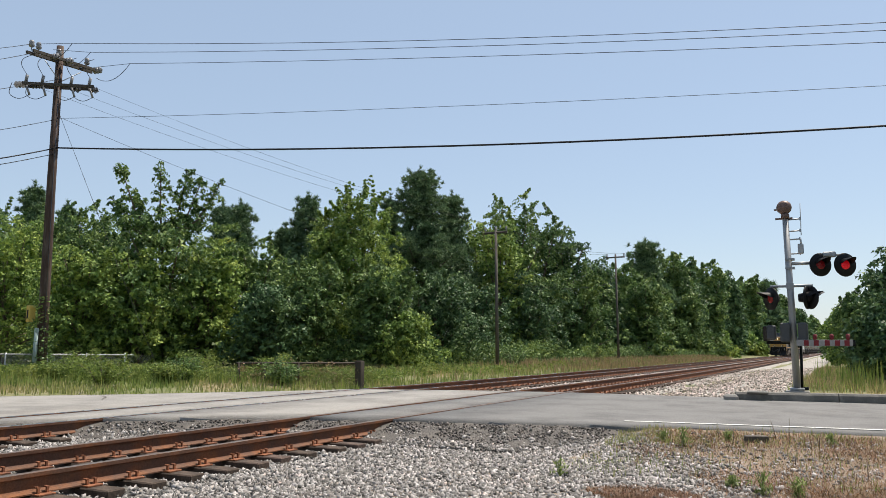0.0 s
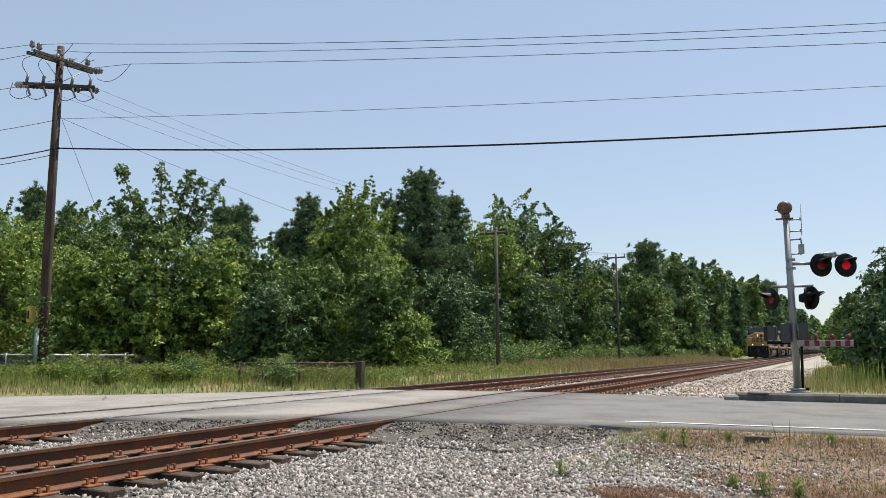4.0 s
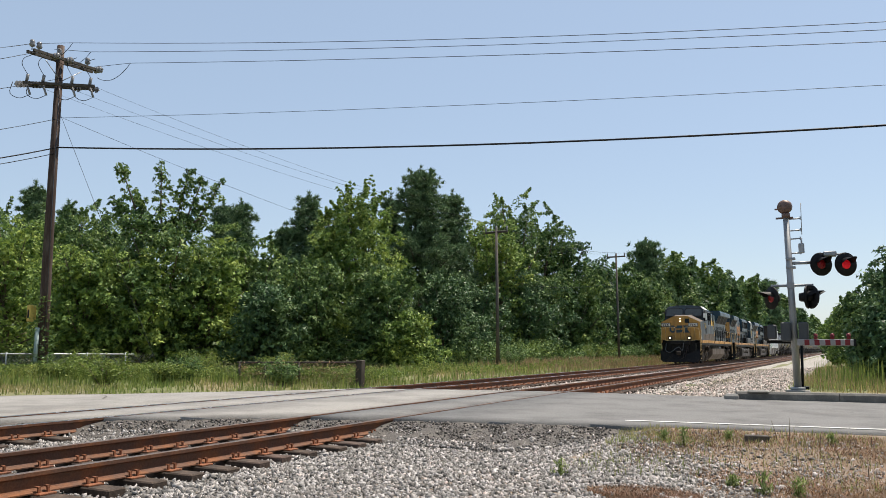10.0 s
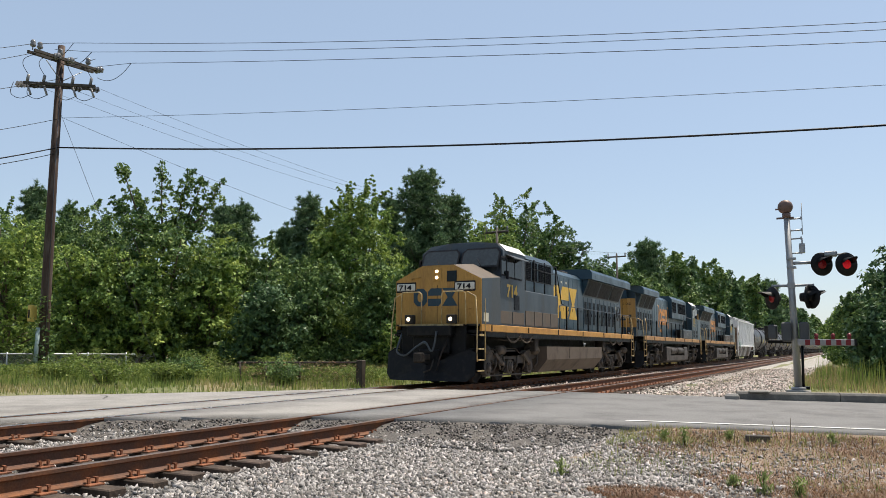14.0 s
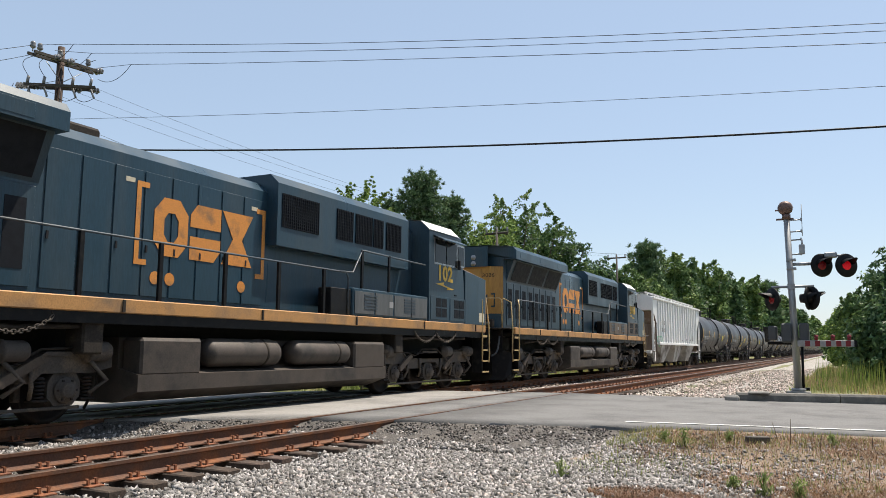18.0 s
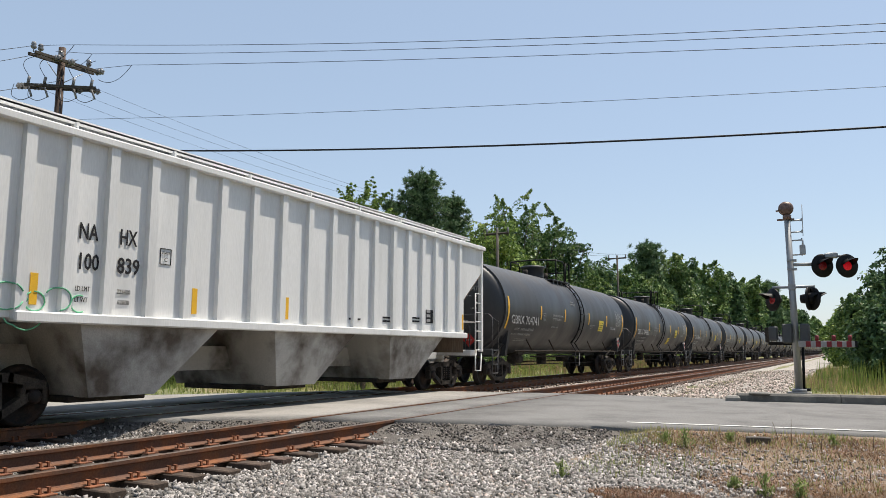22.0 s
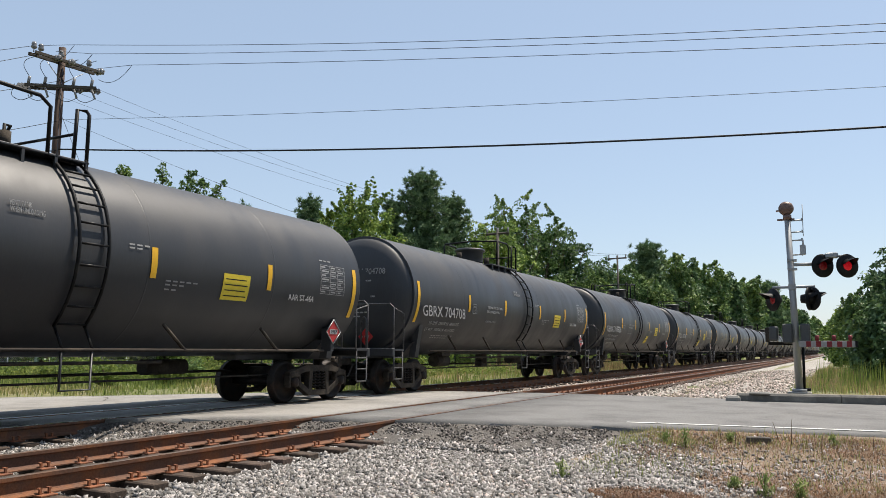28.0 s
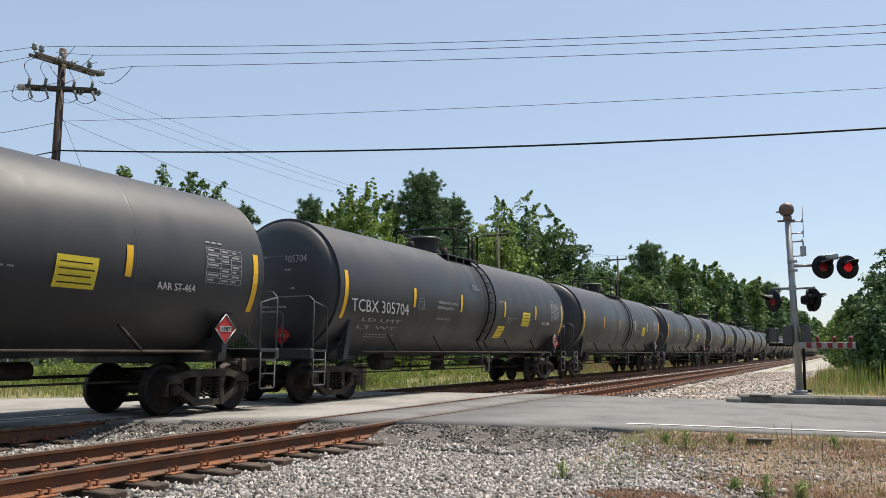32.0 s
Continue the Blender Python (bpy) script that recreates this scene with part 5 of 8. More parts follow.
TANKS_FROM, TANK_COUNT = 45.85, 24
WEIGHTS = {"GBRX 704741": ("LD LMT  195600 LB  88700 KG", "LT WT   90400 LB  41000 KG"), "GBRX 704626": ("LD LMT  195900 LB  88850 KG", "LT WT   90100 LB  40850 KG")}
WEIGHTS["GBRX 704680"] = ("LD LMT  196000 LB  88900 KG", "LT WT   90000 LB  40800 KG")
WEIGHTS["TCBX 305645"] = ("LD LMT  196100 LB  88900 KG", "LT WT   89900 LB  40800 KG")
WEIGHTS["GBRX 704708"] = ("LD LMT  195300 LB  88550 KG", "LT WT   90700 LB  41150 KG")
WEIGHTS["TCBX 305704"] = ("LD LMT", "LT WT")
MARKS = ["GBRX 704741", "GBRX 704680", "TCBX 305645", "GBRX 704708", "GBRX 704626", "TCBX 305704"]
first, second_kind = tank_car(), tank_car(True)
for i in range(TANK_COUNT):
    kind = second_kind if i in (1, 4, 9, 12, 17) else first
    car = kind if i < 2 else copy_thing(kind, pose(MAIN_X, TANKS_FROM + TANK_LEN * i, 0))
    TRAIN.append((car, TANKS_FROM + TANK_LEN * i, 0))
for i, (car, _, _) in enumerate(TRAIN):
    notices = [(13.15, 13.9, -0.36, -0.06)]
    if i in (1, 4, 5):
        notices.append((11.1, 11.7, -0.68, -0.4))
    tank_marks(car, MARKS[i] if i < 6 else "", notices)
    if i < 12:
        end_marks(car, MARKS[i] if i < 6 else "")

ENGINE_LEN = 23.55


def engine_truck(parent, y):
    g = Geo().box(-0.9, 0.9, -2.5, 2.5, 0.62, 0.86, 0.03).box(-0.75, 0.75, -0.4, 0.4, 0.8, 1.15, 0.04)
    truck = part("truck", g, M["under"], parent, "dusty three-axle engine truck", Matrix.Translation((0, y, 0)))
    for s in (-1, 1):
        x = s * 1.16
        side = [(-2.85, 1.04), (-2.6, 1.13), (-1.62, 1.13), (-1.42, 1.0), (-1.18, 0.93), (-0.82, 0.93), (-0.58, 1.0), (-0.42, 1.14), (0.42, 1.14), (0.58, 1.0), (0.82, 0.93), (1.18, 0.93), (1.42, 1.0), (1.62, 1.13),
                (2.6, 1.13), (2.85, 1.04), (2.85, 0.88), (2.5, 0.8), (1.56, 0.8), (1.42, 0.66), (0.58, 0.66), (0.44, 0.82), (-0.44, 0.82), (-0.58, 0.66), (-1.42, 0.66), (-1.56, 0.8), (-2.5, 0.8), (-2.85, 0.88)]
        part("side_frame", Geo().prism(side, "x", x - 0.1, x + 0.1), M["truckgrey"], truck)
        g = Geo().prism([(u * 0.995, z + 0.005 if z > 0.9 else z) for u, z in side if z > 0.9] + [(2.8, 1.0), (1.62, 1.08), (1.4, 0.96), (0.6, 0.96), (0.42, 1.09), (-0.42, 1.09), (-0.6, 0.96), (-1.4, 0.96), (-1.62, 1.08), (-2.8, 1.0)], "x", x + s * 0.1, x + s * 0.135)
        part("frame_flange", g, M["truckgrey"], truck)
        for e in (-2.0, 0.0, 2.0):
            g = Geo().prism([(e - 0.2, 0.8), (e + 0.2, 0.8), (e + 0.29, 0.66), (e + 0.29, 0.44), (e + 0.16, 0.3), (e - 0.16, 0.3), (e - 0.29, 0.44), (e - 0.29, 0.66)], "x", x - 0.06, x + 0.12)
            g.turned([(0.0, 0.2 * s), (0.1, 0.2 * s), (0.13, 0.18 * s), (0.135, 0.14 * s), (0.19, 0.135 * s), (0.2, 0.1 * s)], (x, e, 0.54), "x", 18)
            box = part("axle_box", g, M["truckgrey"], truck)
            g = Geo()
            for k in range(6):
                q = k * math.pi / 3
                g.box(x + s * 0.13, x + s * 0.155, e + 0.165 * math.cos(q) - 0.016, e + 0.165 * math.cos(q) + 0.016, 0.54 + 0.165 * math.sin(q) - 0.016, 0.54 + 0.165 * math.sin(q) + 0.016)
            tagged(part("cap_bolts", g, M["wheel"], box), kind="stuff")
            for d in (-0.42, 0.42):
                g = Geo()
                for k in range(6):
                    g.turned([(0.045, -0.026), (0.095, -0.01), (0.095, 0.01), (0.045, 0.026)], (x + s * 0.02, e + d, 0.44 + k * 0.056), "z", 10)
                g.box(x - 0.1, x + 0.1, e + d - 0.13, e + d + 0.13, 0.37, 0.41, 0.01)
                part("coil_spring", g, M["wheel"], truck)
            # brake hanger, shoe and slanted lever before the wheel
            for d in (-1, 1):
                if abs(e + d * 0.72) < 2.6:
                    g = Geo().box(s * 0.78, s * 0.92, e + d * 0.56 - 0.05, e + d * 0.56 + 0.05, 0.36, 0.72, 0.02)
                    g.tube([(x + s * 0.13, e + d * 0.66, 0.94), (x + s * 0.14, e + d * 0.62, 0.6), (x + s * 0.05, e + d * 0.58, 0.42)], 0.035, 6)
                    part("brake_hanger", g, M["truckgrey"], truck)
        for e in (-2.45, 2.45, -0.98):
            d = 1 if e > 0 else -1
            g = Geo().turned([(0.0, -0.28), (0.13, -0.27), (0.16, -0.22), (0.16, 0.12), (0.18, 0.13), (0.18, 0.18), (0.12, 0.2), (0.05, 0.3), (0.0, 0.3)], (x + s * 0.14, e, 1.14), "y", 18)
            g.tube([(x + s * 0.17, e + 0.2, 1.08), (x + s * 0.18, e + 0.24 * d, 0.68), (x + s * 0.12, e + 0.05, 0.48)], 0.04, 6)
            part("brake_cylinder", g, M["truckgrey"], truck, "dusty brake cylinder")
        for e, d in ((-1.55, 1), (1.15, 1)):
            g = Geo().prism([(e, 0.98), (e + 0.12, 1.06), (e + 0.75 * d, 0.72), (e + 0.66 * d, 0.6)], "x", x + s * 0.135, x + s * 0.2)
            g.cyl((x + s * 0.12, e + 0.7 * d, 0.66), (x + s * 0.23, e + 0.7 * d, 0.66), 0.06, 10)
            part("damper_arm", g, M["fueltank"], truck, "dust-caked slanting damper arm")
        part("tie_bar", Geo().box(x + s * 0.02, x + s * 0.07, -2.3, 2.3, 0.24, 0.29, 0.01), M["truckgrey"], truck)
        part("brake_pipe", Geo().tube([(x + s * 0.14, -2.3, 1.2), (x + s * 0.14, -1.5, 1.17), (x + s * 0.14, -1.2, 1.02), (x + s * 0.14, -0.7, 1.06), (x + s * 0.14, -0.4, 1.21), (x + s * 0.14, 0.5, 1.21), (x + s * 0.14, 0.9, 1.02), (x + s * 0.14, 1.4, 1.1), (x + s * 0.14, 2.3, 1.2)], 0.02, 6), M["under"], truck)
        for e in (-2.72, 2.72):
            part("sand_pipe", Geo().tube([(x - s * 0.1, e, 1.1), (x - s * 0.12, e * 1.01, 0.6), (x - s * 0.3, e * 0.985, 0.2)], 0.025, 6), M["wheel"], truck)
    for e in (-2.0, 0.0, 2.0):
        part("wheelset", ENGINE_WHEEL, None, truck, "solid steel wheels on an axle", Matrix.Translation((0, e, 0.52)))


def emblem_outlines():
    """Three plain shapes in a row: an eight-sided ring, two bars, a waisted block."""
    outer = [(0.28, 0), (0.72, 0), (0.98, 0.3), (0.98, 0.95), (0.72, 1.25), (0.28, 1.25), (0.02, 0.95), (0.02, 0.3)]
    inner = [(0.5 + (a - 0.5) * 0.42, 0.625 + (b - 0.625) * 0.5) for a, b in outer]
    ring = [[outer[i], outer[(i + 1) % 8], inner[(i + 1) % 8], inner[i]] for i in range(8)]
    bars = [[(0.0, 0), (0.75, 0), (0.95, 0.25), (0.95, 0.52), (0.0, 0.52)], [(0.0, 0.73), (0.95, 0.73), (0.95, 1.25), (0.2, 1.25), (0.0, 1.0)]]
    knot = [[(0, 0), (1.05, 0), (0.68, 0.62), (1.05, 1.25), (0, 1.25), (0.37, 0.62)]]
    return (0.0, ring), (1.05, bars), (2.05, knot)


def emblem(parent, mk, s, y, z, k, paint):
    """A row of plain painted shapes: an eight-sided blot, a slanted bar, a notched block."""
    put = side_right if s > 0 else side_left
    for dy, outlines in emblem_outlines():
        g = Geo()
        for outline in outlines:
            g.prism([(a * k + dy * k, b * k) for a, b in outline], "z", -0.001, 0.006)
        part("emblem", g, M[paint], parent, "plain painted emblem shape", put(mk, y, z))


def lift(e):
    """Brings the body above the frame to its true heights."""
    xs, zs = [0, 1.25, 1.56, 1.84, 4.76], [0, 1.3, 1.76, 2.0, 5.06]
    trucks = [c for c in e.children if c.name.startswith("truck")]
    for ob in e.children_recursive:
        if ob in trucks or any(ob in t.children_recursive for t in trucks):
            continue
        if ob.matrix_basis == Matrix.Identity(4):
            for v in ob.data.vertices:
                v.co.x *= 1.085
                v.co.z = float(np.interp(v.co.z, xs, zs))
        else:
            m = ob.matrix_basis.copy()
            m.translation.x *= 1.085
            m.translation.z = float(np.interp(m.translation.z, xs, zs))
            ob.matrix_basis = m


def engine(number, style, rad_from, label):
    """A six-axle freight engine with its cab at y = 0. style: 'new' with a yellow nose, or 'blue'."""
    e = thing("locomotive", label, "locomotive", "engines of the freight train")
    L = ENGINE_LEN
    body = "locoblue"
    dusty = "browndust" if number in ("3086", "714") else "dusty"
    cabm = "locogrey" if style == "new" else "locoblue"
    part("underframe", Geo().box(-0.62, 0.62, 0.9, L - 0.9, 0.98, 1.55, 0.04).box(-1.42, 1.42, 1.35, L - 1.25, 1.52, 1.62), M["black"], e)
    part("deck", Geo().box(-1.46, 1.46, 1.35, L - 0.85, 1.76, 1.82, 0.01), M["under"], e)
    for s in (-1, 1):
        sill = part("side_sill", Geo().box(s * 1.42, s * 1.5, 1.4, L - 1.3, 1.56, 1.84, 0.02), M["sill" if style != "new" else "sillbright"], e, "worn orange-yellow sill stripe")
        g = Geo()
        y = 2.2
        while y < L - 1.6:
            g.box(s * 1.5, s * 1.52, y, y + 0.05, 1.58, 1.82)
            y += 3.48
        tagged(part("sill_bracket", g, M["under"], sill), kind="stuff")
        part("sill_lip", Geo().box(s * 1.40, s * 1.46, 1.4, L - 1.3, 1.44, 1.56), M["black"], sill)
        for y0 in (3.6, 17.4):
            g = Geo()
            for k in range(44):
                u = y0 + 2.6 * k / 44
                z, z2 = [1.5 - 0.17 * abs(math.sin(math.pi * q / 22)) ** 0.8 for q in (k, k + 1)]
                dy, dz = 2.6 / 44, z2 - z
                wide, flat = (0.022, 0.0) if k % 2 else (0.0, 0.022)
                g.tube([(s * 1.47 + wide * math.sin(q), u + dy * (0.5 + 0.72 * math.cos(q)), z + dz * (0.5 + 0.72 * math.cos(q)) + flat * math.sin(q)) for q in np.linspace(0, 2 * math.pi, 9)], 0.0085, 4, caps=False)
            tagged(part("safety_chain", g, M["truckgrey"], sill, "slack sagging chain"), kind="stuff")
            for q in (0.0, 1.3, 2.6):
                part("chain_hook", Geo().tube([(s * 1.47, y0 + q, 1.5), (s * 1.44, y0 + q + 0.05, 1.62)], 0.014, 5), M["under"], sill)
            part("air_pipe", Geo().tube([(s * 1.3, y0 - 1.0, 1.42), (s * 1.34, y0 + 0.6, 1.38), (s * 1.34, y0 + 2.0, 1.42), (s * 1.3, y0 + 3.4, 1.36)], 0.03, 6), M["under"], sill)
    # nose
    nose = [(-1.5, 1.84), (-1.5, 3.26), (-0.55, 3.74), (0.55, 3.74), (1.5, 3.26), (1.5, 1.84)]
    vs = [(x, 1.425, z) for x, z in nose] + [(x, 3.0, z + 0.16 * (z > 2)) for x, z in nose]
    n = len(nose)
    g = Geo().add(vs, [(i, i + n, (i + 1) % n + n, (i + 1) % n) for i in range(n)][::-1] + [tuple(range(n)), tuple(range(2 * n - 1, n - 1, -1))])
    part("nose", g, M[cabm], e, "short wide nose")
    for x0, z0, x1, z1 in ((-1.49, 3.265, -0.55, 3.745), (-0.55, 3.745, 0.55, 3.745), (0.55, 3.745, 1.49, 3.265)):
        g = Geo().add([(x0, 1.44, z0 + 0.004), (x1, 1.44, z1 + 0.004), (x1, 2.98, z1 + 0.163), (x0, 2.98, z0 + 0.163)], [(0, 1, 2, 3)])
        part("nose_top", g, M["browndust"], e, "dust-browned top of the nose")
    face = part("nose_face", Geo().prism([(x * 0.995, z) for x, z in nose], "y", 1.39, 1.42), M["locoyellow"], e, "yellow painted nose front")
    part("headlight_box", Geo().box(-0.17, 0.14, 1.36, 1.40, 3.22, 3.66, 0.02), M["locoyellow"], face)
    for z in (3.34, 3.54):
        part("headlight", Geo().turned([(0.0, -0.01), (0.05, -0.006), (0.055, 0.02)], (-0.02, 1.345, z), "y", 18), M["lamp"], face, "lit round headlight")
    part("nose_window", Geo().box(0.32, 0.66, 1.375, 1.40, 3.2, 3.55, 0.02), M["glass"], face)
    for x in (-1.12, 0.94):
        nb = part("number_board", Geo().box(x - 0.33, x + 0.33, 1.35, 1.40, 2.93, 3.16, 0.02), M["boardwhite"], face, "white number board")
        part("board_rim", Geo().box(x - 0.36, x + 0.36, 1.37, 1.395, 2.88, 3.21, 0.02), M["ink"], face)
        lettering("number", number, 0.24, M["ink"], face, end_front(x - 0.25, 1.345, 2.96), "black numerals", 0.5, 0.008)
    for dx, outlines in emblem_outlines():
        g = Geo()
        for outline in outlines:
            g.prism([(-0.86 + (q + dx) * 0.5, 2.42 + w * 0.46) for q, w in outline], "y", 1.38, 1.392)
        part("emblem", g, M["locoblue"], face, "plain dark blue painted shape")
    for x in (-0.02, 0.72):
        part("door_seam", Geo().box(x, x + 0.015, 1.384, 1.392, 1.9, 3.1), M["ink"], face)
    g = Geo()
    for x0, x1, z0, z1 in ((-0.65, -0.45, 2.2, 2.22), (0.95, 1.15, 2.3, 2.33), (-0.9, -0.62, 3.32, 3.35)):
        g.tube([(x0, 1.39, z0), (x0, 1.33, z0), (x1, 1.33, z1), (x1, 1.39, z1)], 0.014, 6)
    part("grab_iron", g, M["locoyellow"], face)

    def slant(z):
        return 2.9 + 0.5 * max(0.0, z - 3.6)

    # cab
    ring = [(-1.48, 1.84), (-1.48, 4.36), (-1.22, 4.62), (-0.5, 4.71), (0.5, 4.71), (1.22, 4.62), (1.48, 4.36), (1.48, 1.84)]
    n = len(ring)
    vs = [(x, slant(z), z) for x, z in ring] + [(x, 5.4, z) for x, z in ring]
    g = Geo().add(vs, [(i, i + n, (i + 1) % n + n, (i + 1) % n) for i in range(n)][::-1] + [tuple(range(n)), tuple(range(2 * n - 1, n - 1, -1))])
    cab = part("cab", g, M[cabm], e, "engine cab")
    # roof sheet in pale paint, which draws the highlight along the roof edge
    part("cab_roof", Geo().add([(x * 1.02, slant(4.7) + 0.05, z + 0.015) for x, z in ring[1:7]] + [(x * 1.02, 5.45, z + 0.015) for x, z in ring[1:7]],
                               [(i, i + 1, i + 7, i + 6) for i in range(5)]), M["hopper"], cab, "pale cab roof, bright edge highlight put into its colour")
    for x0, x1 in ((-1.36, -0.1), (0.1, 1.36)):
        q = [(x0, 3.84), (x1, 3.84), (x1, 4.3), (x1 - 0.1, 4.42), (x0 + 0.1, 4.42), (x0, 4.3)]
        q2 = [(x0 - 0.06, 3.78), (x1 + 0.06, 3.78), (x1 + 0.06, 4.33), (x1 - 0.08, 4.48), (x0 + 0.08, 4.48), (x0 - 0.06, 4.33)]
        part("window_rim", Geo().add([(x, slant(z) - 0.012, z) for x, z in q2], [tuple(range(6))]), M["ink"], cab)
        pane = part("windshield", Geo().add([(x, slant(z) - 0.02, z) for x, z in q], [tuple(range(6))]), M["windshield"], cab, "glossy raked windshield")
        xm = (x0 + x1) / 2
        part("wiper", Geo().tube([(xm + 0.15, 2.9, 3.76), (xm - 0.1, slant(4.1) - 0.05, 4.1)], 0.012, 5), M["ink"], pane)
    for s in (-1, 1):
        x = s * 1.48
        for a, b, z0, z1 in ((3.1, 3.5, 3.55, 4.1), (3.62, 4.3, 3.5, 4.15), (4.36, 5.05, 3.5, 4.15)):
            part("window_rim", Geo().box(x, x + s * 0.012, a - 0.05, b + 0.05, z0 - 0.05, z1 + 0.05), M["chrome" if style != "new" else "ink"], cab)
            part("side_window", Geo().box(x, x + s * 0.02, a, b, z0, z1), M["glass"], cab, "dark side window")
        part("sunshade", Geo().add([(x, 3.5, 4.26), (x, 5.15, 4.26), (x + s * 0.3, 5.1, 4.12), (x + s * 0.3, 3.55, 4.12), (x, 3.5, 4.23), (x, 5.15, 4.23), (x + s * 0.3, 5.1, 4.09), (x + s * 0.3, 3.55, 4.09)],
                                   [(0, 1, 2, 3), (7, 6, 5, 4), (3, 2, 6, 7)]), M[cabm], cab)
        part("mirror", Geo().box(x + s * 0.02, x + s * 0.1, 3.5, 3.58, 3.4, 3.68, 0.01), M["ink"], cab)
        put = side_right if s > 0 else side_left
        y0 = 3.6 if s > 0 else 4.9
        lettering("number", number, 0.62, M["gold"], cab, put(x + s * 0.008, y0, 2.82 if style == "new" else 3.02), "painted cab number", 1.3 if len(number) > 3 else 1.02, 0.02)
        if style != "new":
            d = 1 if s > 0 else -1
            part("stripe_flash", Geo().prism([(0, 0.12), (0.55, 0.2), (0.5, 0.12), (1.25, 0.02), (0.7, -0.02), (0.78, 0.05)], "z", 0, 0.005), M["gold"], cab, "gold zigzag flash",
                 put(x + s * 0.004, y0 - d * 0.1, 2.78))
        # lower panels, vents and small plates
        for a, b in ((2.95, 4.05), (4.15, 5.3)):
            p = part("panel", Geo().box(x, x + s * 0.012, a, b, 1.9, 2.32 if style == "new" else 2.55, 0.004), M[dusty if number != "102" else cabm], cab)
            if style != "new":
                for u in (0.13, 0.5):
                    for w in (1.98, 2.26):
                        part("mesh_panel", Geo().box(x + s * 0.012, x + s * 0.018, a + u, a + u + 0.33, w, w + 0.24), M["grille"], p)
                for u in (0.06, 0.9):
                    part("door_latch", Geo().turned([(0.0, 0.03), (0.035, 0.025), (0.04, 0.0)][::s], (x + s * 0.012, a + u, 2.02), "x", 10), M["ink"], p)
        part("vent", Geo().box(x, x + s * 0.018, 4.3, 4.8, 2.4, 2.9) if style == "new" else Geo().box(x, x + s * 0.01, 3.6, 3.75, 2.62, 2.66), M["grille"], cab)
        part("marker_plate", Geo().box(x, x + s * 0.016, 2.0, 2.22, 2.1, 2.42), M["cream"], cab)
        part("pale_patch", Geo().box(s * 1.5, s * 1.506, 1.55, 1.95, 1.92, 2.2), M["cream"], cab, "pale painted-over patch")
    # wide section behind the cab, then the long hood
    low_top = 3.15 if style == "new" else 2.5
    wide = part("side_cabinet", Geo().box(-1.46, 1.46, 5.42, 9.3, 1.84, low_top, 0.03), M[cabm], e, "flush equipment cabinet")
    for s in (-1, 1):
        for k in range(4):
            part("panel", Geo().box(s * 1.46, s * 1.475, 5.5 + k * 0.95, 6.38 + k * 0.95, 1.9, 2.42, 0.004), M[dusty], wide, "panel greyed by road dust")
        if style == "new":
            for k in range(3):
                g = Geo()
                a = 5.5 + k * 1.2
                g.add([(s * 1.462, a, 2.5), (s * 1.462, a + 1.15, 2.5), (s * 1.475, a + 0.6, 3.1)], [(0, 1, 2) if s > 0 else (2, 1, 0)])
                part("facet", g, M["locogrey"], wide)
        else:
            for a in (6.2, 8.2):
                g = Geo()
                for k in range(5):
                    g.box(s * 1.46, s * 1.485, a, a + 0.62, 2.02 + k * 0.075, 2.06 + k * 0.075)
                part("louvre", g, M["locogrey"], wide)
            part("label_plate", Geo().box(s * 1.46, s * 1.48, 7.4, 7.6, 2.1, 2.25), M["white"], wide)
    up = 0.0 if style == "new" else 0.12
    hood_out = [(-0.95, 1.82), (-0.95, 4.2 + up), (-0.7, 4.42 + up), (0.7, 4.42 + up), (0.95, 4.2 + up), (0.95, 1.82)]
    hood = part("long_hood", Geo().prism(hood_out, "y", 5.42, L - 1.6), M[body], e, "dark blue long hood")
    blower = part("blower_housing", Geo().prism([(-1.2, 3.2), (-1.2, 4.35 + up * 1.4), (-1.0, 4.6 + up), (1.0, 4.6 + up), (1.2, 4.35 + up * 1.4), (1.2, 3.2)], "y", 6.1, 9.6 if style == "new" else 11.9), M[body], e)
    for s in (-1, 1):
        for k, (a, b) in enumerate(((6.3, 6.85), (7.0, 7.55), (7.75, 8.3), (8.45, 9.2)) if style == 'new' else ((6.55, 7.3), (7.5, 7.95), (8.05, 8.8), (8.95, 9.65), (10.4, 11.75))):
            g = Geo().box(s * 1.2, s * 1.21, a, b, 3.6, 4.32)
            for q in range(11):
                g.box(s * 1.205, s * 1.222, a, b, 3.61 + q * 0.068, 3.628 + q * 0.068)
            for q in range(int((b - a) / 0.075) + 1):
                g.box(s * 1.205, s * 1.226, a + q * 0.075, a + q * 0.075 + 0.016, 3.6, 4.32)
            part("air_grille", g, M["grille"], blower, "dark intake grille")
        # engine doors
        a = 9.8 if style == 'new' else 12.05
        while a < rad_from - 0.3:
            d = part("hood_door", Geo().box(s * 0.95, s * 0.968, a, a + 0.62, 1.95, 4.1, 0.006), M[body], hood)
            part("latch", Geo().box(s * 0.968, s * 0.985, a + 0.52, a + 0.56, 2.7, 2.82), M["ink"], d)
            if int(a * 10) % 3 == 0:
                part("door_label", Geo().box(s * 0.968, s * 0.972, a + 0.2, a + 0.4, 3.86, 3.94), M["cream"], d, "small pale notice")
            a += 0.66
        a = rad_from + 0.15
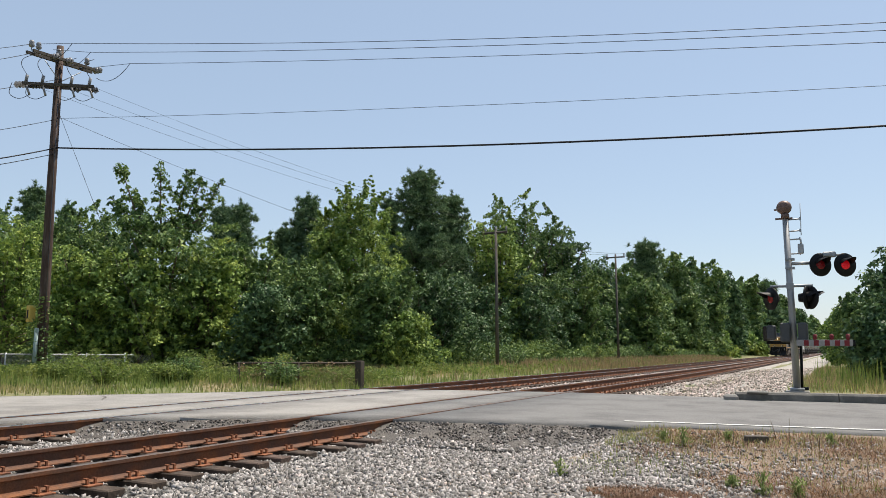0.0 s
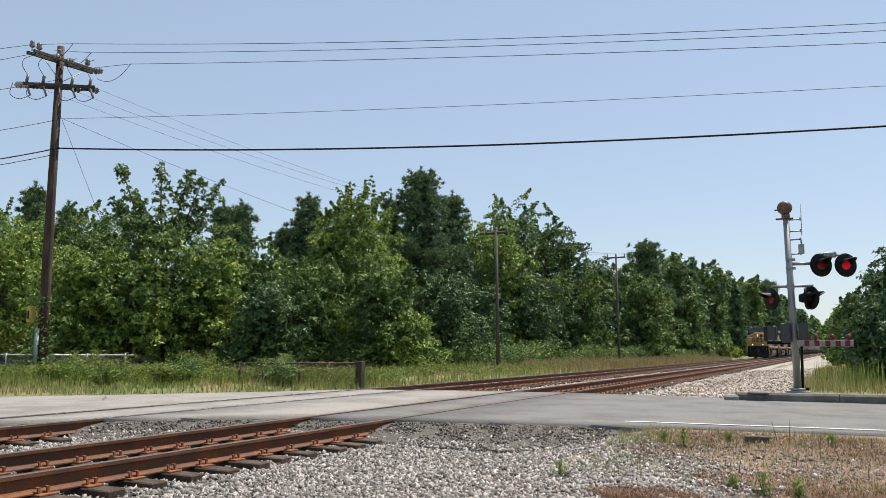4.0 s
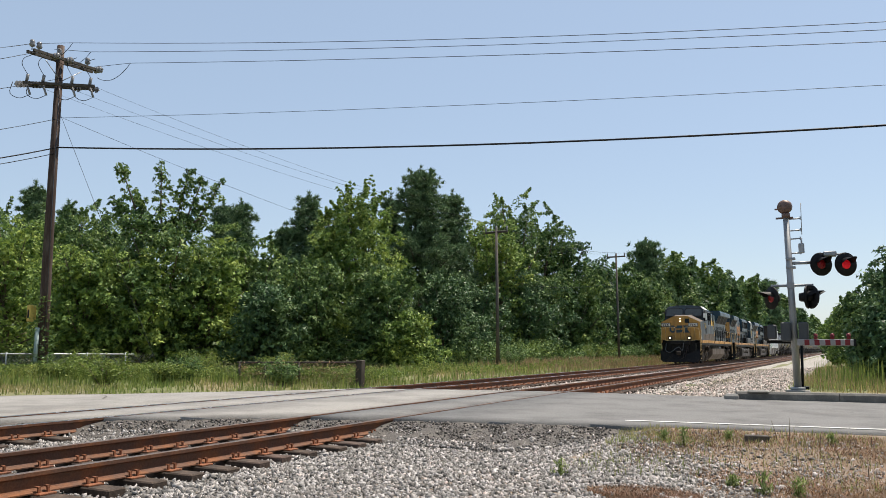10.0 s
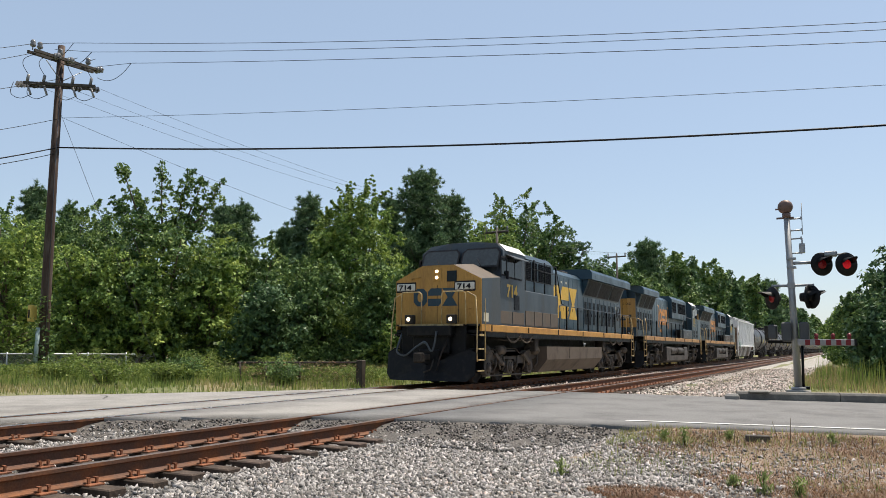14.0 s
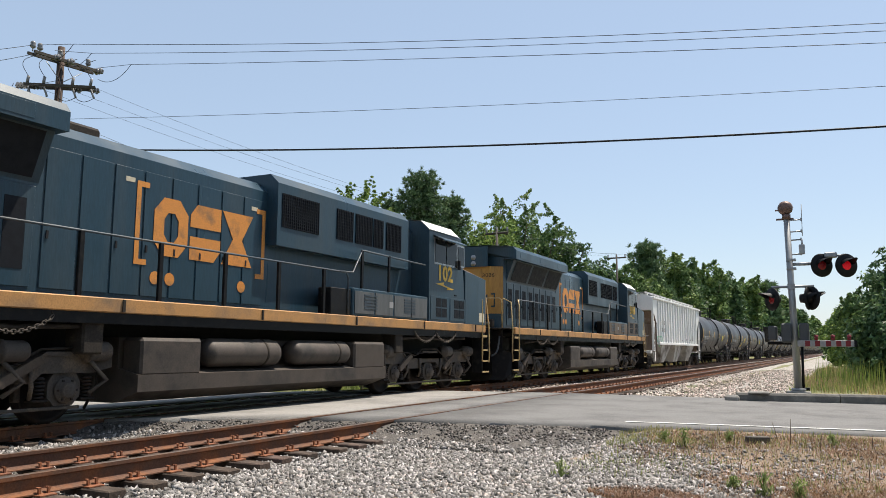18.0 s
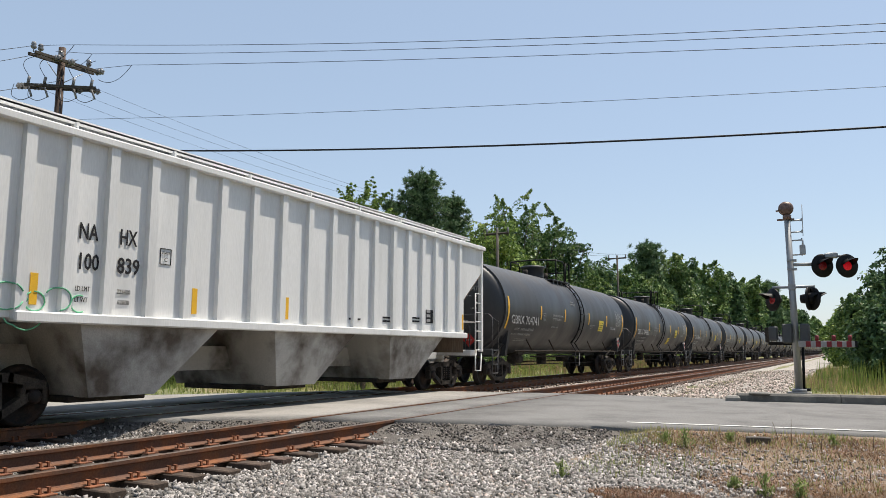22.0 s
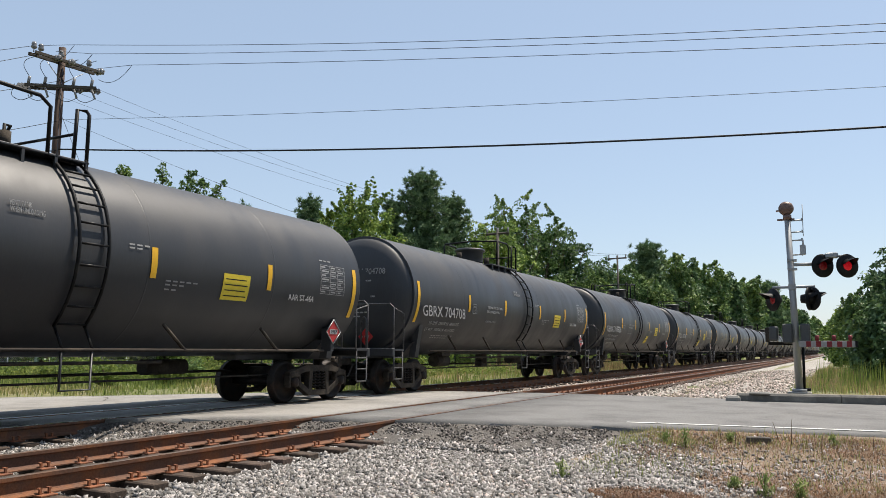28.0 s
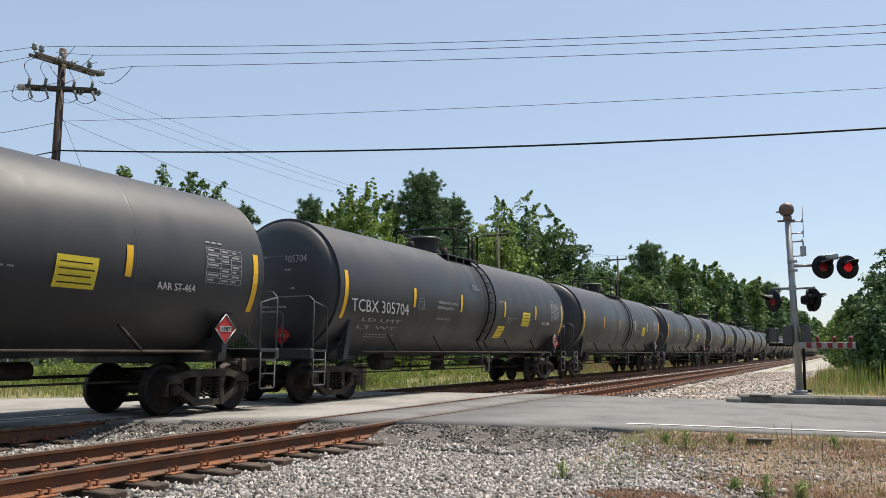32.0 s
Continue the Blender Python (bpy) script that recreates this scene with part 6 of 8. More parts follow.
        while a < L - 1.95:
            d = part("hood_door", Geo().box(s * 0.95, s * 0.968, a, a + 0.66, 1.95, 3.45, 0.006), M[body], hood)
            part("latch", Geo().box(s * 0.968, s * 0.985, a + 0.56, a + 0.6, 2.6, 2.7), M["ink"], d)
            part("slot_vent", Geo().box(s * 0.968, s * 0.975, a + 0.14, a + 0.5, 2.2, 3.25), M["grille"], d, "dark slotted vent")
            a += 0.72
    part("exhaust_stack", Geo().box(-0.45, 0.45, 13.2, 14.2, 4.4, 4.58, 0.05) if style == "new" else Geo().box(-0.5, 0.5, rad_from - 1.4, rad_from - 0.5, 4.5, 4.76, 0.05), M["under"], hood)
    part("horn", Geo().cyl((0.3, 10.4, 4.4), (0.3, 10.4, 4.62 + up * 1.5), 0.03, 8).cyl((0.3, 10.15, 4.64 + up * 1.5), (0.3, 10.6, 4.64 + up * 1.5), 0.06, 10, 0.03), M["under"], hood)
    part("hatch", Geo().box(-0.5, 0.5, 12.2, 13.0, 4.41 + up, 4.47 + up, 0.02), M[body], hood)
    # radiator wings
    r1 = L - 1.15
    wing = [(-1.42, 4.26), (-1.42, 4.56), (-1.32, 4.7), (0, 4.76), (1.32, 4.7), (1.42, 4.56), (1.42, 4.26)]
    cut = 0.5 if style != "new" else 0.12
    tip = [r1 - cut * max(0.0, (abs(x) - 0.55) / 0.87) for x, _ in wing]
    wing[3:4] = [(-0.55, 4.74), (0.55, 4.74)]
    tip[3:4] = [r1, r1]
    n = len(wing)
    g = Geo().add([(x, rad_from, z) for x, z in wing] + [(x, y, z) for (x, z), y in zip(wing, tip)],
                  [(i, i + n, (i + 1) % n + n, (i + 1) % n) for i in range(n)] + [tuple(range(n)), tuple(range(2 * n - 1, n - 1, -1))])
    # middle panel of the end, drawn down to the housing's lower rim
    g.box(-0.55, 0.55, r1 - 0.02, r1 + 0.004, 3.98, 4.7)
    rad = part("radiator_housing", g, M[body], e, "overhanging dark blue radiator housing")
    part("roof_panel", Geo().box(-1.1, 1.1, rad_from + 0.3, r1 - 0.5, 4.72, 4.79, 0.02), M["grille"], rad)
    for s in (-1, 1):
        part("screen_frame", Geo().prism([(s * 0.95, 3.5), (s * 1.24, 4.27), (s * 0.95, 4.27)][::s], "y", rad_from + 0.1, r1 - 0.75), M[body], rad)
        span = (r1 - rad_from - 1.1) / 3
        for k in range(3):
            a = rad_from + 0.25 + k * span
            g = Geo().add([(s * 0.99, a, 3.56), (s * 0.99, a + span - 0.2, 3.56), (s * 1.245, a + span - 0.2, 4.23), (s * 1.245, a, 4.23)], [(0, 1, 2, 3) if s > 0 else (3, 2, 1, 0)])
            part("radiator_grille", g, M["grille"], rad, "black slanted radiator grille")
        for k in range(3):
            a = rad_from + 0.6 + k * (r1 - rad_from - 1.4) / 2.4
            part("housing_plate", Geo().box(s * 1.42, s * 1.426, a, a + 0.75, 4.31, 4.53, 0.003), M[body], rad)
    # rear end
    end = L - 1.3
    plan = [(-0.95, L - 1.62), (-0.95, L - 1.6), (-0.58, end + 0.03), (0.58, end + 0.03), (0.95, L - 1.6), (0.95, L - 1.62)]
    face = part("end_face", Geo().prism(plan, "z", 1.84, 4.0), M["locoyellow"], e, "yellow painted hood end with bevelled corners")
    part("end_lower", Geo().prism([(x * 1.006, y + 0.006) for x, y in plan], "z", 1.84, 2.33), M[body], face)
    for z in (4.1, 4.32):
        part("headlight", Geo().turned([(0.1, -0.02), (0.085, 0.012), (0.0, 0.02)], (-0.02, r1 + 0.012, z), "y", 16), M["chrome"], face, "unlit round headlight")
    part("door_seam", Geo().box(-0.3, -0.288, end + 0.03, end + 0.034, 2.35, 3.9).box(0.3, 0.312, end + 0.03, end + 0.034, 2.35, 3.9), M["under"], face)
    lettering("number", number, 0.2, M["ink"], face, Matrix(((-1, 0, 0, -0.3), (0, 0, 1, end + 0.034), (0, 1, 0, 3.62), (0, 0, 0, 1))), "dark numerals", 0.5)
    for k in range(3):
        part("emblem", Geo().box(-0.5 + k * 0.32, -0.22 + k * 0.32, end + 0.03, end + 0.037, 2.72, 3.0), M["locoblue"], face, "plain dark blue painted shape")
    part("emblem_bracket", Geo().box(-0.78, -0.73, end + 0.03, end + 0.036, 2.55, 3.05).box(-0.73, -0.64, end + 0.03, end + 0.036, 2.99, 3.05).box(-0.73, -0.64, end + 0.03, end + 0.036, 2.55, 2.61), M["locoblue"], face)
    part("door_recess", Geo().box(-0.08, 0.22, end + 0.03, end + 0.036, 3.32, 3.62), M["under"], face)
    part("bell_dome", Geo().turned([(0.0, 0.1), (0.06, 0.08), (0.1, 0.0), (0.0, 0.0)], (0.07, end + 0.06, 3.38), "z", 14), M["chrome"], face)
    # side emblem
    for s in (-1, 1):
        if style == "new":
            emblem(e, s * 0.972, s, 10.1 if s > 0 else 13.6, 2.35, 1.15, "gold")
        else:
            emblem(e, s * 0.972, s, 12.4 if s > 0 else 15.1, 2.68, 0.87, "amber")
            put = side_right if s > 0 else side_left
            for y0, flip in ((12.0, 1), (15.5, -1)):
                yy, d = (y0, flip) if s > 0 else (y0, -flip)
                d = -d if s < 0 else d
                q = [(0, 0), (0.28, 0), (0.28, 0.1), (0.1, 0.1), (0.1, 1.4), (0.28, 1.4), (0.28, 1.5), (0, 1.5)]
                part("bracket_mark", Geo().prism([(u * d * (1 if s > 0 else -1) * (1 if s > 0 else 1), w) for u, w in q], "z", 0, 0.006), M["amber"], e, "orange painted bracket", put(s * 0.972, yy, 2.48))
            for dy in (0.3, 0.65, 2.6):
                part("dot_mark", Geo().prism([(0.12 * math.cos(k * math.pi / 9), 0.12 * math.sin(k * math.pi / 9)) for k in range(18)], "z", 0, 0.005), M["amber"], e, "orange painted dot", put(s * 0.972, (12.2 + dy) if s > 0 else (15.3 - dy), 2.28))
    # fuel tank and air reservoirs
    if style == "new":
        tank = [(-1.12, 0.26), (-1.5, 0.74), (-1.5, 1.24), (1.5, 1.24), (1.5, 0.74), (1.12, 0.26)]
    else:
        tank = [(-0.95, 0.26), (-1.48, 0.45), (-1.48, 0.72), (-1.02, 0.82), (-1.02, 1.3), (1.02, 1.3), (1.02, 0.82), (1.48, 0.72), (1.48, 0.45), (0.95, 0.26)]
    ft = part("fuel_tank", Geo().prism(tank, "y", 7.75, 15.75), M["fueltank" if style == "new" else "tankgrey"], e, "dusty brown fuel tank" if style == "new" else "grimy dark grey fuel tank")
    for s in (-1, 1):
        if style == "new":
            part("tank_seam", Geo().box(s * 1.49, s * 1.508, 10.6, 10.64, 0.76, 1.22), M["under"], ft)
            part("filler", Geo().cyl((s * 1.45, 12.9, 1.22), (s * 1.5, 12.9, 1.36), 0.05, 8), M["galv"], ft)
        else:
            for a, b in ((9.3, 11.5), (11.9, 14.1)):
                g = Geo().turned([(0.0, a), (0.15, a + 0.03), (0.24, a + 0.12), (0.25, a + 0.2), (0.25, b - 0.2), (0.24, b - 0.12), (0.15, b - 0.03), (0.0, b)], (s * 1.26, 0, 1.06), "y", 20)
                r = part("air_reservoir", g, M["tankgrey"], e, "round-ended grey air reservoir")
                part("strap", Geo().turned([(0.252, a + 0.5), (0.262, a + 0.51), (0.262, a + 0.56), (0.252, a + 0.57)], (s * 1.26, 0, 1.06), "y", 20), M["under"], r)
            part("tank_end_box", Geo().box(s * 1.05, s * 1.48, 7.8, 9.2, 0.7, 1.3, 0.04), M["tankgrey"], e)
            part("tank_end_box", Geo().box(s * 1.05, s * 1.48, 14.3, 15.7, 0.7, 1.3, 0.04), M["tankgrey"], e)
        for y in (6.9, 16.6):
            part("valve_box", Geo().box(s * 1.0, s * 1.4, y - 0.2, y + 0.2, 1.05, 1.5, 0.03), M["under"], e)
    for y in (4.7, 18.85):
        engine_truck(e, y)
    # pilot, plough, steps, hand rails
    for y0, s in ((0.0, 1), (L, -1)):
        coupler(e, y0, s)
        part("pilot_sheet", Geo().box(-1.1, 1.1, y0 + s * 1.1, y0 + s * 1.18, 0.45, 1.78, 0.02), M["black"], e, "black pilot sheet")
        part("coupler_pocket", Geo().box(-0.34, 0.34, y0 + s * 0.72, y0 + s * 1.12, 0.62, 1.12, 0.05), M["black"], e)
        part("anticlimber", Geo().box(-0.75, 0.75, y0 + s * 0.72, y0 + s * 1.12, 1.44, 1.76, 0.03), M["black"], e)
        g = Geo()
        for sx in (-1, 1):
            for d, order in ((0.0, (0, 1, 2, 3, 4, 5)), (0.05, (5, 4, 3, 2, 1, 0))):
                g.add([(0, y0 + s * (0.42 + d), 0.14), (sx * 1.3, y0 + s * (0.72 + d), 0.14), (sx * 1.5, y0 + s * (0.85 + d), 0.34), (sx * 1.5, y0 + s * (0.95 + d), 1.02), (sx * 1.3, y0 + s * (0.92 + d), 1.12), (0, y0 + s * (0.62 + d), 0.62 if sx else 0.7)], [order])
        part("snow_plough", g, M["black"], e, "black V-shaped snow plough")
        for sx in (-1, 1):
            x = sx * 1.3
            # stair well with four treads
            g = Geo().box(sx * 1.16, sx * 1.48, y0 + s * 1.62, y0 + s * 1.68, 0.42, 1.84, 0.01)
            part("stair_side", g, M["black"], e)
            for k in range(4):
                t = part("step", Geo().box(sx * 1.14, sx * 1.48, y0 + s * (1.12 + 0.05 * k), y0 + s * 1.62, 0.44 + k * 0.34, 0.475 + k * 0.34, 0.01), M["black"], e)
                part("step_edge", Geo().box(sx * 1.46, sx * 1.495, y0 + s * (1.12 + 0.05 * k), y0 + s * 1.62, 0.435 + k * 0.34, 0.48 + k * 0.34), M["handrail"], t, "worn yellow step edge")
            part("corner_rail", Geo().tube([(sx * 1.48, y0 + s * 1.1, 0.75), (sx * 1.48, y0 + s * 1.05, 1.0), (sx * 1.48, y0 + s * 1.1, 1.8), (sx * 1.4, y0 + s * 1.15, 2.7), (sx * 1.1, y0 + s * 1.15, 2.85)], 0.022, 6), M["handrail"], e, "yellow hand rail")
            part("corner_rail", Geo().tube([(sx * 1.5, y0 + s * 1.68, 0.8), (sx * 1.5, y0 + s * 1.68, 2.6), (sx * 1.42, y0 + s * 1.8, 2.82)], 0.022, 6), M["handrail"], e, "yellow hand rail")
            part("platform_rail", Geo().tube([(sx * 0.35, y0 + s * 0.95, 1.8), (sx * 0.35, y0 + s * 0.95, 2.78), (sx * 0.42, y0 + s * 0.95, 2.85), (sx * 1.05, y0 + s * 1.0, 2.85), (sx * 1.1, y0 + s * 1.05, 2.78), (sx * 1.12, y0 + s * 1.05, 1.8)], 0.022, 6), M["handrail"], e, "yellow hand rail")
            g = Geo().box(sx * 0.72 - 0.14, sx * 0.72 + 0.14, y0 + s * 0.78, y0 + s * 1.02, 1.84, 2.12, 0.02)
            d = part("ditch_light", g, M["under"], e)
            lit = s > 0 and style == "new"
            part("lens", Geo().turned([(0.0, -0.012 * s), (0.06, -0.008 * s), (0.065, 0.0)], (sx * 0.72, y0 + s * 0.775, 1.98), "y", 16), M["lamp" if lit else "chrome"], d)
        part("air_hose", Geo().tube(bent([(-1.05, y0 + s * 0.98, 1.5), (-1.05, y0 + s * 0.66, 1.05), (-0.7, y0 + s * 0.55, 0.92), (-0.3, y0 + s * 0.55, 1.2), (0.0, y0 + s * 0.55, 1.3), (0.2, y0 + s * 0.58, 1.05), (0.3, y0 + s * 0.7, 1.55)]), 0.03, 7), M["locogrey"], e, "grey looped air hose")
        part("air_hose", Geo().tube(bent([(0.55, y0 + s * 0.98, 1.4), (0.5, y0 + s * 0.6, 0.95), (0.4, y0 + s * 0.5, 0.45)]), 0.03, 7), M["wheel"], e)
        part("platform", Geo().box(-1.1, 1.1, y0 + s * 0.9, y0 + s * 1.4, 1.74, 1.82, 0.01), M["black"], e)
        part("platform_edge", Geo().box(-1.1, 1.1, y0 + s * 0.89, y0 + s * 0.9, 1.76, 1.82), M["handrail"], e, "yellow platform edge")
    for s in (-1, 1):
        a0, a1 = 9.5, L - 1.75
        rail = part("walkway_rail", Geo().tube([(s * 1.45, a0, 1.82), (s * 1.45, a0, 2.7), (s * 1.45, a0 + 0.1, 2.82), (s * 1.45, a1 - 0.1, 2.82), (s * 1.45, a1, 2.7), (s * 1.45, a1 + 0.2, 1.9)], 0.02, 6), M["locogrey"], e,
                    "thin side hand rail")
        y = a0 + 1.0
        while y < a1 - 0.3:
            part("stanchion", Geo().box(s * 1.42, s * 1.475, y - 0.045, y + 0.045, 1.6, 2.82, 0.008), M["black"], rail)
            y += 1.62
        if style != "new":
            part("raised_rail", Geo().tube([(s * 1.45, 9.9, 2.82), (s * 1.45, 9.3, 2.84), (s * 1.45, 8.9, 3.4), (s * 1.45, 5.6, 3.36)], 0.022, 6), M["locogrey"], e)
            for y in (8.9, 7.6):
                part("stanchion", Geo().box(s * 1.43, s * 1.47, y - 0.04, y + 0.04, 2.5, 3.4), M["black"], e)
            part("cable_box", Geo().box(s * 1.1, s * 1.44, 9.35, 10.2, 1.84, 2.45, 0.02), M["black"], e)
        if style == "new":
            hw = part("hand_wheel", Geo().tube([(s * 1.06, 20.95 + 0.36 * math.cos(k * math.pi / 12), 2.9 + 0.36 * math.sin(k * math.pi / 12)) for k in range(25)], 0.018, 6), M["tankgrey"], e, "round hand brake wheel")
            g = Geo().cyl((s * 0.95, 20.95, 2.9), (s * 1.08, 20.95, 2.9), 0.06, 10)
            for k in range(4):
                g.tube([(s * 1.06, 20.95, 2.9), (s * 1.06, 20.95 + 0.36 * math.cos(k * 1.571 + 0.5), 2.9 + 0.36 * math.sin(k * 1.571 + 0.5))], 0.012, 5)
            part("spokes", g, M["tankgrey"], hw)
            part("brake_plate", Geo().box(s * 0.968, s * 0.98, 20.5, 21.5, 1.95, 3.4, 0.006), M[body], e)
            part("pale_patch", Geo().box(s * 0.98, s * 0.986, 20.6, 20.85, 3.1, 3.28), M["cream"], e, "pale notice plate")
            g = Geo()
            for z in (3.55, 4.0, 4.3):
                g.tube([(s * 1.42, 5.6, z), (s * 1.42, 9.2, z)], 0.018, 6)
            g.tube([(s * 1.42, 9.2, 4.35), (s * 1.42, 9.9, 2.9), (s * 1.45, 10.6, 2.8)], 0.02, 6)
            for y in (5.6, 6.6, 7.8, 9.2):
                g.box(s * 1.40, s * 1.44, y - 0.03, y + 0.03, 3.15, 4.35)
            part("upper_rail", g, M["black"], e)
    lift(e)
    return e


lead = engine("714", "new", 14.6, "dark blue and grey freight engine with a yellow nose, headlights lit")
second = engine("102", "blue", 17.3, "dark blue freight engine, cab to the rear, orange side emblem")
third = engine("3086", "blue", 15.8, "weathered dark blue freight engine with yellow hood end")
for ob, y0, turn in ((lead, -44.25, 0), (second, 3.3, 180), (third, 26.8, 180)):
    TRAIN.append((ob, y0, turn))


def hopper_car():
    L = 19.1
    car = thing("hopper_car", "pale grey ribbed covered hopper car with black numerals", "hopper car", "cars of the freight train")
    W, zb, zt = 1.70, 1.62, 4.52
    # side sheets with sloped end sheets; the open triangles at the ends show the slope sheet behind
    side = [(1.8, zb), (1.8, 2.9), (0.8, 3.7), (0.8, zt), (L - 0.8, zt), (L - 0.8, 3.7), (L - 2.15, 2.75), (L - 2.15, zb)]
    part("body", Geo().prism(side, "x", -W, W), M["hopper"], car, "smooth pale grey hopper body")
    roof = [(-W, zt), (-1.2, zt + 0.17), (0, zt + 0.26), (1.2, zt + 0.17), (W, zt)]
    part("roof", Geo().prism(roof, "y", 0.75, L - 0.75), M["hopper"], car)
    for y in np.interp(range(18), [0, 2, 5, 12, 17], [2.18, 3.66, 6.2, 12.6, 16.57]):
        for s in (-1, 1):
            z0 = zb
            part("rib", Geo().prism([(s * W, y - 0.1), (s * (W + 0.085), y - 0.088), (s * (W + 0.085), y + 0.088), (s * W, y + 0.1)], "z", z0, zt - 0.05), M["hopper"], car)
    for s in (-1, 1):
        part("top_chord", Geo().box(s * (W - 0.03), s * (W + 0.12), 0.7, L - 0.7, zt - 0.1, zt + 0.03, 0.02), M["hopper"], car)
        part("side_sill", Geo().box(s * (W - 0.05), s * (W + 0.12), 2.1, L - 2.1, zb - 0.06, zb + 0.1, 0.02), M["hopper"], car)
        for y, d in ((0.72, 1), (L - 0.72, -1)):
            part("corner_post", Geo().box(s * (W - 0.1), s * (W + 0.02), y - d * 0.02, y + d * 0.12, 1.15, zt, 0.01), M["hopper"], car)
            g = Geo().tube([(s * (W - 0.02), y + d * 0.5, 1.1), (s * (W - 0.02), y + d * 0.5, 3.0)], 0.022, 6)
            for k in range(7):
                g.tube([(s * (W - 0.02), y + d * 0.05, 1.2 + k * 0.3), (s * (W - 0.02), y + d * 0.5, 1.2 + k * 0.3)], 0.018, 6)
            g.tube([(s * (W - 0.02), y + d * 0.05, 1.1), (s * (W - 0.02), y + d * 0.1, 0.55), (s * (W - 0.02), y + d * 0.5, 0.55), (s * (W - 0.02), y + d * 0.5, 1.1)], 0.022, 6)
            part("corner_ladder", g, M["hopper"], car)
    # end frames
    for y, d in ((0.72, 1), (L - 0.72, -1)):
        part("end_sheet", Geo().box(-W, W, y, y + d * 0.04, 3.7, zt, 0.01), M["hopper"], car, "pale grey end sheet")
        part("slope_sheet", Geo().add([(x, yy, z - 0.012) for x, yy, z in ((-W, y + d * 0.07, 3.68), (W, y + d * 0.07, 3.68), (W, y + d * (1.07 if d > 0 else 1.42), 2.89 if d > 0 else 2.74), (-W, y + d * (1.07 if d > 0 else 1.42), 2.89 if d > 0 else 2.74))], [(0, 1, 2, 3) if d > 0 else (3, 2, 1, 0)]), M["slopegrime"], car, "rust-stained slope sheet")
        part("end_wall", Geo().box(-W + 0.02, W - 0.02, y + d * (1.06 if d > 0 else 1.41), y + d * (1.075 if d > 0 else 1.425), zb - 0.5, 2.88 if d > 0 else 2.73), M["slopegrime"], car, "grimy rust-stained end wall")
        g = Geo().box(-1.5, 1.5, y - d * 0.02, y + d * 0.5, 1.02, 1.2, 0.02).box(-0.3, 0.3, y - d * 0.02, y + d * 2.2, 0.9, 1.2, 0.02)
        part("end_platform", g, M["hopper"], car)
        g = Geo()
        for x in (-0.9, 0.9):
            g.box(x - 0.05, x + 0.05, y, y + d * 0.06, 1.2, 3.2)
        g.tube([(-1.4, y - d * 0.03, 2.1), (1.4, y - d * 0.03, 2.1)], 0.02, 6)
        part("end_post", g, M["hopper"], car)
        part("running_board", Geo().box(-0.9, 0.9, y - d * 0.25, y + d * 0.4, zt + 0.28, zt + 0.31, 0.005), M["galv"], car, "metal end running board")
        coupler(car, 0.0 if d > 0 else L, d)
    for s in (-1, 1):
        g = Geo().box(s * 0.75, s * 1.25, 0.7, L - 0.7, zt + 0.30, zt + 0.33)
        part("roof_walk", g, M["galv"], car, "galvanised roof walkway")
        part("walk_edge", Geo().box(s * 1.22, s * 1.25, 0.7, L - 0.7, zt + 0.26, zt + 0.36), M["hopper"], car)
        for y in np.linspace(1.2, L - 1.2, 9):
            part("walk_bracket", Geo().box(s * 1.15, s * 1.3, y - 0.02, y + 0.02, zt + 0.05, zt + 0.3), M["hopper"], car)
    for y in np.linspace(2.6, L - 2.6, 5):
        part("hatch", Geo().box(-0.45, 0.45, y - 0.9, y + 0.9, zt + 0.2, zt + 0.34, 0.04), M["hopper"], car)
    # four discharge bays
    for y0, y1 in ((3.25, 6.3), (7.9, 10.95), (12.55, 15.6)):
        ym = (y0 + y1) / 2
        vs = [(x, y, zb - 0.02) for x, y in ((-W, y0), (W, y0), (W, y1), (-W, y1))] + [(x, y, 0.42) for x, y in ((-1.42, y0 + 0.45), (1.42, y0 + 0.45), (1.42, y1 - 1.25), (-1.42, y1 - 1.25))]
        b = part("discharge_bay", Geo().add(vs, [(4, 5, 1, 0), (5, 6, 2, 1), (6, 7, 3, 2), (7, 4, 0, 3), (7, 6, 5, 4)]), M["hopperlow"], car, "grimy sloped discharge bay")
        part("outlet_gate", Geo().box(-1.1, 1.1, y0 + 0.35, y1 - 1.15, 0.33, 0.44, 0.02).box(-1.12, 1.12, y0 + 0.4, y1 - 1.2, 0.6, 0.66, 0.01), M["under"], b)
    part("centre_sill", Geo().box(-0.28, 0.28, 0.7, L - 0.7, 0.76, 1.25), M["hopperlow"], car)
    for s, put in ((1, side_right), (-1, side_left)):
        lettering("sill_mark", "NAHX 100839", 0.15, M["ink"], car, put(s * 0.285, 10.95 if s > 0 else 12.1, 0.92), "black stencilled mark", 1.15)
    for y in (2.1, L - 2.1):
        freight_truck(car, y)
    # marks
    for s, put in ((1, side_right), (-1, side_left)):
        x = s * (W + 0.012)
        lay = lambda u: u if s > 0 else L - u
        for words, u, z, k, w in (("NA", 3.11, 2.88, 0.36, 0.36), ("HX", 3.88, 2.88, 0.36, 0.36), ("100", 3.1, 2.41, 0.36, 0.41), ("839", 3.86, 2.41, 0.36, 0.45)):
            lettering("reporting_mark", words, k, M["ink"], car, put(x, lay(u), z), "black stencilled mark", w, 0.006)
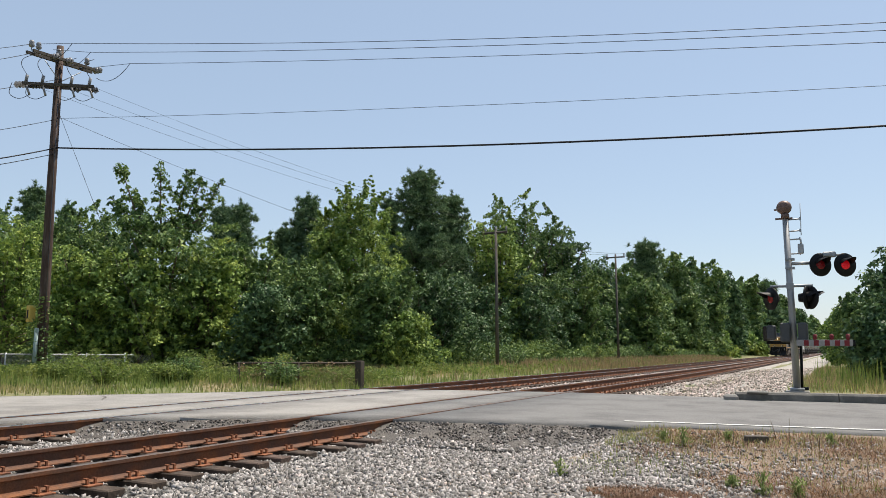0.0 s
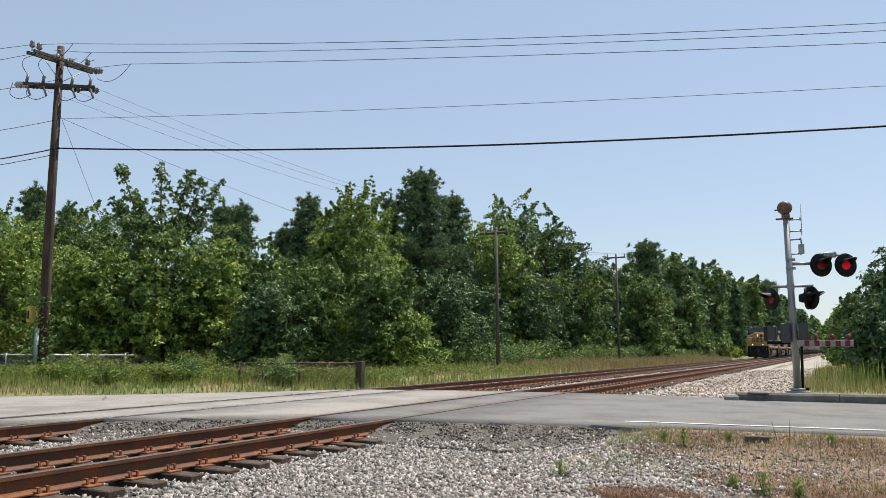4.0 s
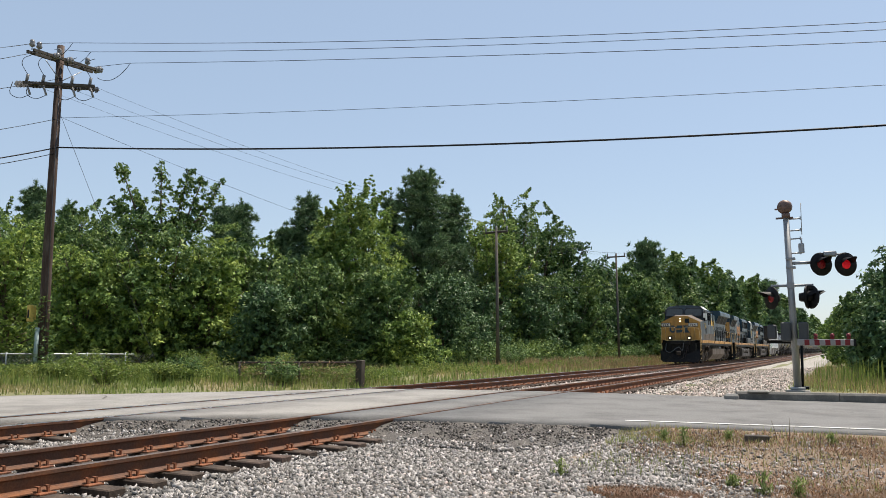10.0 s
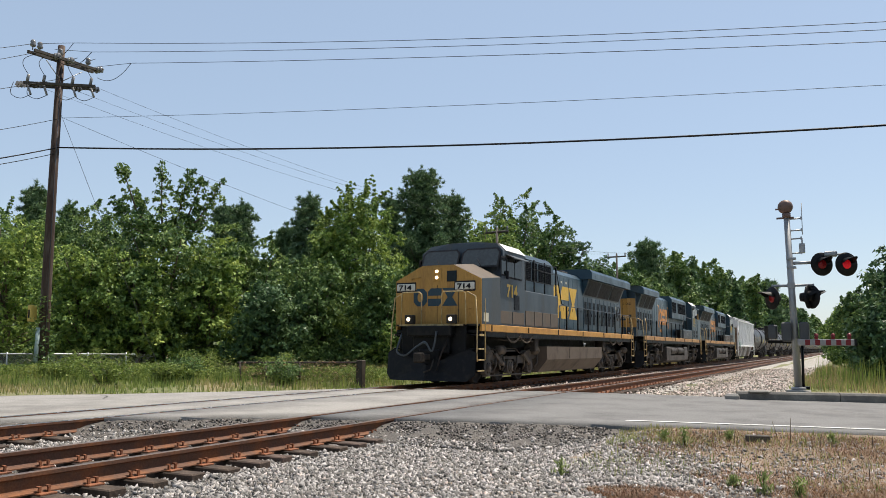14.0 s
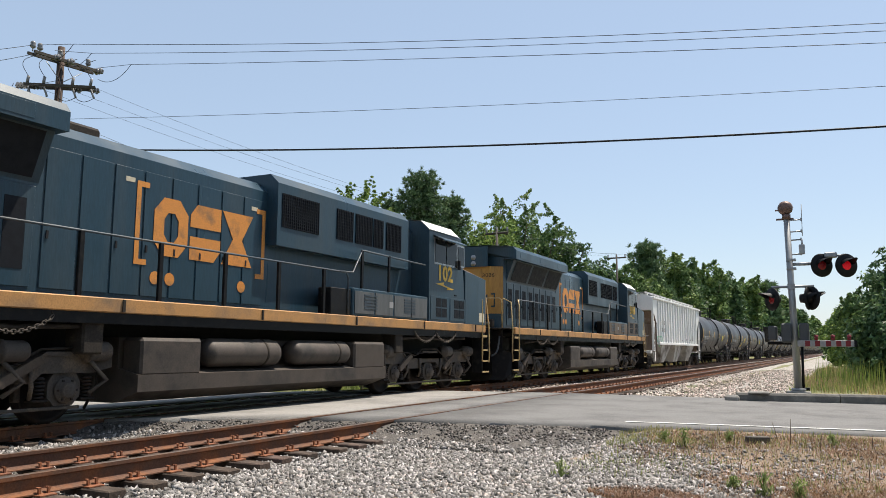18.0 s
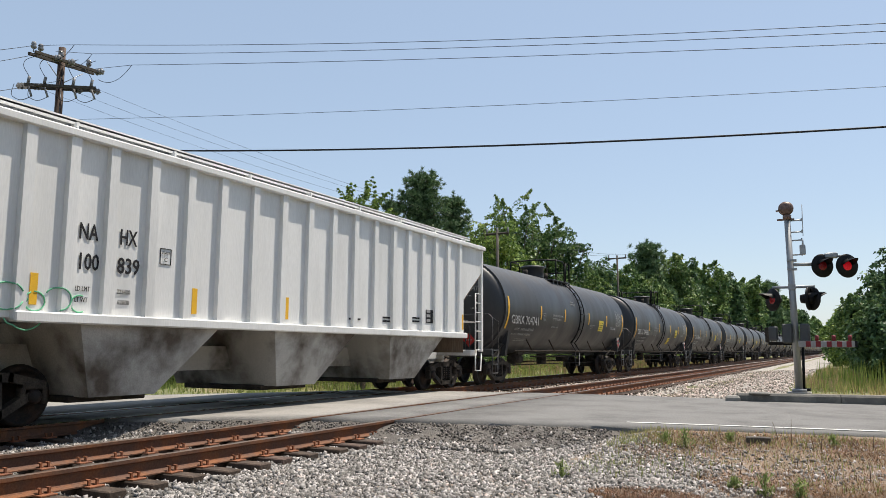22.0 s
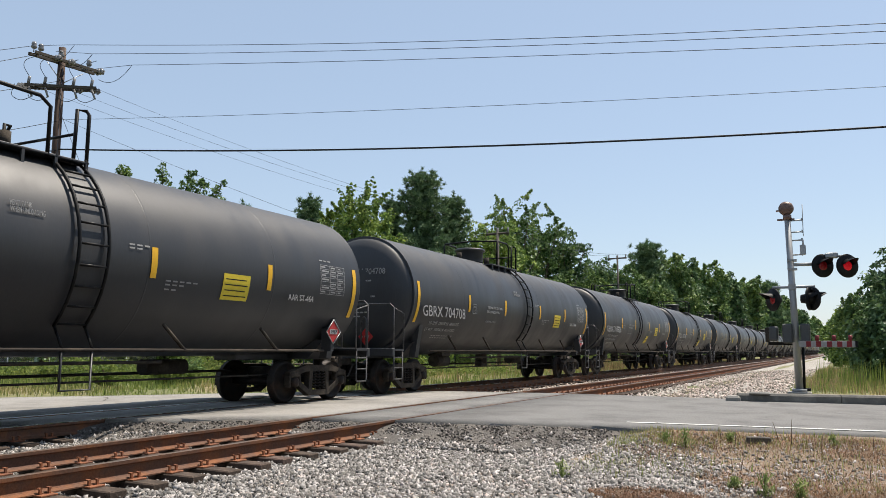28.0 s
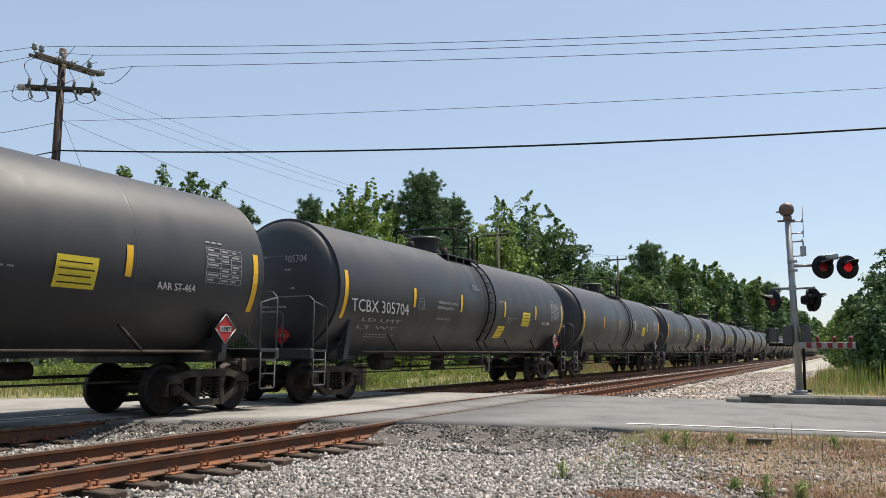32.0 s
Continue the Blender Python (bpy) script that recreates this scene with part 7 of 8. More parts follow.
        for words, u, z, k, w in (("LD LMT", 3.1, 2.07, 0.11, 0.27), ("223400", 3.88, 2.07, 0.11, 0.27), ("LT WT", 3.1, 1.9, 0.11, 0.24), ("62600", 3.9, 1.9, 0.11, 0.24), ("PLATE", 4.79, 2.82, 0.07, 0.17), ("C", 4.84, 2.69, 0.11, 0.07)):
            lettering("weight_mark", words, k, M["ink"], car, put(x, lay(u), z), "small black stencilled mark", w)
        g = Geo()
        for a, b, z0, z1 in ((4.75, 4.76, 2.64, 2.92), (4.99, 5.0, 2.64, 2.92), (4.75, 5.0, 2.64, 2.65), (4.75, 5.0, 2.91, 2.92)):
            g.box(s * W, x, lay(a), lay(b), z0, z1)
        part("plate_mark", g, M["ink"], car, "small black outlined square")
        for u in (2.42, 5.6, 8.25, L - 2.24):
            part("reflector", Geo().box(s * W, x, lay(u) - 0.06, lay(u) + 0.06, 1.82, 2.78 if u == 2.4 else 2.28), M["reflector"], car, "yellow reflective strip")
        part("data_plate", Geo().box(s * W, x, lay(14.98), lay(14.47), 1.95, 2.32), M["ink"], car, "black data plate")
        for k in range(3):
            part("data_block", Geo().box(x, x + s * 0.004, lay(14.5), lay(14.72), 1.98 + k * 0.13, 2.06 + k * 0.13), M["white"], car)
        g = Geo()
        for u, z, w in ((10.6, 1.9, 0.5), (13.7, 1.95, 0.45), (12.15, 1.9, 0.5), (12.15, 1.99, 0.5), (13.7, 2.04, 0.4)):
            g.box(s * W, x, lay(u), lay(u + w), z, z + 0.045)
        part("stencil_block", g, M["ink"], car, "small dark stencilled lines")
    g = Geo()
    x = W + 0.09
    for yc, zc, r, a0, a1 in ((2.75, 2.0, 0.3, 0.4, 5.9), (3.2, 1.95, 0.22, 2.0, 8.0), (3.55, 2.0, 0.26, -1.5, 2.6), (3.05, 1.82, 0.45, 3.6, 6.0), (3.95, 1.95, 0.2, 1.2, 5.2)):
        g.tube([(x - (0.08 if abs((yc - 0.75 + 0.75 * r * math.cos(a) - 2.18) % 0.74 - 0.37) < 0.26 else 0.0), yc - 0.75 + 0.75 * r * math.cos(a), zc - 0.08 + 0.65 * r * math.sin(a)) for a in np.linspace(a0, a1, 18)], 0.012, 5)
    part("graffiti", g, M["graffiti"], car, "loose green spray-paint scribble")
    lettering("end_mark", "NAHX", 0.2, M["ink"], car, end_front(-0.35, 0.71, 3.85), "black stencilled mark", 0.5)
    lettering("end_mark", "100839", 0.2, M["ink"], car, end_front(-0.4, 0.71, 3.55), "black stencilled mark", 0.62)
    return car


TRAIN.append((hopper_car(), 26.78, 0))

# ---------------------------------------------------------------- roadside: poles and wires
def span(g, a, b, r, sag=0.0, n=16, sides=5):
    a, b = Vector(a), Vector(b)
    pts = []
    for i in range(n + 1):
        t = i / n
        p = a.lerp(b, t)
        p.z -= sag * 4 * t * (1 - t)
        pts.append(p)
    g.tube(pts, r, sides, caps=False)
    return g


def disc_string(g, p, way, count, r=0.095):
    """A string of strain insulator discs from p along a direction."""
    d = Vector(way).normalized()
    p = Vector(p)
    for k in range(count):
        c = p + d * (0.12 + 0.15 * k)
        g.cyl(c - d * 0.03, c + d * 0.03, r * 1.6, 12, r * 0.9)
        g.cyl(c + d * 0.03, c + d * 0.1, r * 0.35, 8)
    return g


POLE = Vector((-30.2, 22.15, 0))
pole = thing("utility_pole", "tall dark weathered timber utility pole with two crossarms", "utility pole", "", Matrix.Translation((-30.2, 22.15, -0.1)))
part("shaft", Geo().tube([(0, 0, -0.2), (-0.02, -0.02, 3), (-0.05, -0.06, 8), (-0.06, -0.08, 14.5)], [0.24, 0.215, 0.185, 0.15], 14), M["polewood"], pole)


def crossarm(a, b, dy):
    a, b = Vector(a) - Vector((-30.2, 22.15, -0.1)), Vector(b) - Vector((-30.2, 22.15, -0.1))
    d = (b - a).normalized()
    side = Vector((d.y, -d.x, 0)).normalized()
    up = side.cross(d)
    g = Geo()
    for off in (-1, 1):
        vs = []
        for p in (a, b):
            for u, w in ((-0.05, -0.06), (0.05, -0.06), (0.05, 0.06), (-0.05, 0.06)):
                q = p + side * (off * 0.21 + u) + up * w
                vs.append(tuple(q))
        g.add(vs, [(3, 2, 1, 0), (4, 5, 6, 7), (0, 1, 5, 4), (1, 2, 6, 5), (2, 3, 7, 6), (3, 0, 4, 7)])
    return part("crossarm", g, M["armwood"], pole, "paired weathered timber crossarm"), a, b, side


arm1, a1, b1, s1 = crossarm((-30.05, 20.5, 13.6), (-30.1, 23.8, 13.78), 0)
arm2, a2, b2, s2 = crossarm((-30.85, 20.8, 12.35), (-29.3, 23.15, 12.68), 0)
for t in (0.02, 0.12, 0.42, 0.86):
    p = a1.lerp(b1, t)
    part("pin_insulator", Geo().cyl(p + Vector((0, 0, 0.05)), p + Vector((0, 0, 0.2)), 0.02, 6).turned([(0.0, 0.5), (0.08, 0.49), (0.11, 0.4), (0.09, 0.35), (0.13, 0.29), (0.1, 0.22), (0.0, 0.16)], p, "z", 12), M["porcelain"], arm1)
for t in (0.3, 0.5, 0.97):
    p = a1.lerp(b1, t)
    part("strain_insulator", disc_string(Geo(), p, (1, 0.15, 0.02), 3), M["porcelain"], arm1)
for t in (0.04, 0.26, 0.66, 0.92):
    p = a2.lerp(b2, t)
    part("strain_insulator", disc_string(Geo(), p, (0.1, 1, -0.02) if t > 0.5 else (-0.9, -0.3, 0.05), 3), M["porcelain"], arm2)
    part("fuse_cutout", Geo().cyl(p + Vector((0.1, 0, -0.05)), p + Vector((0.28, 0.05, -0.48)), 0.045, 8).cyl(p + Vector((0.05, 0, 0.1)), p + Vector((0.12, 0, 0.42)), 0.065, 10), M["porcelain"], arm2, "grey fuse cutout")
    part("jumper", Geo().tube(bent([p + Vector((0.28, 0.05, -0.48)), p + Vector((0.1, -0.3, -0.72)), p + Vector((-0.25, -0.5, -0.5)), p + Vector((-0.35, -0.35, 0.05))]), 0.014, 5), M["cable"], arm2)
    part("riser", Geo().tube(bent([p + Vector((0.1, 0.0, 0.42)), p + Vector((0.05, -0.25, 0.8)), p + Vector((-0.05, -0.1, 1.15)), p + Vector((0.1, 0.15, 1.35))]), 0.013, 5), M["cable"], arm2)
part("arm_brace", Geo().tube([(0.12, -0.9, 13.55), (0.05, -0.1, 12.9)], 0.02, 5).tube([(0.12, 0.9, 13.6), (0.05, 0.0, 12.9)], 0.02, 5), M["galv"], pole)
part("utility_box", Geo().box(-0.42, -0.2, -0.55, -0.25, 2.3, 3.0, 0.02), M["yellowsign"], pole, "small yellow box")
part("box_mark", Geo().box(-0.36, -0.26, -0.556, -0.55, 2.45, 2.8), M["ink"], pole)
part("cable_guard", Geo().tube([(0.05, -0.35, 0.1), (0.04, -0.33, 2.05)], 0.085, 8), M["greensteel"], pole, "pale green cable guard")
part("ground_wire", Geo().tube([(0.24, -0.08, 0), (0.13, -0.12, 8), (0.1, -0.14, 13.5)], 0.012, 5), M["wire"], pole)
rng = np.random.default_rng(77)
v, f = leaf_quads(np.stack([rng.normal(0.1, 0.22, 260), rng.normal(-0.1, 0.22, 260), rng.uniform(0, 1, 260) ** 1.6 * 3.4], 1), 5, 0.08, 0.12, rng, 0.6)
tagged(new("creeper", mesh_np("creeper", v + np.array([-30.2, 22.15, -0.1]), f, M["leaf"])), "green creeper climbing the utility pole", "climbing plant", kind="stuff")
g = span(Geo(), (-30.18, 22.1, 11.5), (-22.9, 21.9, -0.05), 0.009, 0.0, 2)
tagged(part("guy_wire", g, M["cable"]), "dark steel guy wire slanting from the pole to the ground", "guy wire")

# wires overhead, across the road: start, far point and the fall of the wire between
OVERHEAD = [((-29.30, 21.93), (1.73, 26.57), (0.944, -4.064, 14.329), 0.0105, "power_line", "thin bare power line across the sky"),
            ((-29.48, 23.01), (1.72, 26.60), (0.688, -4.047, 14.327), 0.0105, "power_line", "thin bare power line across the sky"),
            ((-28.88, 24.69), (1.70, 26.64), (0.427, -4.088, 14.269), 0.0105, "power_line", "thin bare power line across the sky"),
            ((-30.11, 22.01), (1.64, 26.79), (0.519, -2.310, 11.075), 0.008, "neutral_line", "single thin neutral wire across the sky"),
            ((-30.06, 22.08), (1.57, 26.93), (1.295, -3.001, 9.769), 0.033, "telephone_cable", "thick black telephone cable across the sky")]
for (xa, ya), (xb, yb), (c2, c1, c0), r, name, label in OVERHEAD:
    g = Geo()
    pts = [(xa + (xb - xa) * u, ya + (yb - ya) * u, c2 * u * u + c1 * u + c0) for u in np.linspace(0, 1.5, 40)]
    g.tube(pts, r, 6, caps=False)
    tagged(part(name, g, M["cable"]), label, "overhead wire", "overhead wires")
for (x, y, z), a, r in (((-27.4, 8.4, 8.6), (-30.05, 20.6, 13.95), 0.012), ((-27.4, 8.6, 7.8), (-30.05, 20.9, 13.7), 0.012), ((-27.3, 8.8, 7.2), (-30.1, 22.1, 12.9), 0.012),
                        ((-27.2, 9.2, 6.1), (-30.15, 22.05, 11.05), 0.012), ((-27.1, 9.4, 5.4), (-30.15, 22.05, 9.75), 0.026), ((-27.1, 9.5, 5.2), (-30.15, 22.05, 9.5), 0.016)):
    tagged(part("service_wire", span(Geo(), (x, y, z), a, r, 0.25), M["cable"]), "dark wire running away from the pole", "overhead wire", "overhead wires")

for (x, y, z), arm in (((-29.30, 21.93, 14.329), (-30.05, 20.75, 14.0)), ((-29.48, 23.01, 14.327), (-30.06, 21.6, 14.05)), ((-28.88, 24.69, 14.269), (-30.1, 23.7, 13.95))):
    tagged(part("line_tail", span(Geo(), (x, y, z), arm, 0.011, 0.0, 2), M["cable"]), "short wire tail tying a power line to the crossarm", "overhead wire", "overhead wires")
    tagged(part("line_loop", span(Geo(), (x, y, z), (arm[0], arm[1] + 0.2, arm[2] - 0.45), 0.013, 0.42, 12), M["cable"]), "slack dark jumper loop below the crossarm", "overhead wire", "overhead wires")

# poles along the line
def line_pole(x, y, top, arm, label, m):
    p = thing("line_pole", label, "utility pole", "poles along the line", Matrix.Translation((x, y, -0.1)))
    part("shaft", Geo().cyl((0, 0, -0.2), (-0.1, 0, top), 0.125, 10, 0.085), M[m], p)
    (x0, y0), (x1, y1) = arm
    part("crossarm", Geo().tube([(x0 - 0.1, y0, top - 0.25), (x1 - 0.1, y1, top - 0.22)], 0.075, 6), M["armwood"], p)
    for t in (0.04, 0.5, 0.96):
        px, py = x0 + (x1 - x0) * t - 0.1, y0 + (y1 - y0) * t
        part("pin_insulator", Geo().cyl((px, py, top - 0.2), (px, py, top + 0.12), 0.05, 8, 0.07), M["porcelain"], p)
    return p


line_pole(-19.5, 46.3, 9.0, ((-0.8, 0.0), (0.8, 0.0)), "slim grey timber line pole beside the woods", "greywood")
line_pole(-19.0, 74.8, 10.4, ((-0.9, 0.0), (0.9, 0.0)), "slim grey timber line pole beside the woods", "greywood")
for k, (p0, p1, p2) in enumerate((((-30.75, 20.9, 12.45), (-20.35, 46.3, 8.9), (-20.0, 74.8, 10.4)), ((-30.1, 21.9, 12.6), (-19.6, 46.3, 9.1), (-19.1, 74.8, 10.5)),
                                  ((-29.35, 23.1, 12.75), (-18.85, 46.3, 8.9), (-18.2, 74.8, 10.4)))):
    g = span(Geo(), p0, p1, 0.006, 0.5, 24)
    span(g, p1, p2, 0.008, 0.5)
    tagged(part("distribution_line", g, M["cable"]), "thin grey wire between the line poles", "overhead wire", "overhead wires")
g = span(Geo(), (-30.2, 22.2, 11.2), (-19.55, 46.3, 5.6), 0.008, 0.4, 24)
span(g, (-19.55, 46.3, 5.6), (-19.05, 74.8, 7.7), 0.011, 0.6)
tagged(part("distribution_line", g, M["cable"]), "lower grey wire between the line poles", "overhead wire", "overhead wires")

# ---------------------------------------------------------------- crossing signal
sig = thing("crossing_signal", "grey railway crossing signal mast with flashing red lamps and a gate", "crossing signal", "", Matrix.Translation((-1.2, 25.24, 0)))


def at_mast(x, z):
    return x + 1.2, z


part("footing", Geo().box(-0.32, 0.32, -0.3, 0.3, -0.3, 0.06, 0.03), M["concrete"], sig)
mast = part("mast", Geo().tube([(0.0, 0, 0.0), (-0.1, 0, 5.2)], [0.105, 0.085], 18), M["alu"], sig, "grey painted steel mast")
part("mast_flange", Geo().cyl((0, 0, 0.05), (0, 0, 0.14), 0.2, 16), M["alu"], mast)
part("mast_collar", Geo().cyl((-0.1, 0, 5.12), (-0.1, 0, 5.26), 0.12, 14).box(-0.38, 0.1, -0.03, 0.03, 5.1, 5.15), M["bell"], mast)
bell = part("bell", Geo().turned([(0.0, -0.14), (0.12, -0.13), (0.19, -0.08), (0.215, 0.0), (0.19, 0.03), (0.1, 0.06), (0.0, 0.07)], (-0.12, 0.0, 5.46), "y", 24), M["bell"], sig, "round brown warning bell")
part("bell_bracket", Geo().cyl((-0.12, 0.0, 5.2), (-0.12, 0.0, 5.4), 0.05, 10), M["bell"], bell)
part("bell_clapper", Geo().box(-0.4, -0.26, -0.05, 0.02, 5.38, 5.42), M["bell"], bell)
for x1, z in ((0.29, 5.08), (0.29, 4.73), (0.27, 4.48), (0.26, 4.05)):
    part("bracket", Geo().tube([(-0.06, 0, z), (x1, 0, z + 0.01)], 0.022, 6).box(x1 - 0.02, x1 + 0.02, -0.03, 0.03, z - 0.03, z + 0.06), M["galv"], sig)
part("antenna_rod", Geo().cyl((0.31, 0, 4.6), (0.32, 0, 5.55), 0.011, 6), M["white"], sig, "thin white rod")
part("side_box", Geo().box(0.2, 0.36, -0.07, 0.07, 4.05, 4.34, 0.02).cyl((0.29, 0, 4.3), (0.29, 0, 4.5), 0.025, 8), M["galv"], sig)


def flasher(x, z, turn, lit, y=0.0):
    """A round black background with its lamp and long hood, turned about the mast."""
    g = Geo().turned([(0.0, 0.03), (0.33, 0.03), (0.345, 0.0), (0.33, -0.02), (0.0, -0.02)], (0, 0, 0), "y", 32)
    lamp = part("flasher", g, M["black"], sig, "round black lamp background", Matrix.Translation((x, y, z)) @ Matrix.Rotation(radians(turn), 4, "Z"))
    part("lens", Geo().turned([(0.0, -0.06), (0.08, -0.052), (0.12, -0.035), (0.135, -0.02)], (0, 0, 0), "y", 24), M[lit], lamp, "red signal lens")
    g = Geo()
    n = 14
    vs = []
    for i in range(n + 1):
        a = math.pi * (0.06 + 0.88 * i / n)
        for depth, r in ((-0.02, 0.19), (-0.46 * (0.22 + 0.78 * math.sin(a) ** 1.5), 0.18)):
            vs.append((r * math.cos(a), depth, r * math.sin(a)))
    g.add(vs, [(2 * i, 2 * i + 1, 2 * i + 3, 2 * i + 2) for i in range(n)], True)
    m = len(vs)
    g.add([(q[0] * 0.96, q[1], q[2] * 0.96) for q in vs], [(2 * i + 2, 2 * i + 3, 2 * i + 1, 2 * i) for i in range(n)], True)
    part("hood", g, M["black"], lamp)
    part("lamp_housing", Geo().cyl((0, 0.02, 0), (0, 0.22, 0), 0.16, 16, 0.12), M["black"], lamp)
    return lamp


part("lamp_arm", Geo().tube([(-0.06, 0, 3.76), (0.5, 0, 3.76)], 0.05, 10).tube([(0.78, 0.12, 3.98), (1.42, 0.12, 3.98)], 0.03, 8).box(-0.16, 0.1, -0.12, 0.12, 3.6, 3.66).box(-0.16, 0.1, -0.12, 0.12, 3.86, 3.92), M["alu"], sig)
part("junction_box", Geo().box(0.85, 1.2, 0.0, 0.22, 3.92, 4.08, 0.03), M["galv"], sig)
flasher(0.78, 3.70, 34, "redlens_dim")
flasher(1.42, 3.67, 34, "redlens")
part("lamp_arm", Geo().tube([(-0.6, 0, 3.1), (0.55, 0, 3.1)], 0.04, 10).box(-0.16, 0.04, -0.12, 0.12, 3.02, 3.18), M["alu"], sig)
flasher(-0.6, 2.74, -52, "redlens_dim")
flasher(0.38, 2.75, 78, "redlens_dim", 0.0)
flasher(0.48, 2.75, 128, "redlens_dim", 0.05)
part("gate_case", Geo().box(-0.75, -0.5, -0.16, 0.16, 1.52, 1.95, 0.04), M["casegrey"], sig, "grey gate mechanism case")
part("gate_case", Geo().box(-0.38, -0.1, -0.24, 0.2, 1.45, 2.02, 0.04), M["casegrey"], sig, "grey gate mechanism case")
part("gate_case", Geo().box(0.1, 0.36, -0.24, 0.2, 1.45, 2.02, 0.04), M["casegrey"], sig, "grey gate mechanism case")
part("case_band", Geo().box(-0.8, 0.5, 0.24, 0.3, 1.4, 1.5, 0.01), M["black"], sig)
part("counterweight", Geo().box(-0.85, -0.74, -0.12, 0.12, 1.48, 1.92, 0.02), M["under"], sig)
gate = part("gate_arm", Geo().box(0.05, 1.56, -0.34, -0.3, 1.34, 1.52, 0.01), M["whitetape"], sig, "lowered red and white gate arm")
for x in (0.32, 0.58, 0.86, 1.12, 1.36):
    part("red_band", Geo().box(x - 0.075, x + 0.055, -0.345, -0.34, 1.35, 1.51), M["redtape"], gate)
part("arm_end", Geo().box(1.5, 1.562, -0.346, -0.29, 1.34, 1.522), M["black"], gate)
for x in (0.54, 0.97, 1.38):
    part("gate_lamp", Geo().box(x - 0.05, x + 0.05, -0.36, -0.26, 1.52, 1.61, 0.02).turned([(0.0, 0.08), (0.05, 0.06), (0.06, 0.0)], (x, -0.31, 1.61), "z", 12), M["redtape"], gate, "small red gate lamp")
part("conduit_post", Geo().tube([(0.12, 0.1, -0.1), (0.15, 0.1, 1.45)], 0.04, 10), M["black"], sig)
part("base_clamp", Geo().box(0.02, 0.3, 0.0, 0.2, 0.08, 0.16), M["black"], sig)

# low concrete kerb beam in front of the signal
kerb = tagged(new("kerb"), "low weathered concrete kerb beam at the road edge", "kerb", kind="structure")
d = Vector((3.49, 0.75, 0)).normalized()
for k in range(5):
    a, b = Vector((-2.45, 21.45, 0)) + d * 2.4 * k, Vector((-2.45, 21.45, 0)) + d * (2.4 * k + 2.38)
    n = Vector((-d.y, d.x, 0))
    vs = []
    for p in (a, b):
        for u, w in ((0.0, -0.14), (0.0, 0.1), (0.04, 0.15), (0.32, 0.15), (0.36, 0.1), (0.36, -0.14)):
            q = p + n * u
            vs.append((q.x, q.y, w))
    part("kerb_block", Geo().add(vs, [(i, i + 6, (i + 1) % 6 + 6, (i + 1) % 6) for i in range(6)] + [(5, 4, 3, 2, 1, 0), (6, 7, 8, 9, 10, 11)]), M["kerbstone"], kerb)
part("broken_end", Geo().box(-2.75, -2.4, 21.3, 21.7, -0.14, 0.09, 0.05).box(-2.2, -1.7, 21.45, 21.75, 0.13, 0.19, 0.03), M["concrete"], kerb, "cracked end of the kerb")

# ---------------------------------------------------------------- fences
fence = thing("chain_link_fence", "low galvanised chain link fence behind the weeds", "fence", "", Matrix.Translation((-31.3, 21.3, -0.1)))
run = Vector((3.34, 4.36, 0)).normalized()
for k in range(-4, 4):
    p = run * (k * 1.55)
    part("post", Geo().cyl((p.x, p.y, 0), (p.x, p.y, 1.02), 0.035, 10), M["chain"], fence)
part("top_rail", Geo().cyl(tuple(run * -6.2 + Vector((0, 0, 0.96))), tuple(run * 5.0 + Vector((0, 0, 0.94))), 0.03, 8), M["chain"], fence)
g = Geo()
for k in range(150):
    for s in (-1, 1):
        a = run * (-6.2 + k * 0.075)
        b = a + run * (s * 0.9)
        g.tube([(a.x, a.y, 0.05), (b.x, b.y, 0.94)], 0.004, 3, caps=False)
tagged(part("mesh", g, M["chain"], fence), kind="stuff")
part("gate_post", Geo().cyl((-1.0, -1.6, 0), (-1.0, -1.6, 1.25), 0.05, 10).box(-1.3, -0.7, -1.65, -1.55, 1.2, 1.26), M["chain"], fence)

old = thing("old_fence", "rusted wire fence with a dark timber end post overgrown by vines", "fence", "", Matrix.Translation((-15.75, 24.45, -0.32)))
run = Vector((-3.3, -2.3, 0)).normalized()
part("end_post", Geo().box(-0.13, 0.13, -0.13, 0.13, -0.1, 1.06, 0.02), M["oldfence"], old, "thick dark timber post")
for k in (0.0, 0.12, 2.2, 3.4, 4.3):
    p = run * k
    if k:
        part("post", Geo().cyl((p.x, p.y, -0.1), (p.x, p.y, 1.0), 0.04, 8), M["oldfence"], old)
part("top_rail", Geo().cyl((0, 0, 0.98), tuple(run * 4.4 + Vector((0, 0, 0.96))), 0.032, 8), M["oldfence"], old)
g = Geo()
for k in range(60):
    for s in (-1, 1):
        a = run * (k * 0.073)
        b = a + run * (s * 0.85)
        g.tube([(a.x, a.y, 0.05), (b.x, b.y, 0.95)], 0.004, 3, caps=False)
tagged(part("mesh", g, M["oldfence"], old), kind="stuff")
v, f = leaf_quads(np.array([tuple(run * u + Vector((0.05 * math.sin(9 * u), 0, z))) for u, z in zip(rng.uniform(0.1, 4.3, 420), rng.uniform(0.0, 1.0, 420))]), 4, 0.07, 0.1, rng, 0.3, 0.3)
tagged(new("dead_vines", mesh_np("dead_vines", v + np.array([-15.75, 24.45, -0.32]), f, M["drygrass"])), "dry brown vines tangled in the old fence", "climbing plant", kind="stuff")


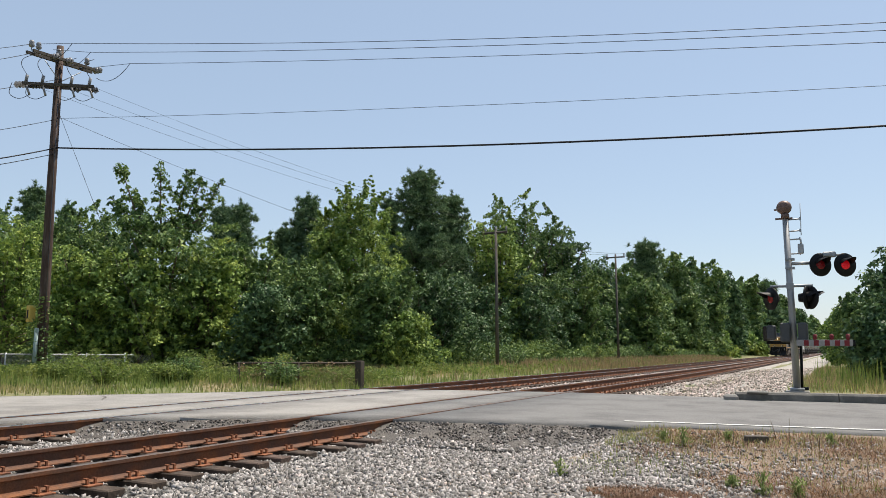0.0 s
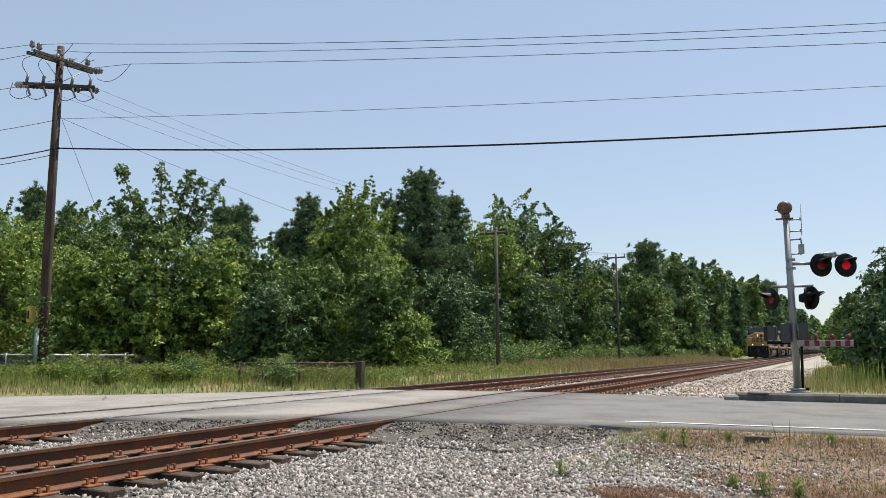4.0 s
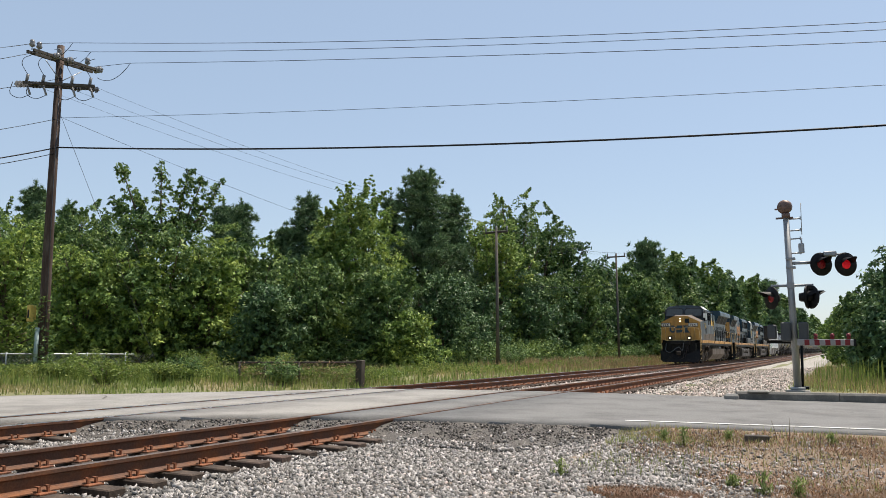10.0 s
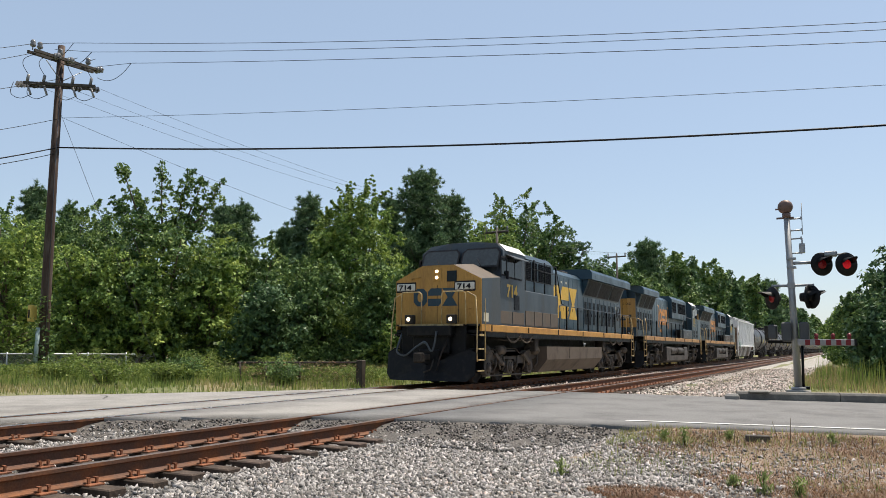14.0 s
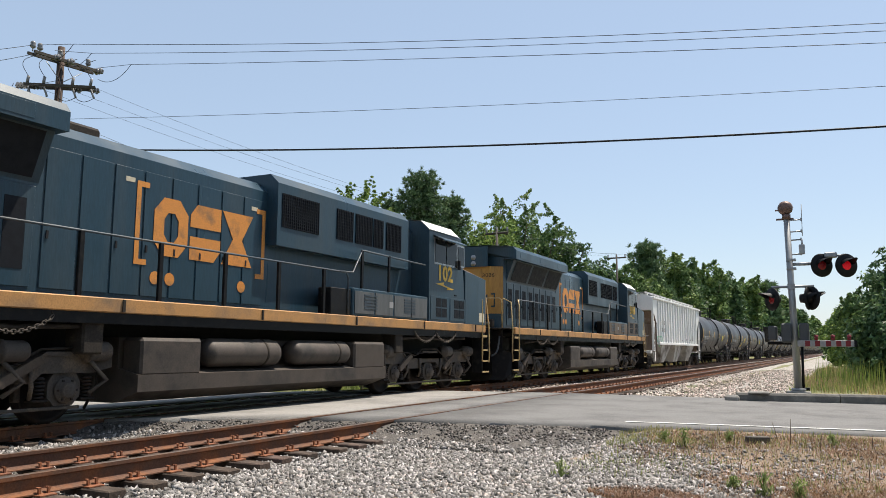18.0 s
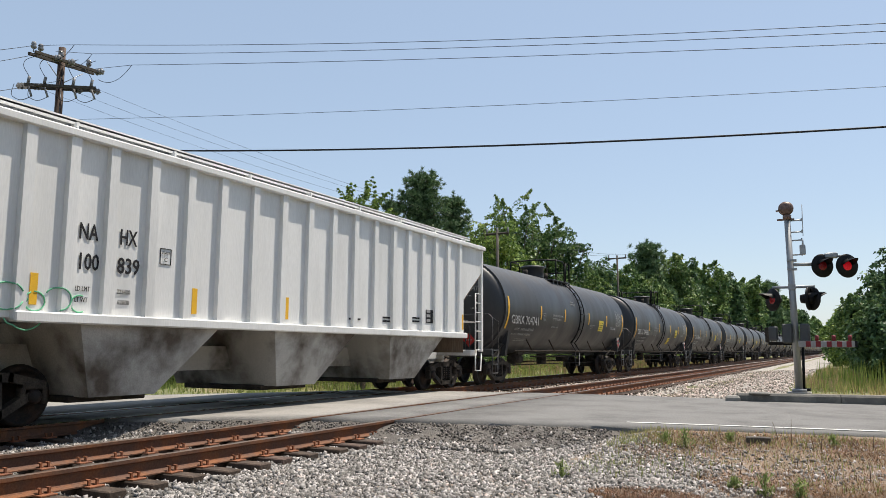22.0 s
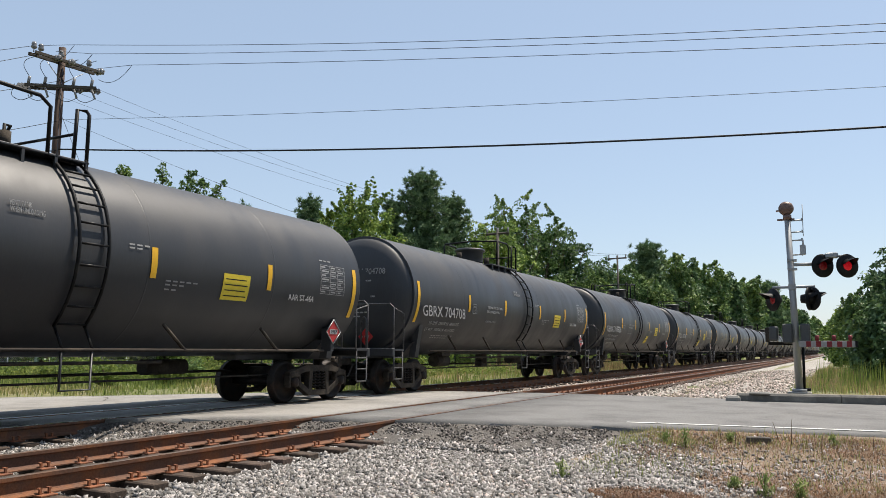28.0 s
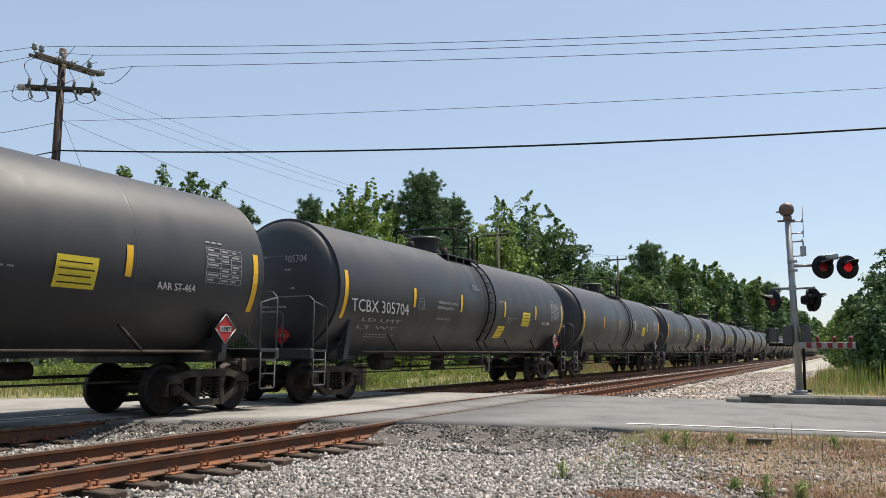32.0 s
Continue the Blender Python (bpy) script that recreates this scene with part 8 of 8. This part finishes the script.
# ---------------------------------------------------------------- grass and weeds
def blades(name, label, places, height, width, material, seed, lean=0.35, category="grass"):
    rng = np.random.default_rng(seed)
    p = np.asarray(places, dtype=float)
    n = len(p)
    h = height * rng.uniform(0.45, 1.25, (n, 1))
    a = rng.uniform(0, 2 * math.pi, n)
    d = np.stack([np.cos(a), np.sin(a), np.zeros(n)], 1)
    side = np.stack([-np.sin(a), np.cos(a), np.zeros(n)], 1) * width * rng.uniform(0.6, 1.3, (n, 1))
    up = np.array([0, 0, 1.0])
    bend = d * lean * rng.uniform(0.1, 1, (n, 1)) * h
    v = np.stack([p - side, p + side, p + up * h * 0.6 + bend * 0.4 + side * 0.7, p + up * h * 0.6 + bend * 0.4 - side * 0.7, p + up * h + bend], 1).reshape(-1, 3)
    i = np.arange(n)[:, None] * 5
    f = np.concatenate([i + np.array([[0, 1, 2]]), i + np.array([[0, 2, 3]]), i + np.array([[3, 2, 4]])])
    return tagged(new(name, mesh_np(name, v, f, material)), label, category, kind="stuff")


def grow(count, box, seed, keep):
    rng = np.random.default_rng(seed)
    out = []
    while len(out) < count:
        x, y = rng.uniform(box[0], box[1]), rng.uniform(box[2], box[3])
        k = keep(x, y)
        if k > 0 and rng.random() < k * (0.25 + 1.5 * max(0, noise.noise((x * 0.5, y * 0.5, seed)) + 0.3)):
            out.append((x, y, (max(bed_z(x, y), ground_z(x, y)) if x > -5 and y < 14 else ground_z(x, y)) - 0.01))
    return out


def left_field(x, y):
    if x > -15.0 or y < along(FAR_EDGE, x) + 0.25:
        return 0
    return 1.0 if y < along(FAR_EDGE, x) + 14 else 0.35


blades("meadow_grass", "green and straw-coloured grass beyond the road", grow(30000, (-40, -15, 9, 44), 31, left_field), 0.17, 0.013, M["grass"], 32)
blades("tall_weeds", "tall green weeds in front of the woods", grow(3500, (-38, -15, 12, 40), 33, lambda x, y: left_field(x, y) * (y > along(FAR_EDGE, x) + 4.5)), 0.45, 0.015, M["weed"], 34, 0.35)
blades("trackside_weeds", "tall tan seed grasses along the main track", grow(17000, (-20.5, -15.2, 27, 130), 35, lambda x, y: min(1, max(0, (y - 40) / 25)) if x < -15.6 + 0.004 * y else 0.1), 0.62, 0.018, M["drygrass"], 36, 0.3)
blades("trackside_grass", "green grass along the main track", grow(15000, (-24, -15.0, 22, 120), 37, lambda x, y: 1.0), 0.38, 0.016, M["grass"], 38)
blades("bank_grass", "long yellow-green grass on the bank by the signal", grow(12000, (-1.6, 6, 26.0, 60), 39, lambda x, y: 1.0 if y < 40 else 0.4), 0.3, 0.008, M["grass"], 40, 0.6)
blades("bank_straw", "tall straw-coloured grass on the bank by the signal", grow(6000, (-1.4, 6, 26.2, 60), 48, lambda x, y: 1.0 if y < 40 else 0.4), 0.42, 0.007, M["drygrass"], 49, 0.5)
blades("bank_weeds", "tall green weeds behind the signal", grow(260, (-0.9, 1.2, 27.5, 36), 41, lambda x, y: 1.0), 0.9, 0.014, M["weed"], 42, 0.2)
blades("verge_straw", "dry straw and dead grass on the verge", grow(24000, (-3.4, 2.6, 7.6, 13.6), 43, lambda x, y: soil_at(x, y) if y < along(NEAR_EDGE, x) - 0.15 else 0), 0.075, 0.004, M["straw"], 44, 2.4)
blades("brown_patch", "patch of red-brown dead grass among the stones", grow(4200, (-2.9, -1.0, 7.9, 9.3), 50, lambda x, y: 1.0 if ((x + 1.95) / 0.62) ** 2 + ((y - 8.55) / 0.42) ** 2 < 1 else 0), 0.06, 0.004, M["rustgrass"], 51, 2.2)
blades("verge_brown", "red-brown dead grass on the verge", grow(7000, (-2.6, 2.6, 7.6, 13.6), 52, lambda x, y: soil_at(x, y) * max(0, noise.noise((x * 1.1, y * 1.1, 12)) + 0.2) if y < along(NEAR_EDGE, x) - 0.4 else 0), 0.06, 0.004, M["rustgrass"], 53, 2.4)
blades("verge_grass", "sparse green grass on the dry verge", grow(2600, (-3.3, 1.5, 9.5, 13.6), 45, lambda x, y: (1.0 if y > along(NEAR_EDGE, x) - 1.3 else 0.12) if y < along(NEAR_EDGE, x) - 0.1 else 0), 0.12, 0.004, M["grass"], 46, 0.6)


def weed_plant(x, y, h, seed, leafy=True):
    rng = np.random.default_rng(seed)
    z = ground_z(x, y)
    w = thing("weed_plant", "small green weed growing in the dry verge" if leafy else "bare dead weed stalk on the dry verge", "weed", "weeds on the verge", Matrix.Translation((x, y, z)))
    g = Geo()
    for k in range(4 if leafy else 1):
        dx, dy = rng.normal(0, 0.16, 2) * h
        g.tube([(0, 0, -0.02), (dx * 0.4, dy * 0.4, h * 0.55), (dx, dy, h)], [0.006, 0.005, 0.003], 5)
    part("stem", g, M["weed"] if leafy else M["bark"], w)
    if leafy:
        pts = np.stack([rng.normal(0, 0.16 * h, 60), rng.normal(0, 0.16 * h, 60), rng.uniform(0.02, 1, 60) * h], 1)
        v, f = leaf_quads(pts[:34], 3, 0.02, 0.1, rng, 0.14, 1.1)
        part("leaves", mesh_np("leaves", v, f, M["weedgrass"]), None, w)
    return w


for i, (x, y, h, k) in enumerate(((-2.14, 12.1, 0.3, 1), (-0.81, 9.1, 0.26, 1), (-0.47, 9.05, 0.24, 1), (-1.15, 9.4, 0.14, 1), (-3.1, 9.3, 0.2, 1), (-2.5, 12.4, 0.16, 1), (-1.6, 12.7, 0.14, 1), (-0.2, 12.9, 0.16, 1),
                                  (-1.19, 10.3, 0.3, 0), (-0.9, 12.6, 0.5, 0), (-0.75, 12.7, 0.55, 0), (-1.5, 12.5, 0.3, 0), (-0.35, 12.4, 0.35, 0), (0.2, 10.4, 0.3, 0), (-1.3, 10.5, 0.22, 0), (-0.6, 11.2, 0.2, 0), (-0.1, 11.8, 0.2, 0),
                                  (-1.75, 12.9, 0.22, 0), (0.3, 12.8, 0.3, 0))):
    weed_plant(x, y, h * (0.95 if k else 0.7), 300 + i, bool(k))
part_ob = thing("timber_block", "weathered timber block lying on the verge", "timber block", "", Matrix.Translation((-1.2, 12.75, ground_z(-1.2, 12.75))) @ Matrix.Rotation(0.2, 4, "Z"))
part("block", Geo().box(-0.17, 0.17, -0.07, 0.07, -0.01, 0.1, 0.012), M["greywood"], part_ob)


def bush(x, y, h, w, seed, leaf, label):
    rng = np.random.default_rng(seed)
    b = thing("bush", label, "bush", "bushes by the road", Matrix.Translation((x, y, ground_z(x, y) - 0.03)))
    g = Geo()
    tips = []
    for k in range(16):
        a, r = rng.uniform(0, 6.28), w * rng.uniform(0.3, 1)
        tip = (r * math.cos(a), r * math.sin(a), h * rng.uniform(0.65, 1.05) * (1 - 0.3 * r / w))
        g.tube([(0.08 * math.cos(a), 0.08 * math.sin(a), 0), (tip[0] * 0.5, tip[1] * 0.5, tip[2] * 0.6), tip], [0.012, 0.009, 0.004], 5)
        for t in np.linspace(0.3, 1, 9):
            tips.append((tip[0] * t, tip[1] * t, tip[2] * t))
    part("stem_tangle", g, M["bark"], b)
    v, f = leaf_quads(np.array(tips), 16, 0.1, 0.1, rng, 0.45, 0.2)
    part("foliage", mesh_np("foliage", v, f, M[leaf]), None, b)


for i, (x, y, h, w, leaf, label) in enumerate(((-20.6, 17.3, 1.25, 1.0, "weed", "yellow-green roadside bush with thin reddish stems"), (-19.3, 24.0, 1.3, 0.9, "weed", "leafy green bush in the meadow"),
                                               (-17.6, 22.3, 1.0, 0.7, "leaf", "green bush by the old fence"), (-23.5, 24.5, 1.3, 1.1, "weed", "leafy green bush in the meadow"), (-27.5, 22.0, 1.3, 1.0, "weed", "leafy green bush in the meadow"),
                                               (-21.5, 21.5, 1.1, 0.9, "leaf", "green bush in the meadow"), (-25.0, 19.0, 0.9, 0.8, "weed", "leafy green bush in the meadow"), (-19.0, 48.0, 1.6, 1.2, "leaf", "green bush by the track"), (-19.0, 66.0, 1.8, 1.3, "weed", "light green bush by the track"),
                                               (-18.8, 84.0, 2.0, 1.5, "leaf", "green bush by the track"), (-20.3, 19.6, 0.9, 0.8, "weed", "leafy green bush in the meadow"))):
    bush(x, y, h, w, 400 + i, leaf, label)


# ---------------------------------------------------------------- motion
def run_of(t):
    """How far the train has come, in metres, from where it is at 20 s."""
    return 10.937 * (t - 20) - 0.0208 * (t - 20) ** 2


def time_at(run):
    """When the train has come so far."""
    lo, hi = -60.0, 100.0
    for _ in range(40):
        mid = (lo + hi) / 2
        lo, hi = (mid, hi) if run_of(mid) < run else (lo, mid)
    return lo


def motions():
    for ob, y0, turn in TRAIN:
        walk(ob, [(t, pose(MAIN_X, y0 - run_of(t), 0, 0, 0, turn)) for t in range(0, 33)])

        # wheels turn while they roll past the crossing
        for truck in [c for c in ob.children if c.name.startswith("truck")]:
            for w in [c for c in truck.children if c.name.startswith("wheelset")]:
                r = 0.52 if w.data is ENGINE_WHEEL else 0.46
                base = w.matrix_basis.translation.copy()
                sign = -1 if turn else 1
                here = y0 + sign * (truck.matrix_basis.translation.y + base.y)
                t_in, t_out = time_at(here - 34), time_at(here + 2)
                if t_in > 32 or t_out < 0:
                    continue
                a, b = max(frame(t_in), 1), min(frame(t_out), frame(32))
                times = sorted({1, frame(32)} | set(range(a, b + 1)))
                rows = []
                for k in times:
                    s = run_of((min(max(k, a), b) - 1) / FPS) - run_of((a - 1) / FPS)
                    rows.append(((k - 1) / FPS, Matrix.Translation(base) @ Matrix.Rotation(sign * s / r, 4, "X")))
                walk(w, rows)


motions()
